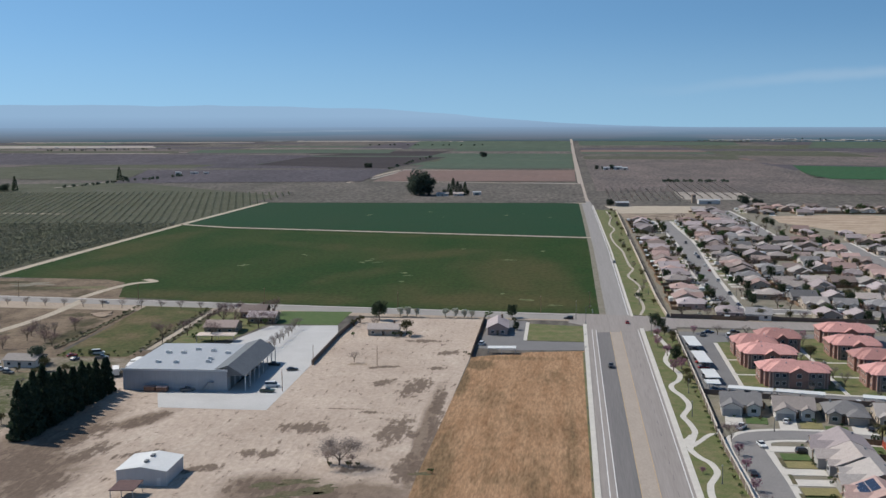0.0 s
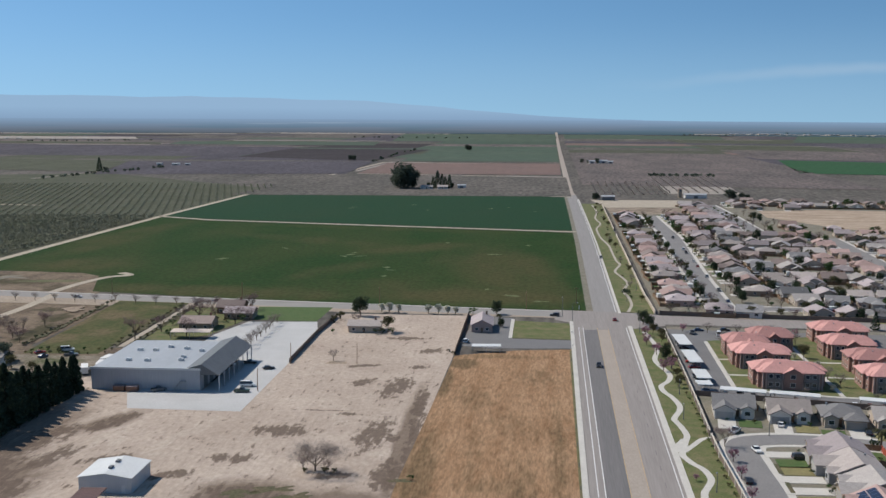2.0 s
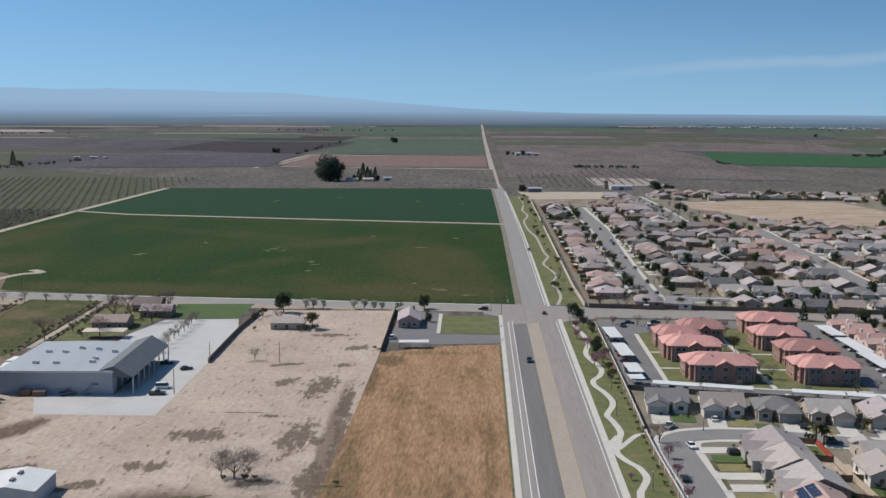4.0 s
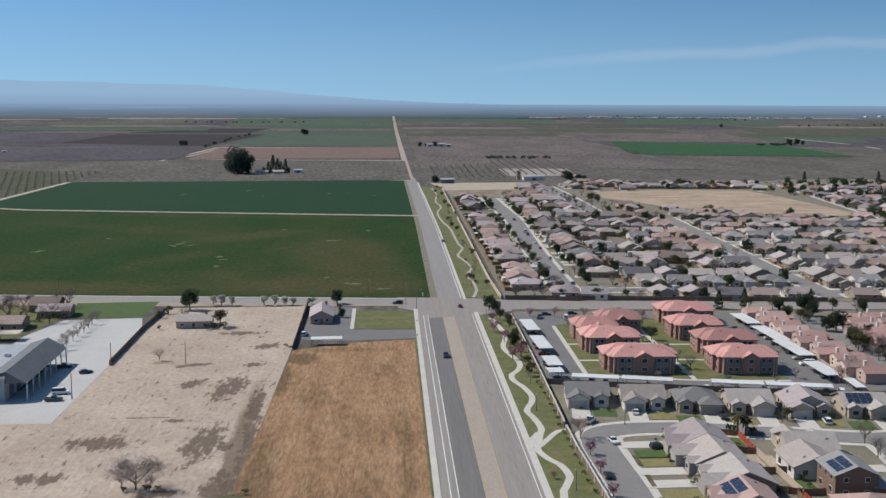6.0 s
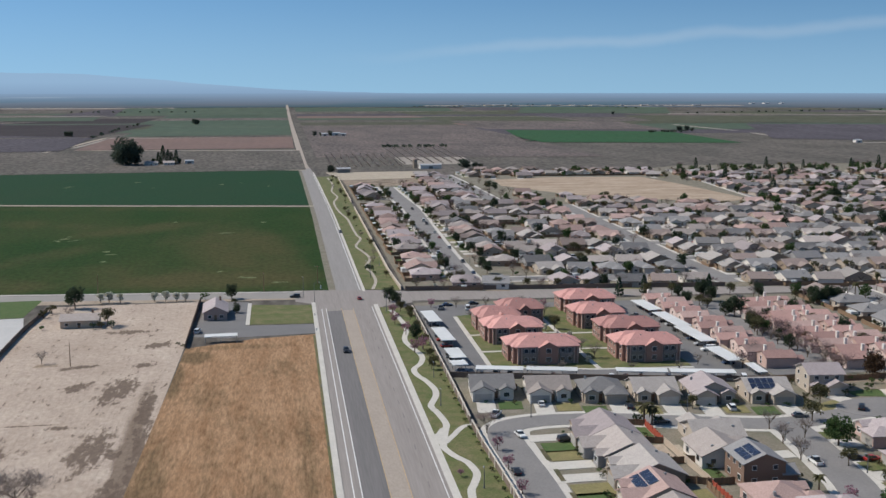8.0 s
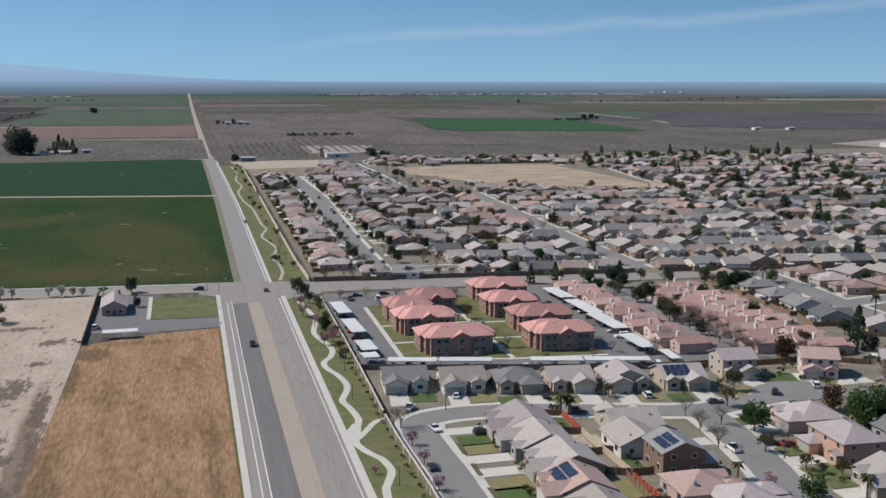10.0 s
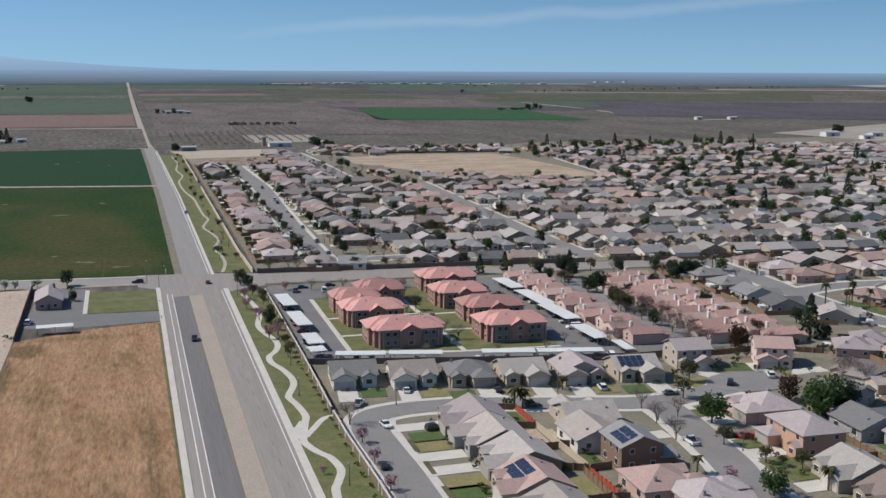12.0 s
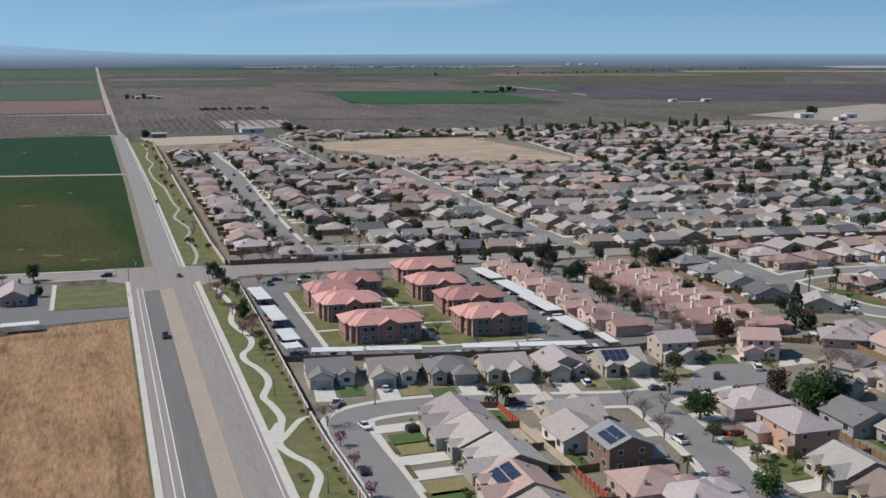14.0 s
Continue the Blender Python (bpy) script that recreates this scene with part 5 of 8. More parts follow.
def make_flats(w=21, d=14):
    """A two-storey block of flats: a front block and a lower wing behind it, each under its own hip roof, with bays, pillars and balconies."""
    root = new("apartment_building")
    wb, rf, gb = bmesh.new(), bmesh.new(), bmesh.new()
    H = 5.7
    box(wb, -w / 2, -d / 2, 0, w / 2, d / 2 - 4, H)
    hip(rf, -w / 2, w / 2, -d / 2, d / 2 - 4, H, 2.9, 0.8, 0.25)
    box(wb, -w / 2 - 2.4, -1.5, 0, w / 2 - 5.5, d / 2 + 2.5, H - 0.25)
    hip(rf, -w / 2 - 2.4, w / 2 - 5.5, -1.5, d / 2 + 2.5, H - 0.25, 2.5, 0.75, 0.22)
    box(wb, w / 2 - 7, -0.5, 0, w / 2 + 2.2, d / 2 + 0.5, H - 0.45)
    hip(rf, w / 2 - 7, w / 2 + 2.2, -0.5, d / 2 + 0.5, H - 0.45, 2.1, 0.7, 0.22)
    box(wb, -3.2, -d / 2 - 1.1, 0, 3.2, -d / 2 + 0.2, H - 0.2)
    gable(rf, wb, -3.2, 3.2, -d / 2 - 1.1, -d / 2 + 4.5, H - 0.2, 1.55, "y", 0.5, 0.2)
    box(wb, -w / 2 - 1.3, -d / 2 + 1.6, 0, -w / 2 + 0.1, -d / 2 + 5.4, H - 0.3)
    hip(rf, -w / 2 - 1.3, -w / 2 + 3.5, -d / 2 + 1.6, -d / 2 + 5.4, H - 0.3, 1.2, 0.5, 0.2)
    for b in (wb, rf):
        bmesh.ops.remove_doubles(b, verts=b.verts, dist=0.002)
    part("wall", wb, M_SALMON, root)
    part("roof", rf, M_CLAY, root, "clay-red tile hip roof")
    gb.free()
    # grey panels on the front, its shade put into their colour
    for x0, x1 in ((-w / 2 + 1.6, -3.4), (3.4, w / 2 - 1.6)):
        gb = bmesh.new()
        box(gb, x0, -d / 2 - 0.14, 0.1, x1, -d / 2, H - 0.5)
        part("front_bay", gb, M_GREYWALL, root)
    for x in (-w / 2 + 1.3, w / 2 - 1.3, -w / 2 + 0.2, w / 2 - 0.2, -3.4, 3.4):
        bm = bmesh.new()
        box(bm, x - 0.26, -d / 2 - 0.5, 0, x + 0.26, -d / 2 - 0.06, H - 0.2)
        part("pillar", bm, M_WALL["pinkish"], root)
    for z in (0.9, 3.6):
        for x in (-7.6, -5.2, 5.2, 7.6):
            window(root, x, -d / 2 - 0.14, z, 1.5, 1.4)
        window(root, 0, -d / 2 - 1.1, z, 1.9, 1.5)
        for y in (1.0, 4.0, 7.0):
            window(root, -w / 2 - 2.4, y, z, 1.2, 1.3, "x", -1)
        for y in (1.2, 4.6):
            window(root, w / 2 + 2.2, y, z, 1.2, 1.3, "x", 1)
        window(root, -w / 2 - 1.3, -d / 2 + 3.5, z, 1.2, 1.3, "x", -1)
    for x in (-6.4, 6.4):
        bm = bmesh.new()
        box(bm, x - 2.6, -d / 2 - 1.2, 2.8, x + 2.6, -d / 2 - 0.1, 2.95)
        box(bm, x - 2.6, -d / 2 - 1.2, 2.95, x + 2.6, -d / 2 - 1.1, 3.8)
        part("balcony", bm, M_GREYWALL, root)
    for x, y in ((-4, -3.4), (5.5, -3.2), (-3, 4.0), (6, 4)):
        bm = bmesh.new()
        box(bm, x - 0.18, y - 0.18, H + 1.0, x + 0.18, y + 0.18, H + 2.5)
        part("roof_vent", bm, M_STEEL, root)
    return tagged(root, "two-storey salmon stucco block of flats with clay-red tile roofs", "apartment building", "blocks of flats")


slab("parking_lot", [(24, -34), (119.2, -40), (118.8, -161), (85, -155.6), (53, -148), (22.6, -139.6)], 0.06, M_LOTASPH, 0.4, "grey asphalt parking lot round the flats", "parking lot")
slab("lawn", [(37, -56), (72, -47), (101, -44), (101.5, -141), (70, -140), (36.8, -131.5)], 0.14, M_GRASS, 0.4, "patchy green courtyard lawn of the flats", "lawn")
for line in ([(37, -57), (36.8, -131.5)], [(69.5, -56), (71, -139)], [(37, -112), (70, -113), (101, -117)], [(37, -88), (70, -89)], [(70, -91), (101, -92)], [(37, -132), (70, -140), (101.5, -143)]):
    ribbon("footpath", line, 1.6, 0.17, M_CONC, 0.4, "pale concrete courtyard path", "footpath")
FLATS = make_flats()
for x, y, wide in ((56, -124.6, 0.95), (51.8, -96.5, 0.82), (49.5, -79.6, 0.66), (61, -67.4, 0.66), (90.8, -127.8, 0.85), (92.2, -103.6, 0.83), (88, -79.2, 0.76), (91, -53.6, 0.86)):
    c = copy_thing(FLATS, fit_at(x, y, 0.13, 0, 0, -3) @ Matrix.Diagonal((wide, 0.9, 1.04, 1)))


def make_carport(length, wide=5.6):
    """A flat-roofed carport along y, its origin at its middle on the ground."""
    root = new("carport")
    bm = bmesh.new()
    box(bm, -wide / 2, -length / 2, 2.45, wide / 2, length / 2, 2.7)
    part("roof", bm, M_METALW, root)
    n = max(2, int(length / 5.5) + 1)
    me = None
    for i in range(n):
        y = -length / 2 + 0.4 + (length - 0.8) * i / (n - 1)
        for x in (-wide / 2 + 1.0, wide / 2 - 1.0):
            if me is None:
                b2 = bmesh.new()
                box(b2, -0.09, -0.09, 0, 0.09, 0.09, 2.5)
                o = part("post", b2, M_STEEL, root)
                me = o.data
            else:
                o = new("post", me)
                o.parent = root
            o.location = (x, y, 0)
    return tagged(root, "white flat-roofed metal carport in the parking lot", "carport", "carports")


for x, y, L, wd, t in ((26.4, -65.2, 19, 5, 0), (26.8, -94, 20, 5, 0), (26.8, -121.1, 13, 5, 0), (26, -133.6, 6, 5, 0),
                       (37.6, -142, 15, 4.4, 76), (53.6, -145.8, 16, 4.4, 76), (80.8, -152.2, 16, 4.4, 77), (99, -156.6, 20, 4.4, 78),
                       (113.3, -60.6, 19, 5.6, 0), (114.5, -86, 24, 5.6, 0), (114.6, -109.4, 23, 5.6, 0), (113.9, -137.5, 18, 5.4, 0), (117, -155.8, 11, 3, -4)):
    make_carport(L, wd).matrix_basis = fit_at(x, y, 0.06, 0, 0, t)

# ---- townhouses ----
def make_townhouse(roof="pink", wall="pinkish"):
    root = new("townhouse")
    wb, rf = bmesh.new(), bmesh.new()
    box(wb, -5.6, -4.0, 0, 5.2, 4.0, 3.5)
    gable(rf, wb, -5.6, 5.2, -4.0, 4.0, 3.5, 1.5, "x", 0.35)
    box(wb, 5.1, -3.0, 0, 8.4, 1.0, 2.6)
    gable(rf, wb, 5.1, 8.4, -3.0, 1.0, 2.6, 0.8, "x", 0.3)
    for b in (wb, rf):
        bmesh.ops.remove_doubles(b, verts=b.verts, dist=0.002)
    part("wall", wb, M_WALL[wall], root)
    part("roof", rf, M_ROOF[roof], root)
    bm = bmesh.new()
    box(bm, -3.2, 3.2, 0, -2.4, 4.3, 5.9)
    box(bm, -3.3, 3.15, 5.9, -2.3, 4.35, 6.1)
    part("chimney", bm, M_WALL["white"], root)
    for z in (0.7, 2.1):
        window(root, -5.6, 0.5, z, 1.3, 1.1, "x", -1)
        window(root, 5.2, -2.0, 2.2, 1.1, 1.0, "x", 1) if z > 2 else None
    bm = bmesh.new()
    box(bm, 8.4, -2.4, 0.05, 8.46, 0.4, 2.1)
    part("garage_door", bm, M_GARAGE, root)
    return tagged(root, f"narrow {WORDS[wall]} stucco townhouse with {WORDS[roof]} tile roof and chimney", "townhouse", "townhouses")


slab("parking_lot", [(123, -44), (181, -52), (181, -160), (150, -158), (123, -156)], 0.05, M_LOTASPH, 0.3, "grey asphalt ground between the townhouses", "parking lot")
TOWN = [make_townhouse("pink", "blush"), make_townhouse("rose", "pinkish"), make_townhouse("rose", "blush")]
for x0, y0, y1, t in ((122.4, -50, -152, 0), (154.8, -64, -152, 180), (167.2, -64, -164, 0)):
    y, k = y0, 0
    while y > y1:
        c = copy_thing(TOWN[(k * 7 + int(x0)) % 3], fit_at(x0 + (y0 - y) * (0.05 if x0 < 140 else 0.0 if t else 0.03) + (1.3 if k % 2 else -1.0) + rng.uniform(-0.9, 0.9), y + rng.uniform(-0.5, 0.5), 0.03, 0, 0, t - 4))
        c.scale = [v * k2 for v, k2 in zip(c.scale, (0.92, 0.96, 0.95))]
        PLACED.append((x0, y, 7))
        y -= 8.6
        k += 1
street([(142, -50), (141.5, -100), (141, -152)], 6.5, False)

# ---- houses of the northern and eastern quarters ----
def seen(x, y):
    return x + 30 < 0.93 * (y + 455)


def clear(x, y, r=9.0):
    return all((x - a) ** 2 + (y - b) ** 2 > (r + c - 6) ** 2 for a, b, c in PLACED)


BROWN = [(138, 476), (140, 395), (185, 325), (230, 292), (284, 258), (322, 276), (308, 400), (294, 474)]


def inside(x, y, poly):
    k = False
    for (x0, y0), (x1, y1) in zip(poly, poly[1:] + poly[:1]):
        if (y0 > y) != (y1 > y) and x < (x1 - x0) * (y - y0) / (y1 - y0) + x0:
            k = not k
    return k


FAR_SPOTS = []


def settle(x, y, turn, far):
    if not seen(x, y) or inside(x, y, BROWN) or not clear(x, y):
        return
    k = rng.choice((2, 3, 4, 8, 11, 5, 3, 8)) if x < 50 or y > 190 and rng.random() < 0.6 else rng.choice((0, 1, 6, 7, 9, 10, 3, 5)) if y < 120 and x > 84 else rng.randrange(len(SPECS))
    if rng.random() < 0.05:
        return
    if far and (y > 190 + 0.25 * x or x > 300):
        FAR_SPOTS.append((k, x + rng.uniform(-1.5, 1.5), y + rng.uniform(-3.0, 3.0), turn + rng.choice((0, 0, 0, 90, -90)) + rng.uniform(-9, 9), rng.uniform(0.84, 1.06)))
        PLACED.append((x, y, 9))
        HOMES.append((x, y, turn))
        return
    c = put((FARP if far else PROTO)[k], x + rng.uniform(-1.0, 1.0), y + rng.uniform(-2.0, 2.0), turn + rng.uniform(-7, 7), group="houses of the quarter", s=rng.uniform(0.92, 1.08))


# columns on both sides of the winding street
for i in range(27):
    y = 24 + i * 15.2
    if y < 425:
        settle(37, y, 90, y > 150)
        if y > 40:
            settle(76.5, y, -90, y > 150)
for i in range(12):
    settle(107, 300 + i * 15.5, 90, True)
    settle(147 - i * 0.5, 350 + i * 15.5, -90, True) if i > 8 else None
OFFS = [(9.5, 180), (39, 0), (60, 180), (90, 0), (111, 180), (141, 0), (162, 180), (192, 0), (213, 180), (243, 0), (264, 180), (294, 0), (315, 180), (345, 0), (366, 180), (396, 0), (417, 180), (447, 0), (468, 180),
        (498, 0), (519, 180)]
for off, turn in OFFS:
    for j in range(44):
        x = 36 + j * 14.6
        y = north_edge(x) + off
        if off < 30 and x < 46:
            pass
        elif off > 12 and x < 94:
            continue
        if abs(x - 168) < 13 or abs(x - 318) < 9 or abs(x - 470) < 9 or y > 545:
            continue
        if x > 118 and x < 150 and y > 290:
            continue
        settle(x, y, turn - 6, y > 75 or x > 200)
for off in (24, 75, 126, 177, 228, 279, 330, 381, 432, 483):
    line = [(x, north_edge(x) + off) for x in (96, 168, 250, 330, 420, 560, 690)]
    if off > 270:
        line = [p for p in line if p[0] > 320]
    street(line, 8, True)
street([(318, -30), (318, 150), (320, 280), (335, 520)], 9)
street([(470, -40), (470, 200), (470, 500)], 9)
for i in range(11):
    settle(156 + i * 15, 540 - i * 3, 0, True)
    settle(160 + i * 15, 515 - i * 3.5, 180, True)
# east of the townhouses
for x, y, t in ((196, -48, 90), (197, -66, 90), (197, -84, 90), (197, -102, 90), (197, -121, 80), (206, -140, 60), (231, -46, -90), (232, -62, -90), (233, -78, -90), (236, -118, -160), (252, -112, 175), (268, -112, 175),
                (284, -113, 175), (250, -76, 0), (266, -74, 0), (282, -74, 0), (298, -76, 0), (250, -52, 180), (266, -53, 180), (282, -55, 180), (298, -57, 180), (196, -172, 60), (201, -212, 90), (201, -230, 90),
                (172, -214, -90), (172, -232, -90), (173, -250, -90), (196, -190, 90), (238, -140, 20), (256, -140, 0)):
    if clear(x, y, 8):
        put(PROTO[rng.randrange(len(SPECS))], x, y, t, group="houses of the quarter")


def joined_houses():
    """All the houses that stand too far off to tell apart, in one mesh."""
    verts, faces, slots, mats = [], [], [], []
    for k, x, y, turn, s in FAR_SPOTS:
        m = fit_at(x, y, 0.03, 0, 0, turn) @ Matrix.Scale(s, 4)
        tone = rng.randrange(3)
        for ch in FARP[k].children_recursive:
            me = ch.data
            m0 = me.materials[0]
            m0 = M_ROOFV[m0.name][tone] if m0.name in M_ROOFV else m0
            if m0 not in mats:
                mats.append(m0)
            base, slot = len(verts), mats.index(m0)
            verts.extend([tuple(m @ v.co) for v in me.vertices])
            for f in me.polygons:
                faces.append([base + i for i in f.vertices])
                slots.append(slot)
    me = bpy.data.meshes.new("distant_houses")
    me.from_pydata(verts, [], faces)
    for q in mats:
        me.materials.append(q)
    me.polygons.foreach_set("material_index", slots)
    return tagged(new("distant_houses", me), "distant stucco houses with grey and pinkish tile roofs", "houses", "", "stuff")


joined_houses()


def yard_fences():
    """Wooden fences round the backyards of the quarter, too thin to pick apart."""
    bm = bmesh.new()
    for x, y, turn in HOMES:
        if y < 2 and x < 190:
            continue
        c, s = math.cos(radians(turn)), math.sin(radians(turn))
        pts = [site(x + px * c - py * s, y + px * s + py * c) for px, py in ((-7.25, 1.0), (-7.25, 10.6), (7.25, 10.6), (7.25, 1.0))]
        for (x0, y0), (x1, y1) in zip(pts, pts[1:]):
            d = Vector((x1 - x0, y1 - y0)).normalized() * 0.07
            solid(bm, [(x0 - d.y, y0 + d.x, 1.8), (x1 - d.y, y1 + d.x, 1.8), (x1 + d.y, y1 - d.x, 1.8), (x0 + d.y, y0 - d.x, 1.8)], 1.8)
    return tagged(link_mesh("yard_fences", bm, M_WOOD), "brown wooden fences round the backyards of houses", "fence", "", "stuff")


yard_fences()


def quarter_ground():
    """Concrete drives and patios, lawns and bare dirt round the houses of the quarter."""
    rq = random.Random(61)
    sets = {"drives": (bmesh.new(), M_CONC, "pale concrete drives before the houses", "driveway"), "lawns": (bmesh.new(), M_LAWN, "small green lawns between the houses", "lawn"),
            "dry_lawns": (bmesh.new(), M_DRYLAWN, "dry tan lawns between the houses", "lawn"), "bare_yards": (bmesh.new(), M_PLOT, "bare brown dirt yards behind houses", "yard")}

    def patch(key, x, y, turn, x0, y0, x1, y1, z):
        c, s = math.cos(radians(turn)), math.sin(radians(turn))
        solid(sets[key][0], [(*site(x + px * c - py * s, y + px * s + py * c), z) for px, py in ((x0, y0), (x1, y0), (x1, y1), (x0, y1))], 0.2)

    for x, y, turn in HOMES:
        if y < -150 and x < 130:
            continue
        z = 0.05 + rq.uniform(0, 0.02)
        g = rq.choice((-1, 1))
        patch("drives", x, y, turn, g * 3.0 - 2.6, -13, g * 3.0 + 2.6, -6.5, z + 0.03)
        patch(rq.choice(("lawns", "dry_lawns", "dry_lawns", "bare_yards")), x, y, turn, -g * 3.6 - 3, -12.5, -g * 3.6 + 3, -6.8, z)
        patch(rq.choice(("lawns", "dry_lawns", "bare_yards", "bare_yards", "drives")), x, y, turn, -6.5, 6.8, 6.5, 10.2, z)
    # white patio covers, sheds and parked trailers in the yards
    covers = bmesh.new()
    for x, y, turn in HOMES:
        if y < 2 and x < 180 or rq.random() < 0.35:
            continue
        c, s = math.cos(radians(turn)), math.sin(radians(turn))
        px, py, w, d, h = rq.uniform(-5, 5), rq.choice((-9.5, 8.4, 8.8)), rq.uniform(1.2, 2.6), rq.uniform(0.9, 1.6), rq.uniform(1.5, 2.5)
        cx, cy = x + px * c - py * s, y + px * s + py * c
        solid(covers, [(*site(cx + a * c - b * s, cy + a * s + b * c), h) for a, b in ((-w, -d), (w, -d), (w, d), (-w, d))], h)
    tagged(link_mesh("yard_sheds", covers, M_METALW), "small white sheds and trailers in far yards", "shed", "", "stuff")
    for key, (bm, m, label, cat) in sets.items():
        tagged(link_mesh(key, bm, m), label, cat, "", "stuff")


quarter_ground()

# ---- west of the road: metal building, shed, farmhouse ----
def make_metal_building():
    """Long low metal building with rooflights and an open lean-to bay along its east side."""
    root = new("metal_building")
    X0, X1, Y0, Y1, H = -184.2, -146.0, -148.0, -104.0, 6.8
    wb, rf, cn = bmesh.new(), bmesh.new(), bmesh.new()
    box(wb, X0, Y0, 0, X1, Y1, H)
    xm = (X0 + X1) / 2
    for a, b in ((X0 - 0.3, xm), (X1 + 0.3, xm)):
        solid(rf, [(a, Y0 - 0.4, H + 0.35), (b, Y0 - 0.4, H + 0.62), (b, Y1 + 0.4, H + 0.62), (a, Y1 + 0.4, H + 0.35)], 0.3)
    for y in (Y0, Y1 - 0.15):
        a = [wb.verts.new(p) for p in ((X0, y, H), (X1, y, H), (xm, y, H + 0.3))]
        b = [wb.verts.new((v.co.x, y + 0.15, v.co.z)) for v in a]
        wb.faces.new(a), wb.faces.new(b[::-1])
    part("wall", wb, M_METALG, root)
    part("roof", rf, mat("pale_metal_roof", (0.40, 0.415, 0.435), (0.34, 0.355, 0.375), 7, 0.6, 0.55, 0, stretch=(1, 0.15, 1), grain=0.06), root, "pale grey metal roof")
    # tall gabled canopy over the bays
    ox0, ox1, e, r = -152.0, -139.5, 5.4, 9.0
    om = (ox0 + ox1) / 2
    solid(cn, [(ox0, Y0 + 0.5, e + 1.6), (om, Y0 + 0.5, r), (om, Y1 + 3, r), (ox0, Y1 + 3, e + 1.6)], 0.25)
    solid(cn, [(ox1, Y0 + 0.5, e), (om, Y0 + 0.5, r), (om, Y1 + 3, r), (ox1, Y1 + 3, e)], 0.25)
    for y in (Y0 + 0.6, Y1 + 2.7):
        a = [cn.verts.new(p) for p in ((ox0, y, e), (ox1, y, e), (om, y, r - 0.25))]
        b = [cn.verts.new((v.co.x, y + 0.2, v.co.z)) for v in a]
        cn.faces.new(a), cn.faces.new(b[::-1])
    part("canopy", cn, M_METALD, root, "dark grey metal canopy over open bays")
    for i in range(8):
        bm = bmesh.new()
        y = Y0 + 1.0 + i * (Y1 - Y0 + 1) / 7
        box(bm, ox1 + 0.3 - 0.5, y - 0.25, 0, ox1 + 0.1, y + 0.25, e)
        part("pillar", bm, M_METALW if i == 0 else M_METALG, root)
    for i in range(6):
        bm = bmesh.new()
        y = Y0 + 4.5 + i * 7.0
        box(bm, X1, y, 0.05, X1 + 0.08, y + 4.4, 4.3)
        part("bay_door", bm, M_METALD, root)
    for x, y in ((-175, -137), (-168, -137.5), (-176.5, -121), (-170.5, -121.5), (-166.5, -116), (-160, -117.5), (-156.5, -135.5), (-157, -131), (-153.5, -120.5)):
        bm = bmesh.new()
        z = H + 0.36 + 0.26 * (1 - abs(x - xm) / (xm - X0))
        box(bm, x - 0.9, y - 0.7, z - 0.1, x + 0.9, y + 0.7, z + 0.85)
        box(bm, x - 0.7, y - 0.5, z + 0.85, x + 0.2, y + 0.5, z + 1.05)
        part("roof_unit", bm, M_METALW, root)
    # a parapet along the south front
    bm = bmesh.new()
    box(bm, X0 - 0.35, Y0 - 0.5, H + 0.3, X1 + 0.35, Y0 - 0.2, H + 0.95)
    part("parapet", bm, M_METALW, root, "pale metal parapet")
    for k in range(9):
        bm = bmesh.new()
        box(bm, -155.5 + k * 0.32, -149.4, 0.25 + k * 0.36, -155.1 + k * 0.32, -148.05, 0.33 + k * 0.36)
        part("stair_tread", bm, M_STEEL, root)
    bm = bmesh.new()
    box(bm, -152.7, -149.5, 3.3, -150.6, -148.05, 3.42)
    part("landing", bm, M_STEEL, root)
    bm = bmesh.new()
    for x in (-155.5, -152.7, -150.6):
        box(bm, x - 0.04, -149.5, 0.1 if x > -155 else 0.3, x + 0.04, -149.42, 4.4 if x > -155 else 1.4)
    box(bm, -152.7, -149.5, 4.32, -150.6, -149.44, 4.4)
    part("stair_rail", bm, M_STEEL, root)
    stand(root, -165, -126)
    return tagged(root, "long low grey metal building with pale roof and open bays", "warehouse")


make_metal_building()


def make_shed():
    root = new("shed")
    X0, X1, Y0, Y1, H = -146.5, -132.6, -246.8, -232.8, 3.9
    wb, rf = bmesh.new(), bmesh.new()
    box(wb, X0, Y0, 0, X1, Y1, H)
    gable(rf, wb, X0, X1, Y0, Y1, H, 1.0, "y", 0.3, 0.15)
    for b in (wb, rf):
        bmesh.ops.remove_doubles(b, verts=b.verts, dist=0.002)
    part("wall", wb, mat("shed_cladding", (0.50, 0.51, 0.52), (0.44, 0.45, 0.46), 5, 0.4, 0.6, 0.2, stretch=(3, 3, 0.1), grain=0.06), root)
    part("roof", rf, M_METALW, root, "white metal gable roof")
    for y in (-242.4, -237.4):
        bm = bmesh.new()
        box(bm, -140.0, y - 0.9, H + 0.95, -139.1, y + 0.9, H + 1.55)
        part("roof_vent", bm, M_METALD, root)
    bm = bmesh.new()
    box(bm, X0 - 0.08, -242, 0.05, X0, -238, 3.2)
    part("roller_door", bm, M_METALG, root)
    bm = bmesh.new()
    box(bm, -135.2, Y0 - 0.07, 0.05, -134.2, Y0, 2.1)
    part("side_door", bm, M_METALW, root)
    stand(root, -139.5, -239.8)
    return tagged(root, "white metal shed with gable roof on bare dirt", "shed")


make_shed()


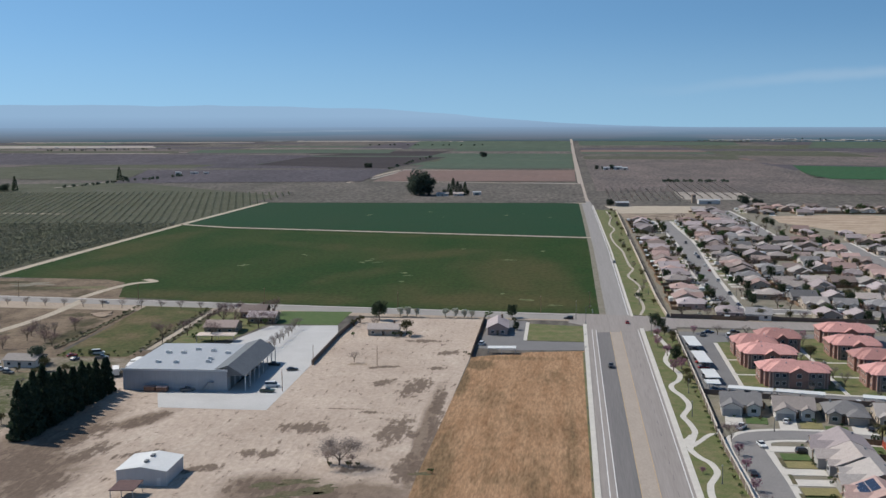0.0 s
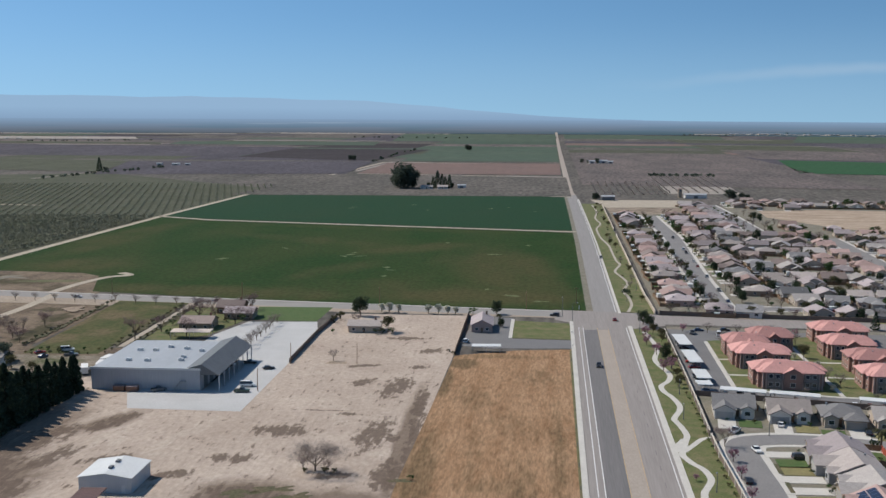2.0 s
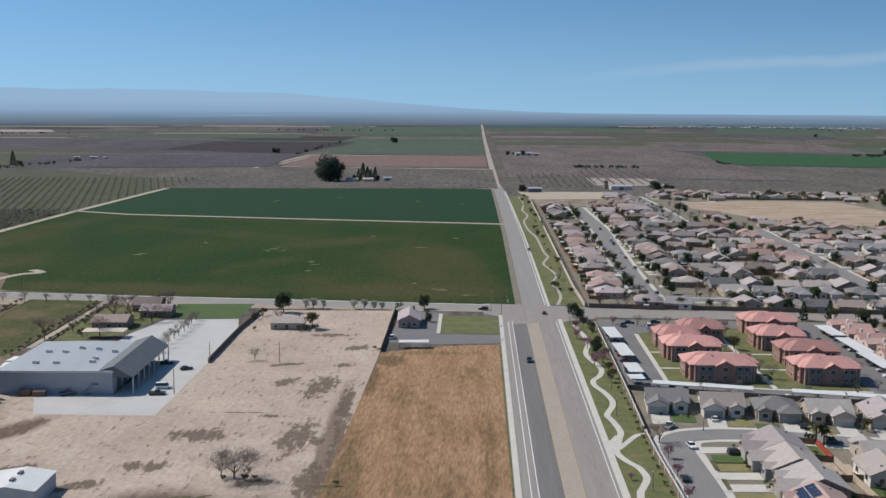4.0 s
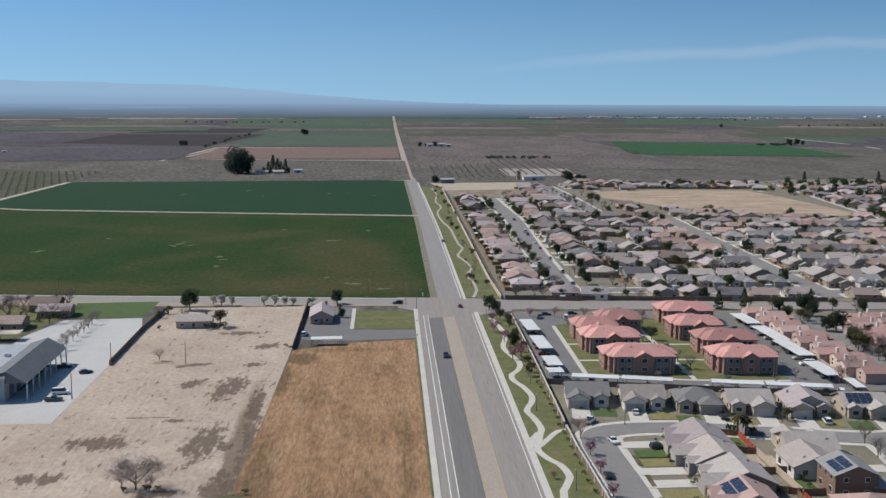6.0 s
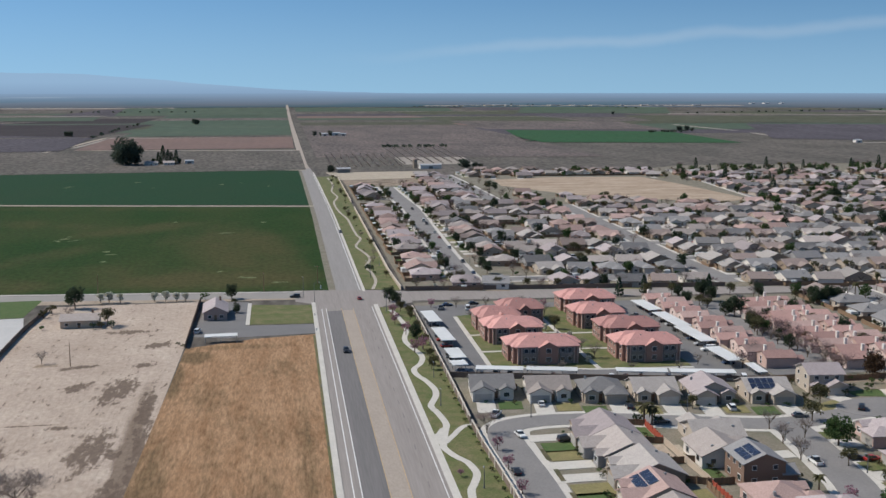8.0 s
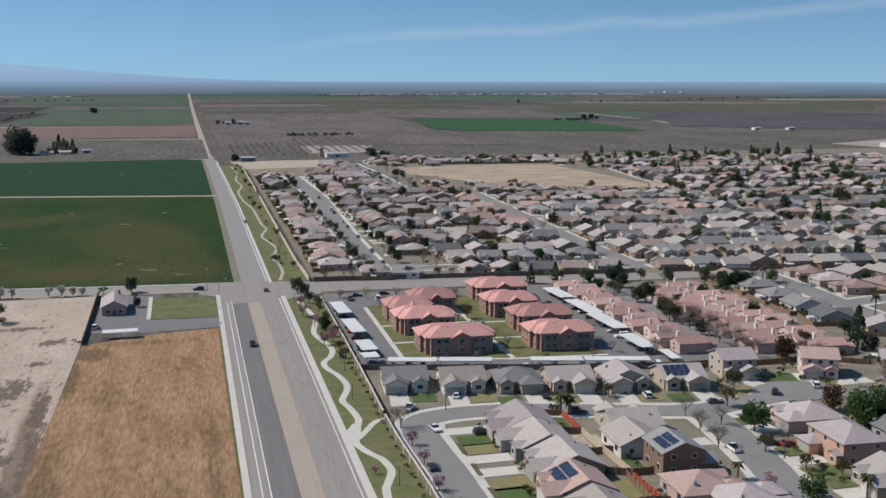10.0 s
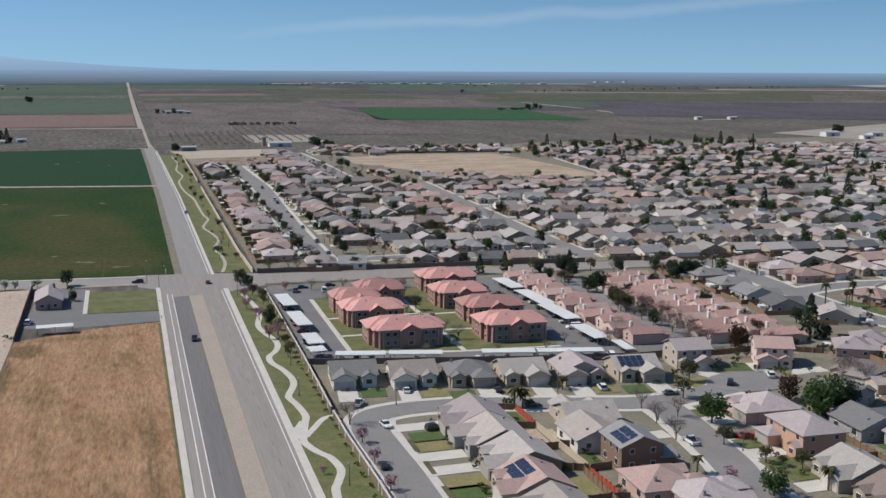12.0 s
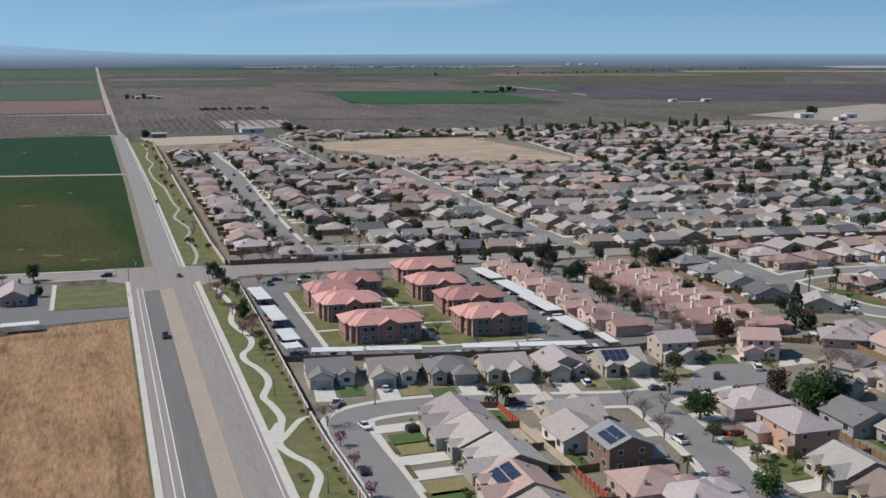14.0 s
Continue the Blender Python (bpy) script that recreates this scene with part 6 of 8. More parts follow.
def simple_house(x0, x1, y0, y1, h, roof, wall, along, label, rise=1.7, name="house"):
    root = new(name)
    wb, rf = bmesh.new(), bmesh.new()
    box(wb, x0, y0, 0, x1, y1, h)
    gable(rf, wb, x0, x1, y0, y1, h, rise, along, 0.6)
    for b in (wb, rf):
        bmesh.ops.remove_doubles(b, verts=b.verts, dist=0.002)
    part("wall", wb, M_WALL[wall], root)
    part("roof", rf, M_ROOF[roof], root)
    n = max(2, int((x1 - x0) / 4))
    for i in range(n):
        window(root, x0 + (i + 0.5) * (x1 - x0) / n, y0, 0.9, 1.5, 1.2)
    bm = bmesh.new()
    box(bm, x0 + (x1 - x0) * 0.5 - 0.5, y0 - 0.08, 0.05, x0 + (x1 - x0) * 0.5 + 0.5, y0 - 0.01, 2.1)
    part("front_door", bm, M_WOOD, root)
    for y in (y0 + (y1 - y0) * 0.3, y0 + (y1 - y0) * 0.7):
        window(root, x1, y, 0.9, 1.2, 1.2, "x", 1)
        window(root, x0, y, 0.9, 1.2, 1.2, "x", -1)
    bm = bmesh.new()
    box(bm, x1 - 3, y1 - 2.5, h, x1 - 2.2, y1 - 1.7, h + rise + 0.9)
    part("chimney", bm, M_WALL["brown"], root)
    PLACED.append(((x0 + x1) / 2, (y0 + y1) / 2, 9))
    stand(root, (x0 + x1) / 2, (y0 + y1) / 2)
    return tagged(root, label, "house")


simple_house(-112, -98.5, -50, -40, 2.9, "taupe", "cream", "x", "low cream farmhouse with taupe roof on the dirt lot", 1.5)
simple_house(-59.8, -51.0, -46, -28, 3.2, "mauve", "pinkish", "y", "pinkish stucco house with mauve roof beside a paved drive", 2.2)
simple_house(-186, -172, -50, -38, 3.0, "brown", "tan", "x", "tan house with brown roof among bare trees", 2.0)
simple_house(-180, -168, -14, -3, 3.2, "brown", "brown", "x", "brown house with reddish roof beside a lawn", 2.4)
simple_house(-173, -160, -26, -16, 3.0, "mauve", "tan", "x", "tan house with mauve roof among bare trees", 1.9)
simple_house(-245, -232, -118, -108, 2.9, "grey", "white", "x", "low white house with grey roof", 1.5)
simple_house(-268, -252, -150, -140, 2.9, "dark", "grey", "x", "low grey house with dark roof", 1.5)


def shelter(x0, x1, y0, y1, h, material, label, name="shelter"):
    root = new(name)
    bm = bmesh.new()
    solid(bm, [(x0, y0, h), (x1, y0, h + 0.1), (x1, y1, h + 0.35), (x0, y1, h + 0.25)], 0.18)
    part("roof", bm, material, root)
    for x in (x0 + 0.3, (x0 + x1) / 2, x1 - 0.3):
        for y in (y0 + 0.3, y1 - 0.3):
            bm = bmesh.new()
            box(bm, x - 0.08, y - 0.08, 0, x + 0.08, y + 0.08, h)
            part("post", bm, M_STEEL, root)
    stand(root, (x0 + x1) / 2, (y0 + y1) / 2)
    return tagged(root, label, "shelter")


shelter(-184, -167, -68, -62, 2.9, mat("pale_sheet_roof", (0.62, 0.52, 0.45), (0.55, 0.46, 0.40), 4, 0.4, 0.8, 0), "pale flat-roofed open shelter beside a yard")
shelter(-57, -45.5, -83, -79.5, 2.4, M_METALW, "long low flat-roofed shelter at the end of a drive")
shelter(-143.6, -137, -259, -251.5, 2.8, mat("maroon_roof_paint", (0.13, 0.075, 0.07), (0.10, 0.06, 0.056), 2, 0.4, 0.8, 0.2), "small shelter with a dark maroon roof beside the shed")


def make_bin(x, y, turn):
    root = new("dumpster")
    bm = bmesh.new()
    box(bm, -2.0, -1.2, 0.15, 2.0, 1.2, 1.7)
    for k in range(5):
        box(bm, -1.9 + k * 0.9, -1.28, 0.2, -1.7 + k * 0.9, 1.28, 1.65)
    part("body", bm, M_RUST, root)
    bm = bmesh.new()
    solid(bm, [(-2.05, -1.25, 1.85), (2.05, -1.25, 1.85), (2.05, 1.25, 2.0), (-2.05, 1.25, 2.0)], 0.12)
    part("lid", bm, M_ROOF["pink"], root)
    root.matrix_basis = at(x, y, 0.05, 0, 0, turn)
    return tagged(root, "brown metal bin enclosure beside a metal building", "dumpster", "bins")


make_bin(-173.6, -149.6, 0)
make_bin(-168.9, -150.0, 3)


def make_trailer(x, y, turn):
    root = new("travel_trailer")
    bm = bmesh.new()
    box(bm, -1.25, -3.6, 0.6, 1.25, 3.6, 3.0)
    box(bm, -1.15, -3.9, 1.3, 1.15, -3.55, 2.8)
    part("body", bm, M_TRIM, root)
    for yy in (-0.6, 0.5):
        for xx in (-1.1, 1.1):
            bm = bmesh.new()
            bmesh.ops.create_cone(bm, cap_ends=True, segments=12, radius1=0.36, radius2=0.36, depth=0.25, matrix=Matrix.Translation((xx, yy, 0.38)) @ Euler((0, math.pi / 2, 0)).to_matrix().to_4x4())
            part("wheel", bm, M_METALD, root)
    bm = bmesh.new()
    box(bm, 1.25, -2.2, 1.5, 1.29, -0.8, 2.3)
    part("window", bm, M_GLASS, root)
    root.matrix_basis = at(x, y, 0.05, 0, 0, turn)
    return tagged(root, "white travel trailer parked beside the metal building", "trailer", "trailers")


make_trailer(-192, -121, 8)
make_trailer(-195.5, -127, 20)
make_trailer(-193, -112, -5)


# ---- poles and lamps ----
def tube(bm, a, b, r0, r1, seg=6):
    a, b = Vector(a), Vector(b)
    d = (b - a).normalized()
    u = d.orthogonal().normalized()
    v = d.cross(u)
    lo, hi = [], []
    for i in range(seg):
        t = 2 * math.pi * i / seg
        o = u * math.cos(t) + v * math.sin(t)
        lo.append(bm.verts.new(a + o * r0))
        hi.append(bm.verts.new(b + o * r1))
    for i in range(seg):
        bm.faces.new((lo[i], lo[(i + 1) % seg], hi[(i + 1) % seg], hi[i]))
    bm.faces.new(lo[::-1])
    bm.faces.new(hi)


def make_lamp(h=8.5, arm=2.0, label="grey steel street lamp on a curved arm"):
    root = new("street_lamp")
    bm = bmesh.new()
    tube(bm, (0, 0, 0), (0, 0, h), 0.13, 0.08, 8)
    tube(bm, (0, 0, 0), (0, 0, 0.7), 0.2, 0.16, 8)
    part("pole", bm, M_METALD, root)
    bm = bmesh.new()
    tube(bm, (0, 0, h - 0.1), (arm * 0.6, 0, h + 0.35), 0.06, 0.05)
    tube(bm, (arm * 0.6, 0, h + 0.35), (arm, 0, h + 0.4), 0.05, 0.05)
    part("arm", bm, M_METALD, root)
    bm = bmesh.new()
    box(bm, arm - 0.1, -0.16, h + 0.28, arm + 0.65, 0.16, h + 0.48)
    part("lamp_head", bm, M_STEEL, root)
    return tagged(root, label, "street lamp", "street lamps")


LAMP = make_lamp()
LAMP_S = make_lamp(4.6, 0.5, "dark short path lamp on a post")
for x, y, t in ((-16.2, -19, 0), (11.6, -42, 180), (11.2, 30, 180), (-20.5, -8, 90)):
    copy_thing(LAMP, at(x, y, 0, 0, 0, t))
for x, y in ((14.9, -169.5), (15.6, -234), (17.0, -140), (18.5, -262), (18, -105), (18, 60), (19, 140), (19.5, 230)):
    copy_thing(LAMP_S, at(x, y, 0.1, 0, 0, 90))
for x, y, t in ((98.5, -215, 0), (107.5, -240, 180), (38, -184.6, -90), (83, -186, -90), (63, 60, 180), (52, 130, 0), (64, 200, 180), (175, 40, 180), (121, -70, 180), (121, -110, 180)):
    copy_thing(LAMP_S, at(x, y, 0, 0, 0, t))


def make_pole(h, cross=True):
    root = new("utility_pole")
    bm = bmesh.new()
    tube(bm, (0, 0, 0), (0, 0, h), 0.17, 0.11, 8)
    part("pole", bm, M_WOOD, root)
    if cross:
        bm = bmesh.new()
        box(bm, -1.1, -0.07, h - 0.7, 1.1, 0.07, h - 0.55)
        part("crossarm", bm, M_WOOD, root)
        for x in (-0.95, 0, 0.95):
            bm = bmesh.new()
            tube(bm, (x, 0, h - 0.55), (x, 0, h - 0.3), 0.05, 0.04)
            part("insulator", bm, M_STEEL, root)
    return tagged(root, "weathered brown wooden utility pole", "utility pole", "utility poles")


POLE, POLE_S = make_pole(9.2), make_pole(8.4, False)
for x, y, t in ((-37.2, 6.5, 0), (-108, 14.5, 0), (-178, 23, 0), (-248, 31.5, 0), (-318, 40, 0), (-13.5, 20, 90)):
    copy_thing(POLE, at(x, y, 0, 0, 0, t + 83))
for x, y in ((-98.5, -106), (-125.9, -147), (-123.6, -107)):
    copy_thing(POLE_S, at(x, y, 0, 0, 0, 20))

# white pipe stands, boxes and hydrants by the field
for x, y, h in ((-12.5, 8.5, 1.6), (-16.9, -45, 1.0), (-17.2, -71, 1.2)):
    root = new("standpipe")
    bm = bmesh.new()
    tube(bm, (0, 0, 0), (0, 0, h), 0.22, 0.22, 10)
    tube(bm, (0, 0, h), (0, 0, h + 0.12), 0.28, 0.2, 10)
    part("pipe", bm, M_TRIM, root)
    root.location = (*site(x, y), 0.1)
    tagged(root, "white concrete irrigation standpipe beside the field", "standpipe", "standpipes")
for y in (-98, -120, -150, -168, -186, -204, -222, -240):
    root = new("marker_post")
    bm = bmesh.new()
    tube(bm, (0, 0, 0), (0, 0, 1.1), 0.12, 0.1, 6)
    part("post", bm, M_METALD, root)
    root.location = (EDGES["walk_out"] - 0.4, y * 1.06, 0.08)
    tagged(root, "short dark marker post at the pavement edge", "post", "marker posts")

# ---- solar panels on single roofs, driveways, front lawns ----
def plate(name, x0, y0, x1, y1, z, material, label, category, turn=0.0):
    cx, cy = (x0 + x1) / 2, (y0 + y1) / 2
    c, s = math.cos(radians(turn)), math.sin(radians(turn))
    pts = [(cx + (x - cx) * c - (y - cy) * s, cy + (x - cx) * s + (y - cy) * c) for x, y in ((x0, y0), (x1, y0), (x1, y1), (x0, y1))]
    return slab(name, pts, z, material, z + 0.2, label, category)


for i, (x, y, k, _) in enumerate(ROW_A):
    g = SPECS[[1, 9, 7, 0, 3, 6][i]][3]
    gx = x + 3.0 * g - 0.7
    plate("driveway", gx - 2.7, y - 17.5, gx + 2.7, y - 6.7, 0.165, M_CONC, "pale concrete driveway", "driveway", -7)
    lm = (M_LAWN, M_DRYLAWN, M_LAWN, M_DRYLAWN, M_DRYLAWN, M_LAWN)[i]
    lx = x - 4.2 * g - 0.8
    plate("lawn", lx - 3.4, y - 15.5, lx + 3.4, y - 8.2, 0.15, lm, ("bright green" if lm is M_LAWN else "dry tan") + " front lawn", "lawn", -7)
for i, (x, y) in enumerate(((51.9, -205.2), (51.8, -219.8), (53.2, -234.4), (50.8, -248.5), (50.8, -264), (50.8, -281))):
    g = SPECS[(3, 10, 9, 11, 9, 3)[i]][3]
    gy = y - 3.0 * g
    plate("driveway", 33.2, gy - 2.6, x - 6.8, gy + 2.6, 0.165, M_CONC, "pale concrete driveway", "driveway")
    lm = (M_LAWN, M_DRYLAWN, M_DRYLAWN, M_LAWN, M_DRYLAWN, M_LAWN)[i]
    plate("lawn", 35.5, y + 4.2 * g - 3.8, x - 7.2, y + 4.2 * g + 3.2, 0.15, lm, ("bright green" if lm is M_LAWN else "dry tan") + " front lawn", "lawn")
plate("lawn", 60.4, -209, 66.3, -197.2, 0.1, M_LAWN, "green backyard lawn inside a fence", "lawn")
plate("lawn", 68.6, -239, 73.3, -229.5, 0.1, M_LAWN, "green backyard lawn inside a fence", "lawn")
plate("lawn", 59.5, -256.5, 66, -243, 0.1, M_DRYLAWN, "dry backyard lawn inside a fence", "lawn")
plate("patio", 60.3, -225.6, 66.5, -212, 0.09, M_DIRT, "bare sandy backyard", "yard")
for y in (-224.6, -256, -265.5):
    plate("driveway", 86.5, y - 2.6, 96, y + 2.6, 0.165, M_CONC, "pale concrete driveway", "driveway")
for y in (-218.6, -241.5, -262, -278):
    plate("driveway", 107.5, y - 3.6, 116.8, y + 1.8, 0.165, M_CONC, "pale concrete driveway", "driveway")
    plate("lawn", 108.5, y + 2.6, 116.5, y + 8.5, 0.15, M_GRASS, "patchy green front lawn", "lawn")
slab("lawn", [(119.2, -188.4), (127, -184.5), (133.5, -184.6), (127, -190), (120.8, -195)], 0.12, M_DRYLAWN, 0.3, "dry tan lawn beside the street", "lawn")
slab("lawn", [(134, -176), (146, -180), (140, -181.5)], 0.12, M_LAWN, 0.3, "green front lawn", "lawn")
slab("lawn", [(222, -116), (236, -112), (244, -126), (232, -146), (223, -140)], 0.1, M_LAWN, 0.3, "green lawn inside a street bend", "lawn")

# ---- trees ----
def leaf_mat(name, a, b, rnd=0.18):
    return thin(mat(name, a, b, 2.5, 0.5, 0.9, 0, rnd=rnd, grain=0.35, spec=0.15))


def thin(m, share=0.4):
    """Lets light through, as leaves and twigs do."""
    n, l = m.node_tree.nodes, m.node_tree.links
    p, o = n["Principled BSDF"], n["Material Output"]
    tr, mx = n.new("ShaderNodeBsdfTranslucent"), n.new("ShaderNodeMixShader")
    l.new(p.inputs["Base Color"].links[0].from_socket, tr.inputs["Color"])
    mx.inputs[0].default_value = share
    l.new(p.outputs[0], mx.inputs[1])
    l.new(tr.outputs[0], mx.inputs[2])
    l.new(mx.outputs[0], o.inputs["Surface"])
    return m


M_LEAF = leaf_mat("leaves_green", (0.085, 0.135, 0.048), (0.055, 0.092, 0.034))
M_LEAFD = leaf_mat("leaves_dark", (0.066, 0.088, 0.050), (0.048, 0.066, 0.040))
M_LEAFO = leaf_mat("leaves_olive", (0.12, 0.112, 0.055), (0.085, 0.08, 0.042))
M_LEAFR = leaf_mat("leaves_bronze", (0.10, 0.06, 0.035), (0.07, 0.045, 0.03))
M_LEAFC = leaf_mat("cypress_sprays", (0.060, 0.088, 0.056), (0.044, 0.066, 0.043))
M_BLOOM = leaf_mat("pink_blossom", (0.36, 0.19, 0.24), (0.26, 0.14, 0.17))
M_WBLOOM = leaf_mat("white_blossom", (0.68, 0.66, 0.58), (0.52, 0.52, 0.42))
M_TWIG = leaf_mat("bare_twigs", (0.24, 0.20, 0.185), (0.18, 0.15, 0.138))
M_TWIGP = leaf_mat("bare_twigs_mauve", (0.20, 0.135, 0.14), (0.15, 0.105, 0.11))
M_BARK = mat("bark", (0.16, 0.12, 0.09), (0.11, 0.085, 0.065), 1.0, 0.2, 1.0, 0.4)
M_OGREEN = thin(mat("dormant_orchard_twigs", (0.175, 0.185, 0.132), (0.215, 0.215, 0.168), 45, 2.0, 1.0, 0, grain=0.2, spec=0.1), 0.5)
M_OBROWN = thin(mat("bare_orchard_twigs", (0.31, 0.268, 0.242), (0.26, 0.228, 0.205), 70, 2.5, 1.0, 0, grain=0.2, spec=0.1), 0.5)


def card(bm, c, r, size, rg):
    """One small leaf clump: a bent four-cornered scrap at c + r."""
    n = Vector((rg.gauss(0, 1), rg.gauss(0, 1), rg.gauss(0.4, 1))).normalized()
    u = n.orthogonal().normalized()
    v = n.cross(u)
    a = rg.uniform(0, 6.28)
    u, v = u * math.cos(a) + v * math.sin(a), v * math.cos(a) - u * math.sin(a)
    s = size * rg.uniform(0.6, 1.3)
    p = Vector(c) + Vector(r)
    q = [bm.verts.new(p + u * s * 0.5), bm.verts.new(p + v * s * 0.42 + n * s * 0.12), bm.verts.new(p - u * s * 0.5), bm.verts.new(p - v * s * 0.42 + n * s * 0.1)]
    bm.faces.new(q)


def limbs(bm, h, spread, n, rg, start=0.35):
    """A tapered trunk that forks into limbs; gives back their tips."""
    tips = []
    tube(bm, (0, 0, 0), (0.03 * h * rg.uniform(-1, 1), 0.03 * h * rg.uniform(-1, 1), h * 0.55), 0.028 * h + 0.04, 0.014 * h + 0.02, 7)
    for i in range(n):
        a = 2 * math.pi * i / n + rg.uniform(-0.4, 0.4)
        z0 = h * rg.uniform(start, 0.55)
        tip = Vector((math.cos(a) * spread * rg.uniform(0.5, 1.0), math.sin(a) * spread * rg.uniform(0.5, 1.0), h * rg.uniform(0.62, 0.92)))
        tube(bm, (0, 0, z0), tip, 0.012 * h + 0.015, 0.02, 5)
        tips.append(tip)
    return tips


def make_tree(name, h, rad, leaf, label, n=460, size=0.55, seed=1, low=0.3, blobs=15, squash=0.8, category="tree"):
    rg = random.Random(seed)
    root = new(name)
    tb, cb = bmesh.new(), bmesh.new()
    tips = limbs(tb, h, rad * 0.75, 7, rg)
    part("trunk", tb, M_BARK, root)
    cs = list(tips)
    mid = h * (1 + low) / 2
    while len(cs) < blobs:
        p = Vector((rg.uniform(-1, 1), rg.uniform(-1, 1), rg.uniform(-1, 1)))
        if p.length < 1:
            cs.append(Vector((p.x * rad * 0.78, p.y * rad * 0.78, mid + p.z * h * (1 - low) * 0.42)))
    for i in range(n):
        c = cs[rg.randrange(len(cs))]
        d = Vector((rg.gauss(0, 1), rg.gauss(0, 1), rg.gauss(0, 1))).normalized() * rad * 0.36 * rg.random() ** 0.35
        d.z *= squash
        card(cb, c, d, size, rg)
    tagged(part("crown", cb, leaf, root), kind="stuff")
    return tagged(root, label, category)


def make_cypress(h, rad, seed, label="tall dark green cypress in a row", leaf=None, n=520):
    rg = random.Random(seed)
    root = new("cypress")
    tb, cb = bmesh.new(), bmesh.new()
    tube(tb, (0, 0, 0), (0, 0, h * 0.8), 0.2, 0.05, 6)
    part("trunk", tb, M_BARK, root)
    for i in range(n):
        t = rg.random() ** 1.25
        r = rad * (1 - t) ** 0.62 * min(1, 0.8 + t * 4) * (0.72 + 0.28 * rg.random()) * (1 + 0.18 * math.sin(t * 31 + seed))
        a = rg.uniform(0, 6.28)
        card(cb, (math.cos(a) * r, math.sin(a) * r, 0.25 + t * (h - 0.25)), (0, 0, 0), 0.85, rg)
    tagged(part("crown", cb, leaf or M_LEAFC, root), kind="stuff")
    return tagged(root, label, "tree")


def make_bare(name, h, rad, label, seed, mt=None, twigs=420):
    """A leafless tree: trunk, limbs, branches and a haze of fine twigs."""
    rg = random.Random(seed)
    root = new(name)
    tb, cb = bmesh.new(), bmesh.new()
    tips = limbs(tb, h * 0.9, rad * 0.6, 8, rg, 0.12)
    ends = []
    for t in tips:
        for k in range(4):
            e = t + Vector((rg.gauss(0, 1), rg.gauss(0, 1), rg.uniform(0.0, 1.1))) * rad * 0.33
            e.z = min(e.z, h * 0.98)
            tube(tb, t * rg.uniform(0.75, 1.0), e, 0.035, 0.015, 4)
            ends.append(e)
    part("trunk", tb, M_BARK, root)
    for i in range(twigs):
        e = ends[rg.randrange(len(ends))]
        a = e + Vector((rg.gauss(0, 1), rg.gauss(0, 1), rg.gauss(0, 0.8))) * rad * 0.16
        d = Vector((rg.gauss(0, 1), rg.gauss(0, 1), rg.uniform(-0.1, 1.3))).normalized() * rg.uniform(0.5, 1.1) * (0.12 * h + 0.25)
        w = d.orthogonal().normalized() * 0.035
        q = [cb.verts.new(a - w), cb.verts.new(a + w), cb.verts.new(a + d)]
        cb.faces.new(q)
    tagged(part("twig_crown", cb, mt or M_TWIG, root), kind="stuff")
    return tagged(root, label, "tree")


def make_palm(h, seed, label="fan palm with ragged green fronds"):
    rg = random.Random(seed)
    root = new("palm")
    tb, cb = bmesh.new(), bmesh.new()
    tube(tb, (0, 0, 0), (0.1, 0, h), 0.28, 0.2, 8)
    part("trunk", tb, M_BARK, root)
    for i in range(26):
        a, e, L = rg.uniform(0, 6.28), rg.uniform(-0.5, 1.2), rg.uniform(1.6, 2.4)
        u = Vector((math.cos(a), math.sin(a), 0))
        s = Vector((-math.sin(a), math.cos(a), 0))
        pts, w = [], [0.08, 0.42, 0.5, 0.25, 0.03]
        for k in range(5):
            t = k / 4
            p = Vector((0.1, 0, h)) + u * L * t + Vector((0, 0, L * (math.sin(e) * t - 0.75 * t * t)))
            pts.append((cb.verts.new(p - s * w[k] - Vector((0, 0, w[k] * 0.4))), cb.verts.new(p), cb.verts.new(p + s * w[k] - Vector((0, 0, w[k] * 0.4)))))
        for p, q in zip(pts, pts[1:]):
            cb.faces.new((p[0], p[1], q[1], q[0]))
            cb.faces.new((p[1], p[2], q[2], q[1]))
    tagged(part("crown", cb, M_LEAFO, root), kind="stuff")
    return tagged(root, label, "palm")


T_GREEN = [make_tree("tree", 6.0, 2.8, M_LEAF, "rounded green leafy street tree", 1300, 0.5, s, 0.12, 44, 1.0) for s in (1, 2, 3)]
T_DARK = [make_tree("tree", 7.0, 3.0, M_LEAFD, "dense dark green evergreen tree", 1300, 0.55, s, 0.06, 44, 1.0) for s in (4, 5)]
T_OLIVE = [make_tree("tree", 5.2, 2.5, M_LEAFO, "olive-brown tree with thin foliage", 640, 0.42, s, 0.28, 24) for s in (6, 7)]
T_BRONZE = [make_tree("tree", 6.0, 3.0, M_LEAFR, "broad tree with bronze-brown leaves", 1100, 0.48, s, 0.08, 40, 1.0) for s in (8,)]
T_BUSH = [make_tree("shrub", 1.8, 1.3, m, lab, 120, 0.4, s, 0.0, 8, category="shrub") for s, m, lab in ((9, M_LEAFD, "dark green rounded garden shrub"), (10, M_LEAF, "small green leafy garden shrub"), (11, M_LEAFO, "olive-brown dry garden shrub"))]
T_PINK = [make_tree("blossom_tree", 4.2, 2.0, M_BLOOM, "small tree in pink blossom", 300, 0.4, s, 0.3) for s in (12, 13)]
T_WHITE = [make_tree("blossom_tree", 3.2, 1.3, M_WBLOOM, "small tree in white blossom", 520, 0.42, s, 0.2) for s in (14,)]
T_BARE = [make_bare("bare_tree", 5.0, 2.6, "leafless grey tree with fine twigs", s) for s in (15, 16)]
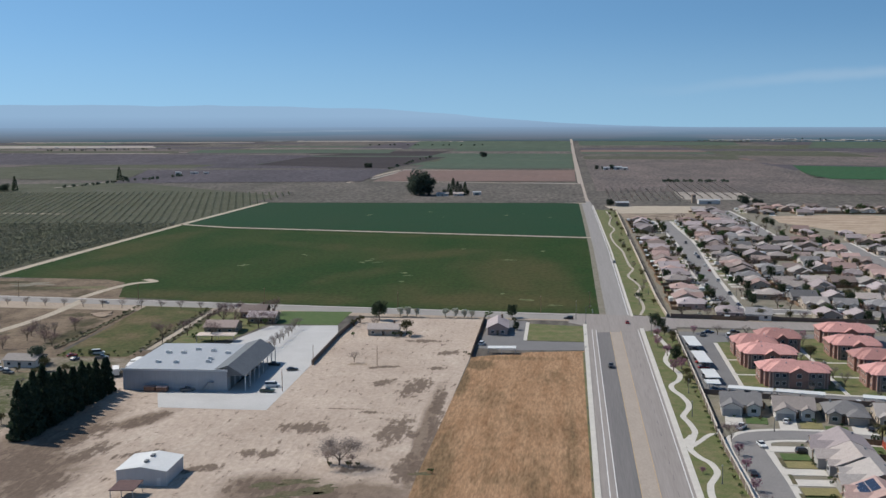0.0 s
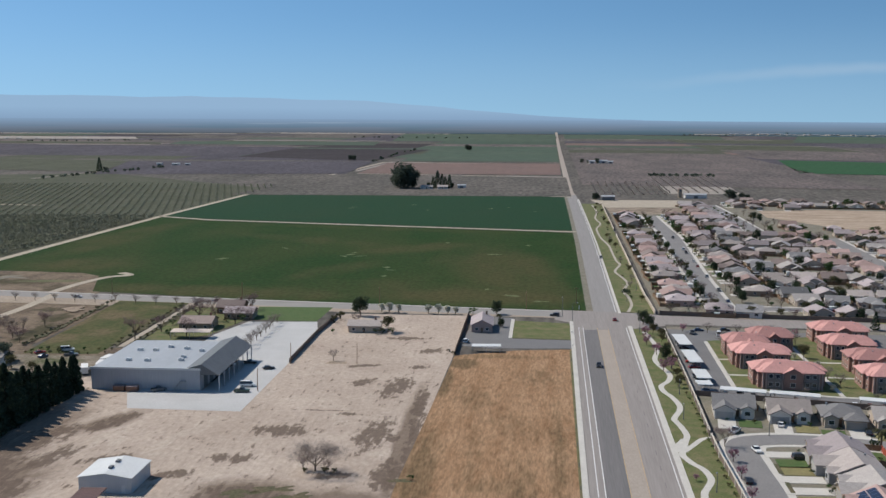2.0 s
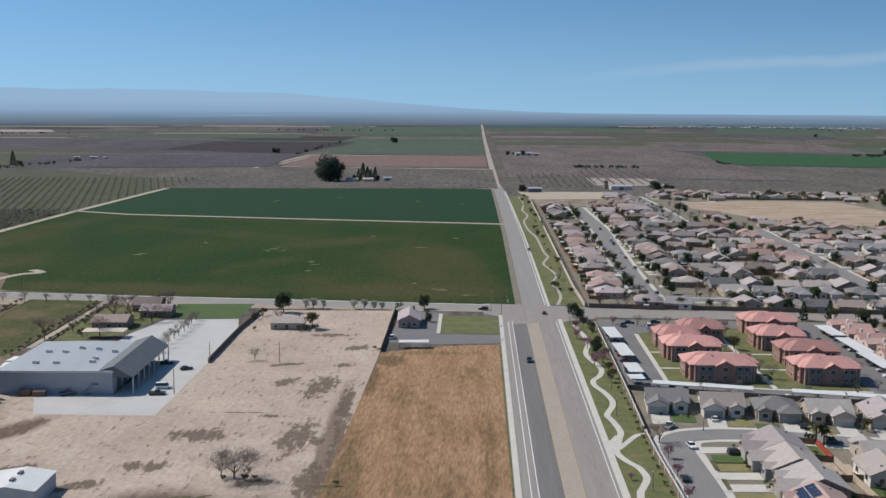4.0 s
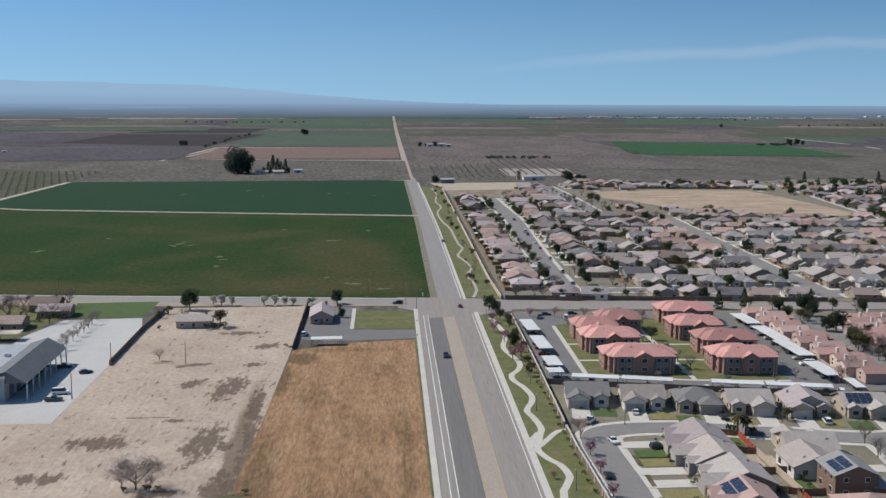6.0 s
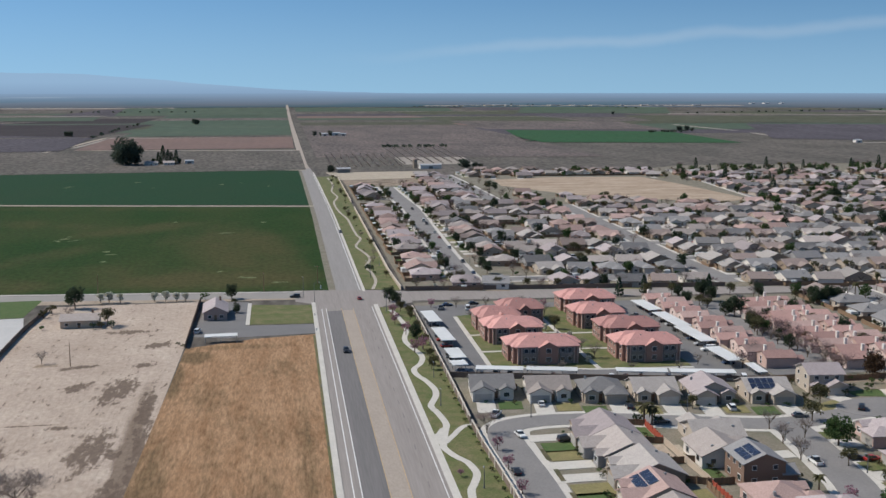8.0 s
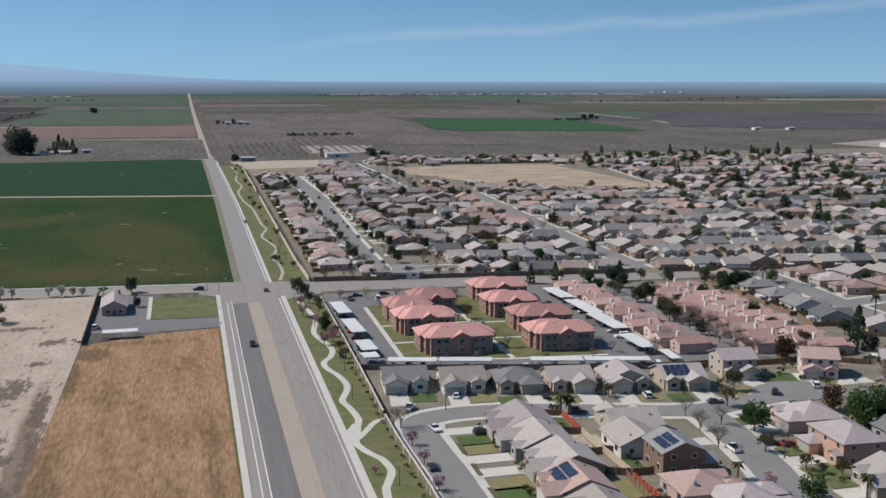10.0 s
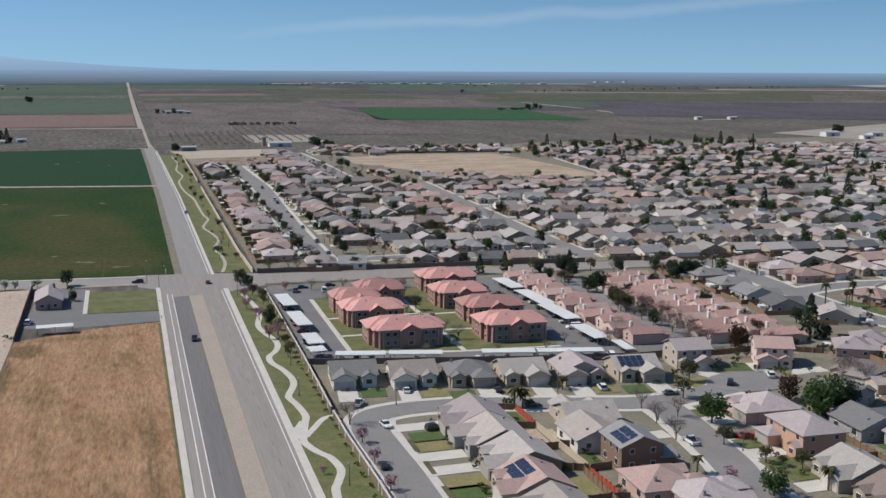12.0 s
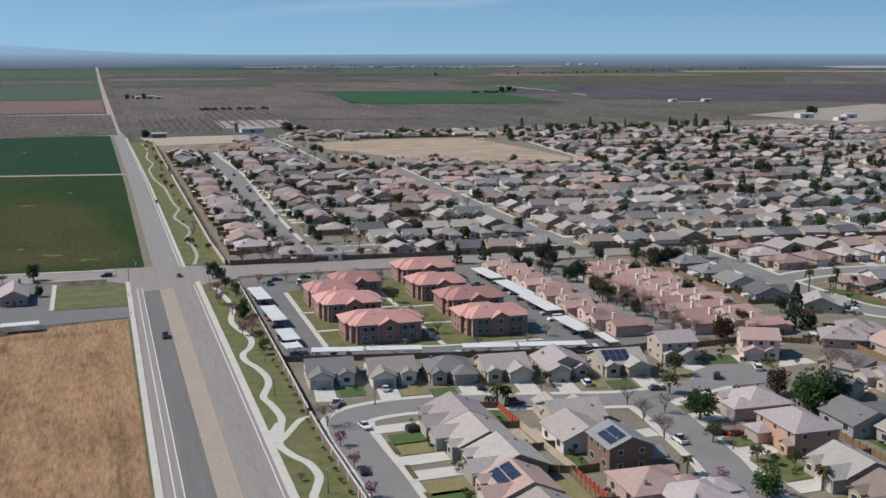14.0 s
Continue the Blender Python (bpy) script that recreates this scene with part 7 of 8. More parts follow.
T_BAREP = [make_bare("bare_tree", 5.2, 2.9, "leafless tree with mauve-brown twigs", s, M_TWIGP, 520) for s in (17, 18)]
T_CYP = [make_cypress(13.0, 2.9, s, n=1500) for s in (19, 20, 21)]
T_CONE = [make_cypress(11, 2.6, s, "dark conical conifer beside houses") for s in (22, 23)]
M_LEAFG = leaf_mat("leaves_grey_green", (0.085, 0.105, 0.078), (0.062, 0.08, 0.06))
T_BIG = [make_tree("tree", 18, 8.4, M_LEAFG, "large rounded dark green tree by a farm", 2200, 1.3, s, 0.02, 60, 1.1) for s in (26, 27)]
T_GROVE = [make_tree("tree", 14, 8.0, M_LEAFG, "rounded dark tree of a far farm", 1500, 1.3, s, 0.02, 46) for s in (29, 30)]
T_WIDE = [make_bare("bare_tree", 7.5, 6.0, "broad leafless tree with a dense haze of mauve-grey twigs", 28, M_TWIG, 3600)]
T_PALM = [make_palm(4.6, 24), make_palm(7.5, 25)]
ALL_TREES = T_GREEN + T_DARK + T_OLIVE + T_BRONZE + T_BUSH + T_PINK + T_WHITE + T_BARE + T_BAREP + T_CYP + T_CONE + T_PALM + T_BIG + T_GROVE + T_WIDE
rt = random.Random(77)


def plant(kinds, x, y, s=1.0, group="", z=0.03):
    t = kinds[rt.randrange(len(kinds))]
    k = s * rt.uniform(0.9, 1.12) * reach(x, y)
    c = copy_thing(t, at(x, y, z, 0, 0, rt.uniform(0, 360)))
    c.scale = (k * rt.uniform(0.93, 1.07), k, k * rt.uniform(0.92, 1.1))
    tagged(c, "", "", group)
    return c


# cypress row beside the dirt lot
for i in range(17):
    t = i / 16
    plant(T_CYP, -193.4 + 5.0 * t + rt.uniform(-1.0, 1.0), -209 + 58 * t, 1.42 - 0.42 * t + rt.uniform(-0.06, 0.06), "row of cypresses")
plant(T_GROVE, -234, -112, 0.62)
plant(T_OLIVE, -226, -122, 1.0)
for x, y in ((-215, -128), (-222, -150), (-231, -160), (-214, -168), (-212, -140), (-240, -136), (-246, -172)):
    plant(T_DARK + T_OLIVE + T_BARE, x, y, 0.8)
# farmhouse trees
plant(T_DARK, -112.5, -14.5, 1.4)
plant(T_BUSH, -120.2, -21.5, 1.9)
plant(T_BUSH, -122, -30, 1.5)
for x, y in ((-97, -52), (-93, -52.5), (-99.5, -53), (-95, -48), (-118, -52)):
    plant(T_BUSH + T_OLIVE, x, y, 1.4 if x > -100 else 1.0)
plant(T_BARE, -111, -36, 1.0)
plant(T_BARE, -108.5, -101, 0.9)
slab("pit", [(-110.5, -106), (-102.6, -105.8), (-103, -102.4), (-109.5, -102)], 0.07, M_DARKDIRT, 0.2, "dark disturbed hollow round a small bare tree", "ground")
# big bare tree on the lot
wide = plant(T_WIDE, -89.5, -226, 1.0)
wide.scale = (1.17, 1.15, 0.95)
plant(T_BAREP, -86, -227, 0.75)
plant(T_BAREP, -93, -225, 0.7)
for x, y, s in ((-86.5, -227.5, 1.0), (-92, -227.5, 0.8), (-84, -227, 0.8)):
    plant(T_BUSH[2:], x, y, s)
plant(T_BUSH[1:2], -63, -231, 0.75)
# small house lot
plant(T_DARK, -50.5, -6, 0.95)
plant(T_BUSH, -61.5, -6, 1.7)
plant(T_DARK, -47.5, -34, 0.55)
plant(T_BUSH, -49, -16, 1.2)
for x, y in ((-66, -84), (-63.8, -88)):
    plant(T_BUSH[2:], x, y, 0.7)
# parking rows of bare trees by the concrete yard
for i in range(9):
    plant(T_BARE, -147 + rt.uniform(-0.5, 0.5), -90 + i * 7.2, 0.95, "bare trees in the yard")
for x, y in ((-190, -32), (-183, -30), (-176, -30), (-188, -14), (-184, -8), (-192, -55), (-178, -64), (-165, -36), (-170, -8), (-166, -3), (-198, -70), (-160, -30)):
    plant(T_BAREP, x, y, rt.uniform(1.1, 1.6))
for x, y in ((-186, -62), (-170, -33), (-164, -28), (-192, -40)):
    plant(T_BUSH, x, y, 1.3)
# along the cross road
for i in range(22):
    x = -395 + i * 10.5
    plant(T_BARE, x, south_edge(x) - 0.5 + 9, 0.8, "bare trees along the cross road") if x < -165 else None
for x in (-104, -100.5, -96, -82, -77.5, -73, -69.5):
    plant(T_WHITE, x, south_edge(x) + 4.2, 1.35, "white blossom trees along the cross road")
plant(T_DARK, -300, -20, 0.7)
for x, y in ((-290, -40), (-275, -70), (-262, -86), (-255, -60), (-330, -60)):
    plant(T_BAREP + T_BARE, x, y, 1.0)
# green belt
plant(T_DARK, 14.6, -24, 0.9)
plant(T_DARK, 16.8, -30, 0.7)
plant(T_BUSH[:1], 11.6, 44, 2.0)
for x, y in ((13.2, -50), (14.8, -82.6), (14.8, -108.6), (18.2, -106), (12.5, -66)):
    plant(T_PINK, x, y, 1.15, "blossom trees on the green belt")
plant(T_DARK, 17.5, -88, 0.75)
for x, y in ((19, -60), (19.5, -76), (19.8, -98), (18.6, -118), (19, -126), (17.6, -131), (19.5, -52), (17, -44)):
    plant(T_OLIVE, x, y, 0.8)
for i in range(17):
    plant(T_BUSH, 19.6 + rt.uniform(-0.3, 0.3), -140 - i * 6.4, 0.55, "shrubs along the wall")
for i in range(26):
    plant(T_OLIVE + T_BARE + T_BUSH, 16.8 + rt.uniform(-3.5, 2.5), 26 + i * 19 + rt.uniform(-5, 5), 0.75, "trees on the green belt")
for x, y in ((11.5, -226), (14, -262)):
    plant(T_PINK, x, y, 0.5)
# blossom trees inside the wall along the bend
for x, y in ((23.4, -195.8), (23.6, -209.5), (23.6, -223.2), (23.5, -239), (23.5, -255), (23.5, -270)):
    plant(T_PINK + T_BAREP[:1], x, y, 0.95, "blossom trees along the street")
# southern block
plant(T_PALM[:1], 66.9, -195.5, 1.2)
plant(T_PALM[:1], 68.9, -196.6, 1.0)
plant(T_BUSH, 65.2, -195, 1.5)
plant(T_BUSH, 70.8, -196, 1.4)
plant(T_OLIVE, 85, -184.5, 0.9)
plant(T_GREEN, 110.2, -221, 1.3)
plant(T_BARE, 104.5, -214, 1.15)
plant(T_OLIVE, 113, -201, 1.25)
plant(T_BRONZE, 139, -211, 1.3)
plant(T_GREEN, 137.6, -226, 1.55)
plant(T_GREEN, 141, -224.5, 1.7)
plant(T_DARK, 146.5, -225, 1.2)
plant(T_OLIVE, 105.4, -235, 1.0)
plant(T_BARE, 97, -217, 1.1)
plant(T_BARE, 98.5, -205.6, 1.2)
plant(T_BARE, 96, -229, 1.1)
plant(T_GREEN, 99.6, -265, 1.1)
plant(T_PINK, 93.6, -258, 1.0)
plant(T_PALM[:1], 112.6, -265.4, 0.95)
plant(T_PALM[:1], 116, -266, 0.8)
plant(T_PALM[:1], 90.5, -249, 0.9)
plant(T_BAREP, 165, -199, 1.2)
plant(T_OLIVE, 42, -271, 0.9)
for x, y in ((44, -214), (45.5, -231), (42.5, -246), (63, -226), (64, -222), (62, -240), (75, -248), (112, -233), (117, -231), (112.5, -246), (118.5, -250), (36, -172), (52, -174), (68, -178), (83, -182), (98, -184), (112, -188),
             (64, -205), (120, -183), (134, -178)):
    plant(T_BUSH, x, y, rt.uniform(0.6, 1.0), "garden shrubs")
# flats
for x, y in ((67, -72), (70, -84), (72, -98), (68, -108), (71, -117), (66, -119), (73, -126), (69, -133), (62, -92), (104, -90), (104, -120), (44, -56), (42, -66), (72, -60), (66, -86)):
    plant(T_BARE + T_WHITE + T_OLIVE[:1], x, y, 0.9, "courtyard trees")
for x, y in ((40, -40), (52, -42), (66, -44), (58, -44), (75, -46), (30, -38)):
    plant(T_PINK + T_BARE, x, y, 0.95, "trees beside the parking lot")
for x, y in ((48, -141.5), (58, -142), (80, -145), (95, -147), (104, -140)):
    plant(T_BARE, x, y, 0.7, "trees beside the parking lot")
for x, y in ((124, -30), (134, -33), (146, -36), (158, -38), (166, -44), (141, -74), (144, -92), (146, -86), (143, -104), (141, -120), (166, -96), (171, -110), (168, -128), (139, -60), (167, -70), (172, -140), (190, -60)):
    plant(T_DARK + T_OLIVE + T_BARE + T_GREEN[:1], x, y, 1.0, "trees among the townhouses")
for i in range(34):
    x, y = rt.choice((124.5, 141, 144, 151, 169, 171, 189)) + rt.uniform(-1.2, 1.2), rt.uniform(-156, -48)
    plant(T_BARE + T_BAREP + T_OLIVE + T_DARK, x, y, rt.uniform(0.6, 0.95), "trees among the townhouses")
for x, y in ((112, -29), (124, -26), (150, -34)):
    plant(T_CONE, x, y, 0.75)
plant(T_CONE, 182.5, -157, 1.35)
plant(T_DARK, 186.4, -159.5, 0.85)
# trees among the townhouses
for x, y, s in ((143.9, -76, 1.35), (146, -47, 0.9), (136, -35, 0.8), (168.3, -43.6, 0.8), (184.7, -59.8, 1.1), (190, -61.4, 1.2), (194.2, -62.6, 1.0)):
    plant(T_DARK, x, y, s, "evergreens among the townhouses")
plant(T_OLIVE, 139.7, -106, 1.5)
plant(T_OLIVE, 141, -101, 1.2)
for x, y in ((147, -104.3), (145.5, -113), (144.4, -122), (143.4, -130), (142.9, -138.4), (144.7, -146), (145.2, -152), (124.5, -136), (116.4, -147), (146.5, -94), (146, -86)):
    plant(T_BAREP + T_BARE[:1], x, y, 1.1, "bare trees among the townhouses")
plant(T_BRONZE, 152.2, -163.5, 1.15)
plant(T_BRONZE, 166, -152, 0.9)
for x, y in ((216, -118), (222, -124), (226, -120), (219, -126), (229, -126), (205, -56), (224, -40)):
    plant(T_PALM[1:], x, y, 0.95, "palms beside the street")


# shrubs by the near houses
for x, y, turn in HOMES:
    if y < -150 and x < 190:
        c, s = math.cos(radians(turn)), math.sin(radians(turn))
        for px, py in ((-5.5, -8.6), (-2.0, -8.9), (6.6, 4.0), (-6.8, 6.0), (3, 9.2)):
            if rt.random() < 0.75:
                plant(T_BUSH, x + px * c - py * s, y + px * s + py * c, rt.uniform(0.45, 0.85), "garden shrubs")


# trees of the quarter, along streets and in yards
def near_house(x, y):
    return any((x - a) ** 2 + (y - b) ** 2 < 42 for a, b, _ in PLACED)


for i in range(26):
    y = 28 + i * 14.5
    for x in (50.2, 66.5):
        if rt.random() < 0.8:
            plant(T_GREEN + T_DARK[:1] + T_OLIVE + T_BARE + T_BUSH, x + rt.uniform(-1, 1), y + rt.uniform(-4, 4), rt.uniform(0.55, 0.95), "street trees")
count = 0
FAR_TREES = []
while count < 1050:
    x, y = rt.uniform(28, 560), rt.uniform(-70, 520)
    if not seen(x, y) or inside(x, y, BROWN) or near_house(x, y) or (south_edge(x) - 2 < y < north_edge(x) + 1) or (x < 122 and y < 0) or abs(x - 58) < 6 or abs(x - 168) < 6:
        continue
    if y > 430 and x < 150:
        continue
    if rt.random() > (0.8 if x < 280 else 0.5):
        continue
    kinds = (T_DARK[:1] + T_GREEN[:1] + T_OLIVE + T_OLIVE + T_BARE * 2 + T_BAREP * 2 + T_BUSH) if x < 280 else (T_DARK + T_OLIVE + T_OLIVE + T_CONE[:1] + T_GREEN + T_BARE + T_BAREP)
    size = rt.uniform(0.7, 1.15) * (1.25 if x > 280 and rt.random() < 0.3 else 1)
    if x > 150 or y > 90:
        FAR_TREES.append((kinds[rt.randrange(len(kinds))], x, y, size, rt.uniform(0, 360)))
    else:
        plant(kinds, x, y, size, "yard trees")
    count += 1
for x, y, turn in HOMES:
    if (x > 150 or y > 90) and seen(x, y):
        c, s = math.cos(radians(turn)), math.sin(radians(turn))
        for k in range(3):
            px, py = rt.uniform(-7, 7), rt.choice((-10.5, -8.8, 7.6, 8.6, 9.6))
            FAR_TREES.append((T_BUSH[rt.randrange(3)], x + px * c - py * s, y + px * s + py * c, rt.uniform(0.6, 1.3), rt.uniform(0, 360)))


def joined_trees():
    """Yard trees too far off to tell apart, in one mesh, every third scrap of their crowns kept."""
    verts, faces, slots, mats = [], [], [], []
    for t, x, y, s, turn in FAR_TREES:
        m = at(x, y, 0.03, 0, 0, turn) @ Matrix.Scale(s * reach(x, y), 4)
        for ch in t.children:
            me = ch.data
            if me.materials[0] not in mats:
                mats.append(me.materials[0])
            slot = mats.index(me.materials[0])
            step = 3 if ch.name.startswith("crown") else 2 if ch.name.startswith("twig") else 1
            grow = 1.5 if step == 3 else 1.0
            for f in list(me.polygons)[::step]:
                base = len(verts)
                mid = f.center
                verts.extend([tuple(m @ (mid + (me.vertices[i].co - mid) * grow)) for i in f.vertices])
                faces.append(list(range(base, len(verts))))
                slots.append(slot)
    me = bpy.data.meshes.new("distant_trees")
    me.from_pydata(verts, [], faces)
    for q in mats:
        me.materials.append(q)
    me.polygons.foreach_set("material_index", slots)
    return tagged(new("distant_trees", me), "distant yard trees, dark evergreens and bare ones", "trees", "", "stuff")


joined_trees()
# farmstead beyond the green field
for x, y, s in ((-182, 682, 1.5), (-174, 690, 1.2), (-189, 694, 1.1)):
    plant(T_BIG, x, y, s, "grove by the farmstead")
for x, y, s in ((-146, 690, 1.9), (-141, 688, 1.4), (-138, 692, 1.2), (-151, 692, 1.2), (-133, 690, 1.3)):
    plant(T_CONE, x, y, s, "grove by the farmstead")
for x, y, s in ((-155, 686, 0.9), (-160, 680, 0.9), (-134, 684, 1.0), (-130, 690, 0.8)):
    plant(T_DARK + T_OLIVE, x, y, s, "grove by the farmstead")
simple_house(-163, -150, 672, 682, 3.0, "grey", "white", "x", "low white farmhouse beside a grove", 1.6)
simple_house(-145, -134, 674, 683, 3.0, "taupe", "white", "x", "low white farm building beside a grove", 1.6)
for x, y, s in ((18, 560, 1.7), (20, 563, 1.2), (146, 576, 2.4), (150, 578, 1.9), (157, 574, 1.6), (162, 572, 1.3), (-172, 1506, 2.6), (-168, 1510, 2.2), (-325, 1196, 2.0), (-331, 1199, 1.8), (-614, 931, 2.0), (-690, 748, 2.6),
                (-697, 752, 2.2), (-700, 742, 1.6), (22, 1126, 1.6), (31, 1124, 1.4), (44, 1124, 1.8), (565, 1120, 2.2), (560, 1110, 1.6), (575, 1115, 2.0), (580, 1105, 1.5), (640, 1700, 1.6), (730, 590, 2), (740, 596, 2)):
    plant(T_GROVE, x, y, s * 0.28, "far farm trees")
plant(T_CONE, -622, 930, 1.6)
plant(T_CONE, -682, 756, 1.6)


# ---- orchards: rows of small leafless trees ----
def orchard(name, spots, material, h, rad, label, n=9, seed=3):
    g = np.random.default_rng(seed)
    P = np.array([lie(x, y) for x, y in spots])
    N = len(P)
    big = np.array([reach(x, y) for x, y in spots])[:, None]
    c = np.repeat(P, n, axis=0)
    bigger = np.repeat(big, n, axis=0)
    M = N * n
    off = g.normal(0, 1, (M, 3))
    off /= np.linalg.norm(off, axis=1)[:, None]
    off *= g.random((M, 1)) ** 0.4
    ctr = c + (off * np.array([rad, rad, h * 0.36]) + np.array([0, 0, h * 0.6])) * bigger
    nrm = g.normal(0, 1, (M, 3)) + np.array([0, 0, 0.5])
    nrm /= np.linalg.norm(nrm, axis=1)[:, None]
    u = np.cross(nrm, g.normal(0, 1, (M, 3)))
    u /= np.linalg.norm(u, axis=1)[:, None]
    v = np.cross(nrm, u)
    s = rad * g.uniform(0.45, 0.8, (M, 1)) * bigger
    verts = np.stack([ctr + u * s, ctr + v * s * 0.8, ctr - u * s, ctr - v * s * 0.8], 1).reshape(-1, 3)
    trunks = np.stack([P + np.array([0.12, 0, 0]), P - np.array([0.12, 0, 0]), P + np.array([0, 0, h * 0.6]) * big], 1).reshape(-1, 3)
    faces = np.arange(M * 4).reshape(-1, 4).tolist() + (np.arange(N * 3) + M * 4).reshape(-1, 3).tolist()
    me = bpy.data.meshes.new(name)
    me.from_pydata(np.concatenate([verts, trunks]).tolist(), [], faces)
    me.materials.append(material)
    return tagged(new(name, me), label, "orchard", "", "stuff")


def rows(x0, x1, y0, y1, dx, dy, keep, lean=0.0, seed=1, jit=0.25):
    g = random.Random(seed)
    out = []
    x = x0
    while x < x1:
        y = y0
        while y < y1:
            px, py = x + lean * (y - y0) + g.uniform(-jit, jit), y + g.uniform(-jit, jit)
            if keep(px, py) and g.random() > 0.02:
                out.append((px, py))
            y += dy
        x += dx
    return out


W_EDGE = lambda y: -373 + (y - 100) * 0.085
slab("orchard_ground", [(-374, 92), (-352, 386), (-330, 676), (-600, 900), (-760, 860), (-700, 100), (-480, 60)], 0.03, M_ORCHFLOOR, 0.2, "grey-green orchard floor", "ground")
IN_VIEW = lambda x, y: x + 27 > -0.62 * (y + 480) - 30
orchard("orchard_trees", rows(-700, -240, 398, 724, 7.6, 2.3, lambda x, y: x < W_EDGE(y) - 5 and IN_VIEW(x, y), -0.29, 1, 0.12), M_OGREEN, 1.7, 0.95, "low dormant orchard trees in straight rows", 5)
orchard("orchard_trees", rows(-640, -374, 60, 388, 7.8, 2.9, lambda x, y: x < W_EDGE(y) - 5 and y > 60 + (-374 - x) * 0.1 and IN_VIEW(x, y), 0.085, 2, 0.15), M_OGREEN, 2.9, 1.55, "grey-green dormant orchard trees along a track", 10, 8)
ribbon("dirt_track", [(-563, 490), (-494, 480)], 6, 0.1, M_TRACK, 0.3, "pale strip of bare soil in an orchard", "track")
orchard("orchard_trees", rows(22, 96, 612, 770, 7.5, 6.5, lambda x, y: not inside(x, y, [(95, 640), (100, 625), (165, 625), (175, 880), (95, 850)]) and not inside(x, y, [(318, 1290), (322, 1010), (610, 920), (575, 1200)]) and y > 600 + 0.02 * x and not (y > 1100 and x < 70) and x < 0.62 * (y + 470), 0.0, 1, 1.3),
        M_OBROWN, 1.5, 1.15, "bare brown orchard trees in rows", 5, 5)
orchard("orchard_trees", rows(96, 170, 632, 868, 9.5, 5.0, lambda x, y: inside(x, y, [(95, 632), (165, 626), (172, 870), (95, 846)])), M_OBROWN, 2.0, 1.0, "young orchard trees in pale rows", 5, 6)
parcel([(95, 628), (165, 622), (174, 872), (93, 850)], M_PALE, 0.06, "pale soil of a young orchard")

# bare and blossoming trees behind the boundary wall of the cross road
for i in range(20):
    x = 28 + i * 7.0 + rt.uniform(-2, 2)
    plant(T_BARE + T_BARE + T_WHITE + T_OLIVE + T_DARK[:1] + T_BAREP, x, north_edge(x) + rt.uniform(2.6, 5.0), rt.uniform(0.6, 0.95), "trees behind the boundary wall")
for x, y in ((118.5, -187), (122, -188), (127, -181), (142, -178), (147, -183), (160, -190), (158, -206), (166, -206), (134, -209), (130, -206), (120, -208), (116, -206)):
    plant(T_BUSH + T_OLIVE[:1], x, y, rt.uniform(0.6, 1.1), "garden shrubs")

# trees and brush between the townhouses and the round street end
for x, y, s in ((144.2, -158.5, 1.2), (146.9, -143, 1.15), (149, -150, 1.0), (139, -155, 0.95), (158, -160, 1.0), (133, -158, 0.9), (164, -163, 0.9), (148, -132, 1.0), (147.5, -120, 1.1), (148.5, -108, 1.0), (166.3, -204.6, 1.25)):
    plant(T_BAREP, x, y, s, "bare trees behind the townhouses")
plant(T_BRONZE, 153.5, -161, 0.9)
for x, y in ((143.2, -166), (136, -166), (139.5, -174), (143.8, -176), (160, -168), (165, -172), (170, -166), (133.5, -181), (148, -170), (157.5, -184), (176, -172)):
    plant(T_BUSH, x, y, rt.uniform(0.8, 1.5), "garden shrubs")
slab("lawn", [(136, -177), (146.5, -176), (147, -184), (141, -182.5), (136.5, -181.5)], 0.125, M_LAWN, 0.3, "green front lawn", "lawn")
slab("driveway", [(147, -176.5), (152, -178), (149.5, -186), (145, -184.5)], 0.13, M_CONC, 0.3, "pale concrete driveway", "driveway")
slab("driveway", [(157, -186), (166, -186), (166, -191), (153, -191)], 0.13, M_CONC, 0.3, "pale concrete driveway", "driveway")
slab("driveway", [(127, -180.5), (133, -180), (134.5, -186), (129, -186.5)], 0.13, M_CONC, 0.3, "pale concrete driveway", "driveway")
slab("yard", [(130, -164), (160, -162), (172, -168), (166, -175), (150, -168), (131, -169)], 0.06, M_PLOT, 0.3, "bare brown backyard soil", "yard")
slab("yard", [(156, -196), (164, -194), (168, -212), (158, -212)], 0.06, M_DRYLAWN, 0.3, "dry tan yard beside houses", "yard")
wall_line("yard_fence", [(121.6, -163), (131, -165.5), (146, -166), (160, -165), (176, -174)], 1.8, 0.12, M_WOOD, "brown wooden fence behind two-storey houses", "fence", None, 2.6, "yard fences")

# dark treelines and windbreaks far out on the plain
def treelines():
    g = random.Random(91)
    spots = []
    for (x0, y0), (x1, y1), gap in (((-480, 2110), (-200, 2045), 30), ((563, 2345), (800, 2000), 40), ((-290, 1145), (-265, 1540), 60),
                                    ((-640, 800), (-560, 1020), 16), ((505, 1092), (560, 1084), 5), ((300, 2240), (420, 2200), 24), ((800, 1700), (1500, 1800), 40), ((-1200, 1900), (-900, 1940), 26), ((96, 872), (172, 868), 6)):
        n = int(math.hypot(x1 - x0, y1 - y0) / gap * 2)
        for k in range(n):
            if g.random() < 0.7:
                spots.append((x0 + (x1 - x0) * k / n + g.uniform(-4, 4), y0 + (y1 - y0) * k / n + g.uniform(-6, 6)))
    return orchard("distant_treelines", spots, M_LEAFG, 3.4, 3.0, "dark windbreaks and treelines far out on the plain", 8, 12)


treelines()

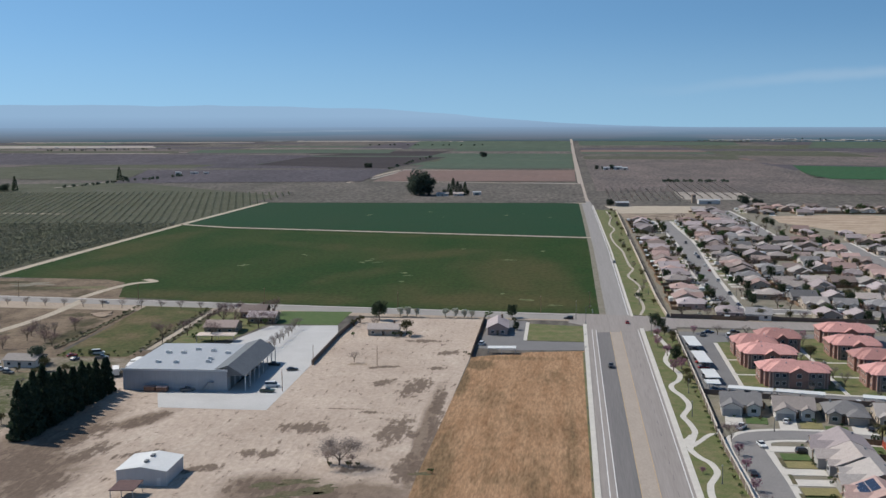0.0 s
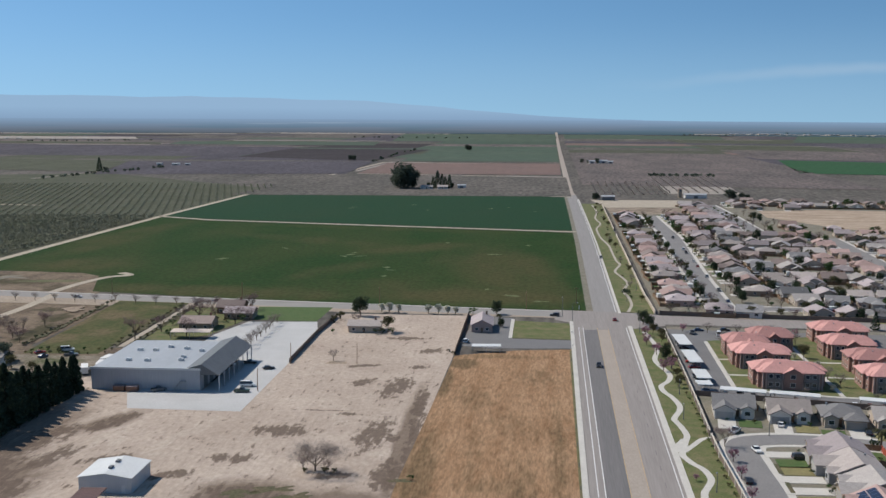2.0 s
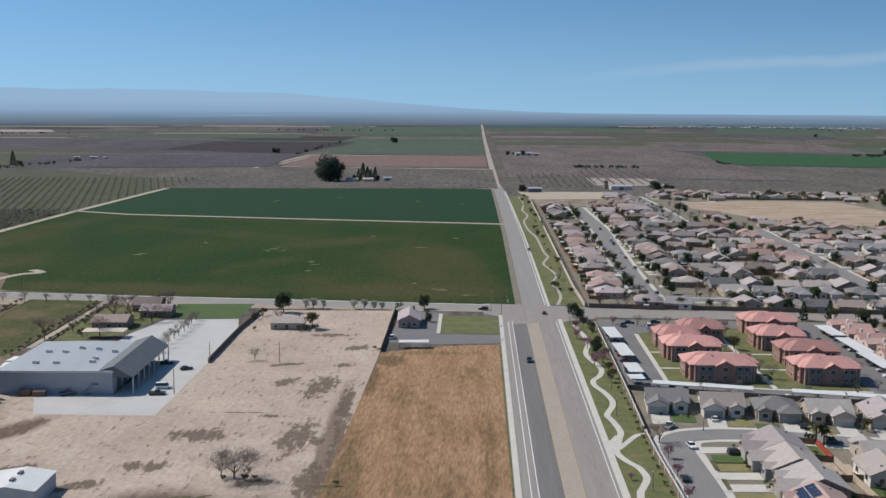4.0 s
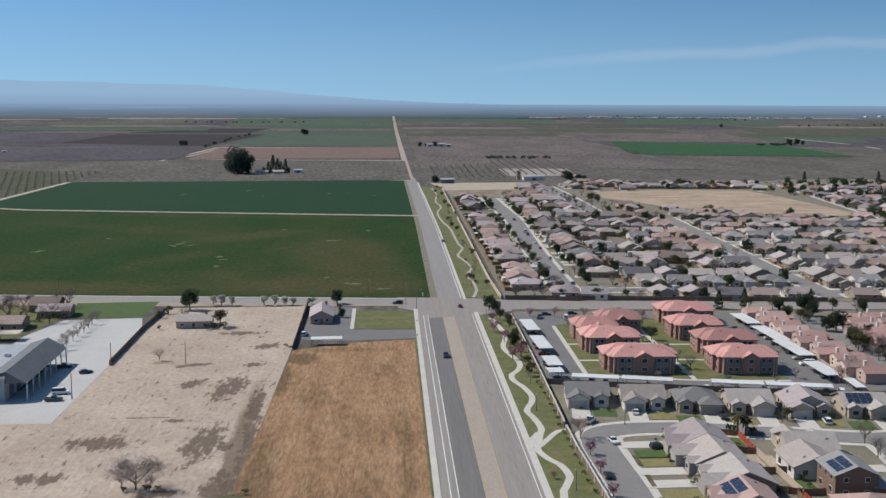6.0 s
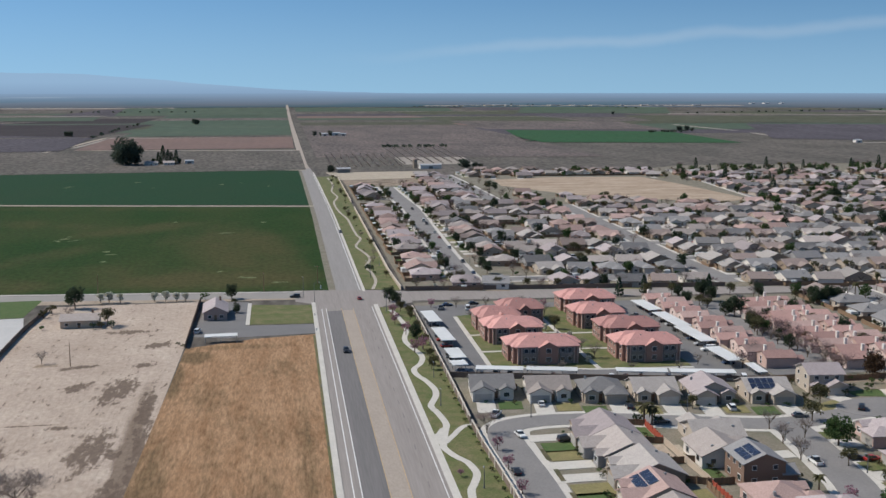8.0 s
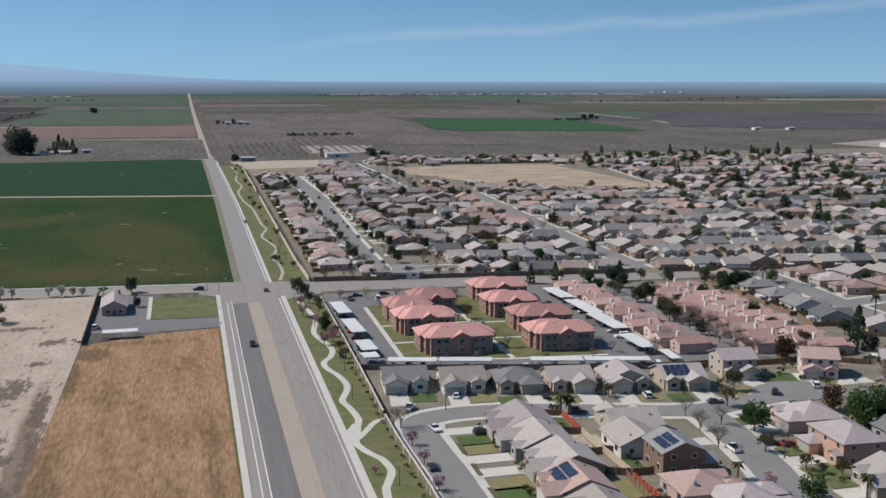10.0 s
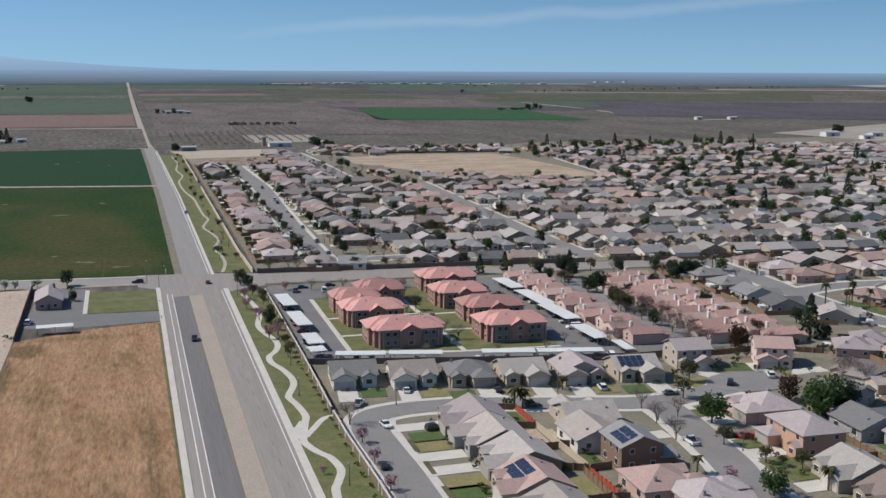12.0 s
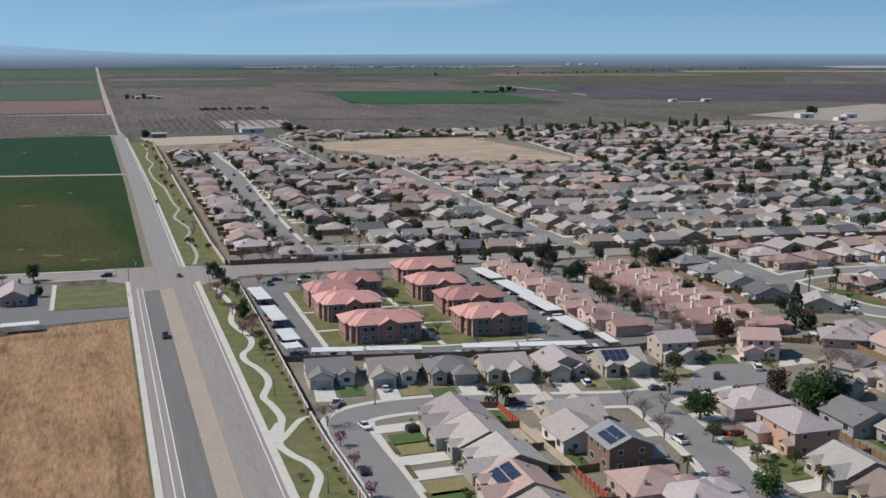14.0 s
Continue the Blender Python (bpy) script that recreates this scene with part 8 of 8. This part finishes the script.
# hedgerow on the far side of the weedy plot, brush on the bare plot
for k in range(24):
    y = 12 - k * 4.2
    plant(T_BUSH[:1] + T_BUSH[2:], -239.5 + rt.uniform(-0.8, 0.8), y, rt.uniform(0.45, 0.9), "hedgerow shrubs", 0.05)
for k in range(30):
    y = 8 - k * 3.0
    plant(T_BUSH[:1] + T_BUSH[2:], (-202 if k % 2 else -195.6) + rt.uniform(-0.7, 0.7), y, rt.uniform(0.5, 1.0), "hedgerow shrubs", 0.1)
for x, y, s in ((-256, -63, 1.3), (-252, -58, 1.1), (-247, -48, 1.2), (-259, -70, 1.2), (-262, -60, 1.0), (-243, -80, 1.0), (-266, -48, 0.9), (-250, -72, 1.1)):
    plant(T_BAREP + T_BARE, x, y, s, "bare brush on the plot")
for k in range(22):
    plant(T_BUSH, rt.uniform(-232, -196), rt.uniform(-100, -88), rt.uniform(0.4, 1.0), "hedgerow shrubs")
for k in range(26):
    plant(T_BUSH + T_OLIVE[:1], rt.uniform(-246, -206), rt.uniform(-205, -122), rt.uniform(0.6, 1.1), "yard shrubs")
# parkway strips, pale dirt and dry grass round the near houses
for y0, y1 in ((-218.5, -210.5), (-233, -225), (-247, -240), (-263, -255)):
    slab("planting_strip", [(34.2, y0), (35.4, y0), (35.4, y1), (34.2, y1)], 0.19, M_BRUSH, 0.4, "dark mulched strip beside the pavement", "planting strip")
slab("yard", [(67.8, -224.5), (70.5, -224.5), (70.5, -213), (67.6, -213)], 0.08, M_TRACK, 0.3, "pale bare dirt backyard", "yard")
slab("lawn", [(107.3, -256), (116.5, -256), (116.5, -246.5), (107.3, -246.5)], 0.12, M_GRASS, 0.3, "overgrown grassy front yard", "lawn")
for x, y in ((108.5, -248), (111, -251), (114, -254), (109, -254), (115.5, -249)):
    plant(T_OLIVE + T_BUSH, x, y, rt.uniform(0.5, 0.9), "garden shrubs")

# ---- cars ----
C_PAINT = {k: mat("car_paint_" + k, c, tuple(v * 0.95 for v in c), 3, 1, 0.3, 0, spec=0.6, grain=0.02) for k, c in
           dict(white=(0.75, 0.75, 0.74), black=(0.02, 0.02, 0.022), silver=(0.42, 0.43, 0.45), red=(0.33, 0.025, 0.02), blue=(0.04, 0.07, 0.14), grey=(0.13, 0.135, 0.14), green=(0.03, 0.06, 0.045)).items()}
M_TYRE = mat("tyre_rubber", (0.018, 0.018, 0.018), (0.025, 0.025, 0.025), 1, 0.2, 0.9, 0)
M_LIGHTG = mat("lamp_glass", (0.6, 0.58, 0.55), (0.5, 0.48, 0.46), 1, 0.3, 0.2, 0)
M_TAIL = mat("tail_lamp", (0.35, 0.02, 0.015), (0.28, 0.02, 0.015), 1, 0.3, 0.3, 0)


def make_car(paint, kind="sedan", rich=True):
    """A car along x, nose to +x, its origin on the ground at its middle."""
    root = new({"sedan": "car", "suv": "suv", "pickup": "pickup_truck", "van": "van"}[kind])
    L, W = (4.6, 1.8) if kind == "sedan" else (4.8, 1.9) if kind == "suv" else (5.5, 1.95)
    hood, top = (0.88, 1.42) if kind == "sedan" else (1.05, 1.75) if kind == "suv" else (1.1, 1.8) if kind == "pickup" else (1.15, 2.1)
    low = [(-L / 2, 0.3), (L / 2, 0.3), (L / 2, hood * 0.72), (L / 2 - 0.25, hood * 0.9), (L * 0.2, hood), (-L / 2 + 0.1, hood), (-L / 2, hood * 0.85)]
    cab = {"sedan": [(L * 0.2, hood), (L * 0.03, top), (-L * 0.25, top), (-L * 0.4, hood)], "suv": [(L * 0.2, hood), (L * 0.06, top), (-L * 0.44, top), (-L * 0.49, hood)],
           "pickup": [(L * 0.2, hood), (L * 0.09, top), (-L * 0.1, top), (-L * 0.13, hood)], "van": [(L * 0.32, hood), (L * 0.18, top), (-L * 0.47, top), (-L * 0.49, hood)]}[kind]

    def prism(prof, w0, w1):
        bm = bmesh.new()
        z0, z1 = min(p[1] for p in prof), max(p[1] for p in prof)
        sides = []
        for s in (-1, 1):
            sides.append([bm.verts.new((x, s * (w0 + (w1 - w0) * (z - z0) / (z1 - z0)) / 2, z)) for x, z in prof])
        bm.faces.new(sides[0][::-1])
        bm.faces.new(sides[1])
        n = len(prof)
        for i in range(n):
            bm.faces.new((sides[0][i], sides[0][(i + 1) % n], sides[1][(i + 1) % n], sides[1][i]))
        return bm

    bm = prism(low, W, W)
    bmesh.ops.bevel(bm, geom=bm.edges[:], offset=0.06, segments=1, affect="EDGES")
    part("body", bm, C_PAINT[paint], root)
    part("cabin_glass", prism(cab, W * 0.94, W * 0.78), M_GLASS, root)
    bm = bmesh.new()
    xa, xb = cab[2][0] + 0.05, cab[1][0] - 0.05
    box(bm, xa, -W * 0.39, top - 0.02, xb, W * 0.39, top + 0.04)
    part("roof", bm, C_PAINT[paint], root)
    if kind == "pickup":
        bm = bmesh.new()
        box(bm, -L / 2 + 0.15, -W * 0.42, hood - 0.02, -L * 0.14, W * 0.42, hood + 0.015)
        part("bed", bm, M_TYRE, root)
    for x in (-L * 0.31, L * 0.32):
        for y in (-W / 2 + 0.09, W / 2 - 0.09):
            bm = bmesh.new()
            bmesh.ops.create_cone(bm, cap_ends=True, segments=14, radius1=0.33, radius2=0.33, depth=0.24, matrix=Matrix.Translation((x, y, 0.33)) @ Euler((math.pi / 2, 0, 0)).to_matrix().to_4x4())
            wh = part("wheel", bm, M_TYRE, root)
            if not rich:
                continue
            bm = bmesh.new()
            bmesh.ops.create_cone(bm, cap_ends=True, segments=10, radius1=0.19, radius2=0.17, depth=0.26, matrix=Matrix.Translation((x, y, 0.33)) @ Euler((math.pi / 2, 0, 0)).to_matrix().to_4x4())
            part("rim", bm, M_STEEL, wh)
    for s in (-1, 1) if rich else ():
        bm = bmesh.new()
        box(bm, L / 2 - 0.06, s * W * 0.36 - 0.18, hood * 0.62, L / 2 + 0.03, s * W * 0.36 + 0.18, hood * 0.78)
        part("headlight", bm, M_LIGHTG, root)
        bm = bmesh.new()
        box(bm, -L / 2 - 0.03, s * W * 0.38 - 0.14, hood * 0.62, -L / 2 + 0.06, s * W * 0.38 + 0.14, hood * 0.82)
        part("tail_light", bm, M_TAIL, root)
    word = {"sedan": "sedan car", "suv": "sport utility car", "pickup": "pickup truck", "van": "van"}[kind]
    return tagged(root, f"{paint} {word} standing on asphalt", {"sedan": "car", "suv": "car", "pickup": "truck", "van": "van"}[kind])


CARS = {(p, k): make_car(p, k) for p, k in (("white", "sedan"), ("white", "suv"), ("black", "sedan"), ("silver", "sedan"), ("silver", "suv"), ("red", "sedan"), ("blue", "sedan"), ("grey", "suv"), ("white", "pickup"), ("black", "pickup"),
                                            ("grey", "pickup"), ("white", "van"), ("green", "pickup"), ("black", "suv"), ("grey", "sedan"))}
LIST = list(CARS.values())
FARCARS = [make_car(p, k, False) for p, k in (("white", "sedan"), ("silver", "suv"), ("black", "sedan"), ("grey", "pickup"), ("white", "van"), ("red", "sedan"), ("blue", "sedan"))]


def park(paint, kind, x, y, turn, z=0.2, group="parked cars"):
    c = copy_thing(CARS[(paint, kind)], at(x, y, z, 0, 0, turn))
    return tagged(c, "", "", group)


# on the main roads
park("black", "pickup", -8.2, -103, -90, 0.065, "cars on the road")
park("red", "sedan", 2.6, -17, 90, 0.075, "cars on the road")
park("black", "suv", -24, -8.5, 173, 0.075, "cars on the road")
park("grey", "suv", 5.5, 175, -90, 0.065, "cars on the road")
park("blue", "sedan", -189, 16, 170, 0.065, "cars on the road")
park("silver", "sedan", -262, 22, -10, 0.065, "cars on the road")
# concrete yard
park("white", "van", -131, -141, 5, 0.09)
park("green", "pickup", -131, -148.5, 5, 0.09)
park("black", "sedan", -129.8, -116, 20, 0.09)
park("black", "pickup", -139, -108.5, 10, 0.09)
park("grey", "pickup", -160, -149, 30, 0.09)
park("silver", "suv", -146, -125, 0, 0.09)
park("white", "pickup", -146.3, -112, 0, 0.09)
park("white", "suv", -60.5, -66, 80, 0.09)
# southern streets
park("white", "pickup", 28.6, -182, 60, 0.22)
park("white", "sedan", 31.6, -200, -80, 0.22)
park("black", "sedan", 24.9, -226, 90, 0.22)
park("silver", "sedan", 24.9, -262, 90, 0.22)
park("black", "suv", 42.5, -205.5, 10, 0.14)
park("white", "sedan", 43.4, -174.5, 83, 0.14)
park("black", "sedan", 67.5, -181, 83, 0.14)
park("white", "suv", 95.5, -187.5, 83, 0.14)
park("grey", "sedan", 72, -195.5, -8, 0.22)
park("white", "pickup", 98.3, -232, 90, 0.22)
park("black", "sedan", 109.7, -231, 0, 0.14)
park("red", "sedan", 113.2, -232.4, 5, 0.14)
park("grey", "sedan", 111.2, -197.5, -10, 0.22)
park("black", "suv", 131.5, -194, 60, 0.24)
park("white", "suv", 146.3, -191, 70, 0.24)
park("silver", "sedan", 103.6, -262, 90, 0.22)
rc = random.Random(9)
# under and beside the carports
for x, ys, t in ((26.7, (-60, -66, -71, -88, -94, -103, -117, -124, -136), 0), (114.3, (-53, -60, -68, -80, -86, -95, -108, -116, -124, -141), 180)):
    for y in ys:
        c = copy_thing(FARCARS[rc.randrange(len(FARCARS))], at(x + rc.uniform(-0.3, 0.3), y, 0.07, 0, 0, t + rc.choice((0, 180))))
        tagged(c, "", "", "parked cars")
for i in range(19):
    x = 32 + i * 4.4
    if 62 < x < 71 or rc.random() < 0.2:
        continue
    y = -140.4 - (x - 30) * 0.237
    tagged(copy_thing(FARCARS[rc.randrange(len(FARCARS))], at(x, y, 0.07, 0, 0, 76 + rc.choice((0, 180)))), "", "", "parked cars")
for x, y, t in ((33.5, -42.5, 75), (37, -36.5, 0), (44, -45, 85), (48, -35.5, 5), (59, -37, 0), (106, -70, 0), (106.5, -84, 0), (106, -108, 0)):
    tagged(copy_thing(FARCARS[rc.randrange(len(FARCARS))], at(x, y, 0.07, 0, 0, t)), "", "", "parked cars")
# streets of the quarter
for i in range(20):
    y = 34 + i * 14 + rc.uniform(-4, 4)
    x = 55.5 + (4.3 if rc.random() < 0.5 else -4.3)
    tagged(copy_thing(FARCARS[rc.randrange(len(FARCARS))], at(x, y, 0.2, 0, 0, 90)), "", "", "parked cars")
for i in range(26):
    x = rc.uniform(80, 300)
    y = north_edge(x) + rc.choice((24, 75, 126)) + rc.choice((-3, 3))
    tagged(copy_thing(FARCARS[rc.randrange(len(FARCARS))], at(x, y, 0.28, 0, 0, -6)), "", "", "parked cars")

# ---- far buildings of the plain ----
def far_block(x, y, w, d, h, material, label, top=None):
    root = new("farm_building")
    wb, rf = bmesh.new(), bmesh.new()
    box(wb, -w / 2, -d / 2, 0, w / 2, d / 2, h)
    gable(rf, wb, -w / 2, w / 2, -d / 2, d / 2, h, h * 0.25, "x", 0.4)
    part("wall", wb, material, root)
    part("roof", rf, top or M_METALG, root)
    bm = bmesh.new()
    box(bm, -2, -d / 2 - 0.1, 0, 2, -d / 2, h * 0.7)
    part("door", bm, M_METALD, root)
    root.matrix_basis = at(x, y, 0.1) @ Matrix.Scale(reach(x, y), 4)
    return tagged(root, label, "building", "far buildings")


for x, y, w, d, h in ((36, 1122, 9, 7, 3.5), (52, 1124, 12, 8, 4), (62, 1121, 8, 7, 3), (-563, 1066, 11, 7, 2.4), (-588, 1068, 8, 6, 2.4), (-545, 1064, 7, 6, 2.2), (114, 580, 21, 8, 3.6),
                      (-120, 690, 9, 7, 3), (690, 545, 18, 10, 4.5), (1170, 2228, 14, 9, 2.4), (1205, 2222, 18, 9, 2.6), (1245, 2216, 12, 9, 2.4), (690, 824, 9, 7, 3), (733, 813, 12, 7, 3), (735, 530, 14, 9, 4), (705, 505, 12, 8, 3.5)):
    far_block(x, y, w, d, h, M_WALL["white"], "low white farm building on the plain")
for i in range(26):
    x, y = plan_of(900 + 1300 * (i / 26) ** 1.5 + rc.uniform(-45, 45), 5330 - i * 6 + rc.uniform(-70, 50))
    far_block(x, y, rc.uniform(9, 40), 8, rc.uniform(1.2, 2.8), M_WALL["cream"], "white industrial building near the horizon")
for i in range(6):
    x = -1320 + i * 40 + rc.uniform(-6, 6)
    far_block(x, 2060 + rc.uniform(-10, 10), rc.uniform(6, 15), 8, rc.uniform(1.0, 2.0), M_WALL["white"], "white farm building near the horizon")
root = new("grain_tower")
bm = bmesh.new()
box(bm, -1.8, -1.8, 0, 1.8, 1.8, 8.6)
part("shaft", bm, M_WALL["tan"], root)
bm = bmesh.new()
hip(bm, -1.8, 1.8, -1.8, 1.8, 8.6, 1.2, 0.4, 0.2)
part("roof", bm, M_ROOF["brown"], root)
# a solid plate, dark in colour to stand for the shade of a hole
bm = bmesh.new()
box(bm, -0.8, -1.88, 6.2, 0.8, -1.8, 7.8)
part("opening", bm, M_METALD, root)
root.matrix_basis = at(100.6, 588, 0) @ Matrix.Scale(reach(100.6, 588), 4)
tagged(root, "square tan tower beside a low farm shed", "tower")
far_block(29.5, 557, 12.5, 8, 3.6, M_METALD, "dark open-fronted barn at the edge of the fields", M_METALG)

# vehicles and trailers in the cluttered yard
for p, k, x, y, t in (("white", "van", -196.8, -124, 80), ("white", "van", -200.5, -127, 85), ("silver", "sedan", -248.5, -106.2, 10), ("white", "pickup", -243, -124, 30), ("grey", "suv", -238, -128, -20), ("white", "suv", -252, -112, 0), ("red", "sedan", -226, -98, 40),
                      ("white", "van", -217, -93, 20), ("blue", "sedan", -222, -104, 70), ("grey", "pickup", -212, -101, 10)):
    park(p, k, x, y, t, 0.06)

# ---- the patterns that were copied are taken away ----
for proto in PROTO + BENT + FARP + TWO + TOWN + SOLAR1 + [FLATS, SOLAR2, SALMON2, LAMP, LAMP_S, POLE, POLE_S] + ALL_TREES + LIST + FARCARS:
    hide_proto(proto)
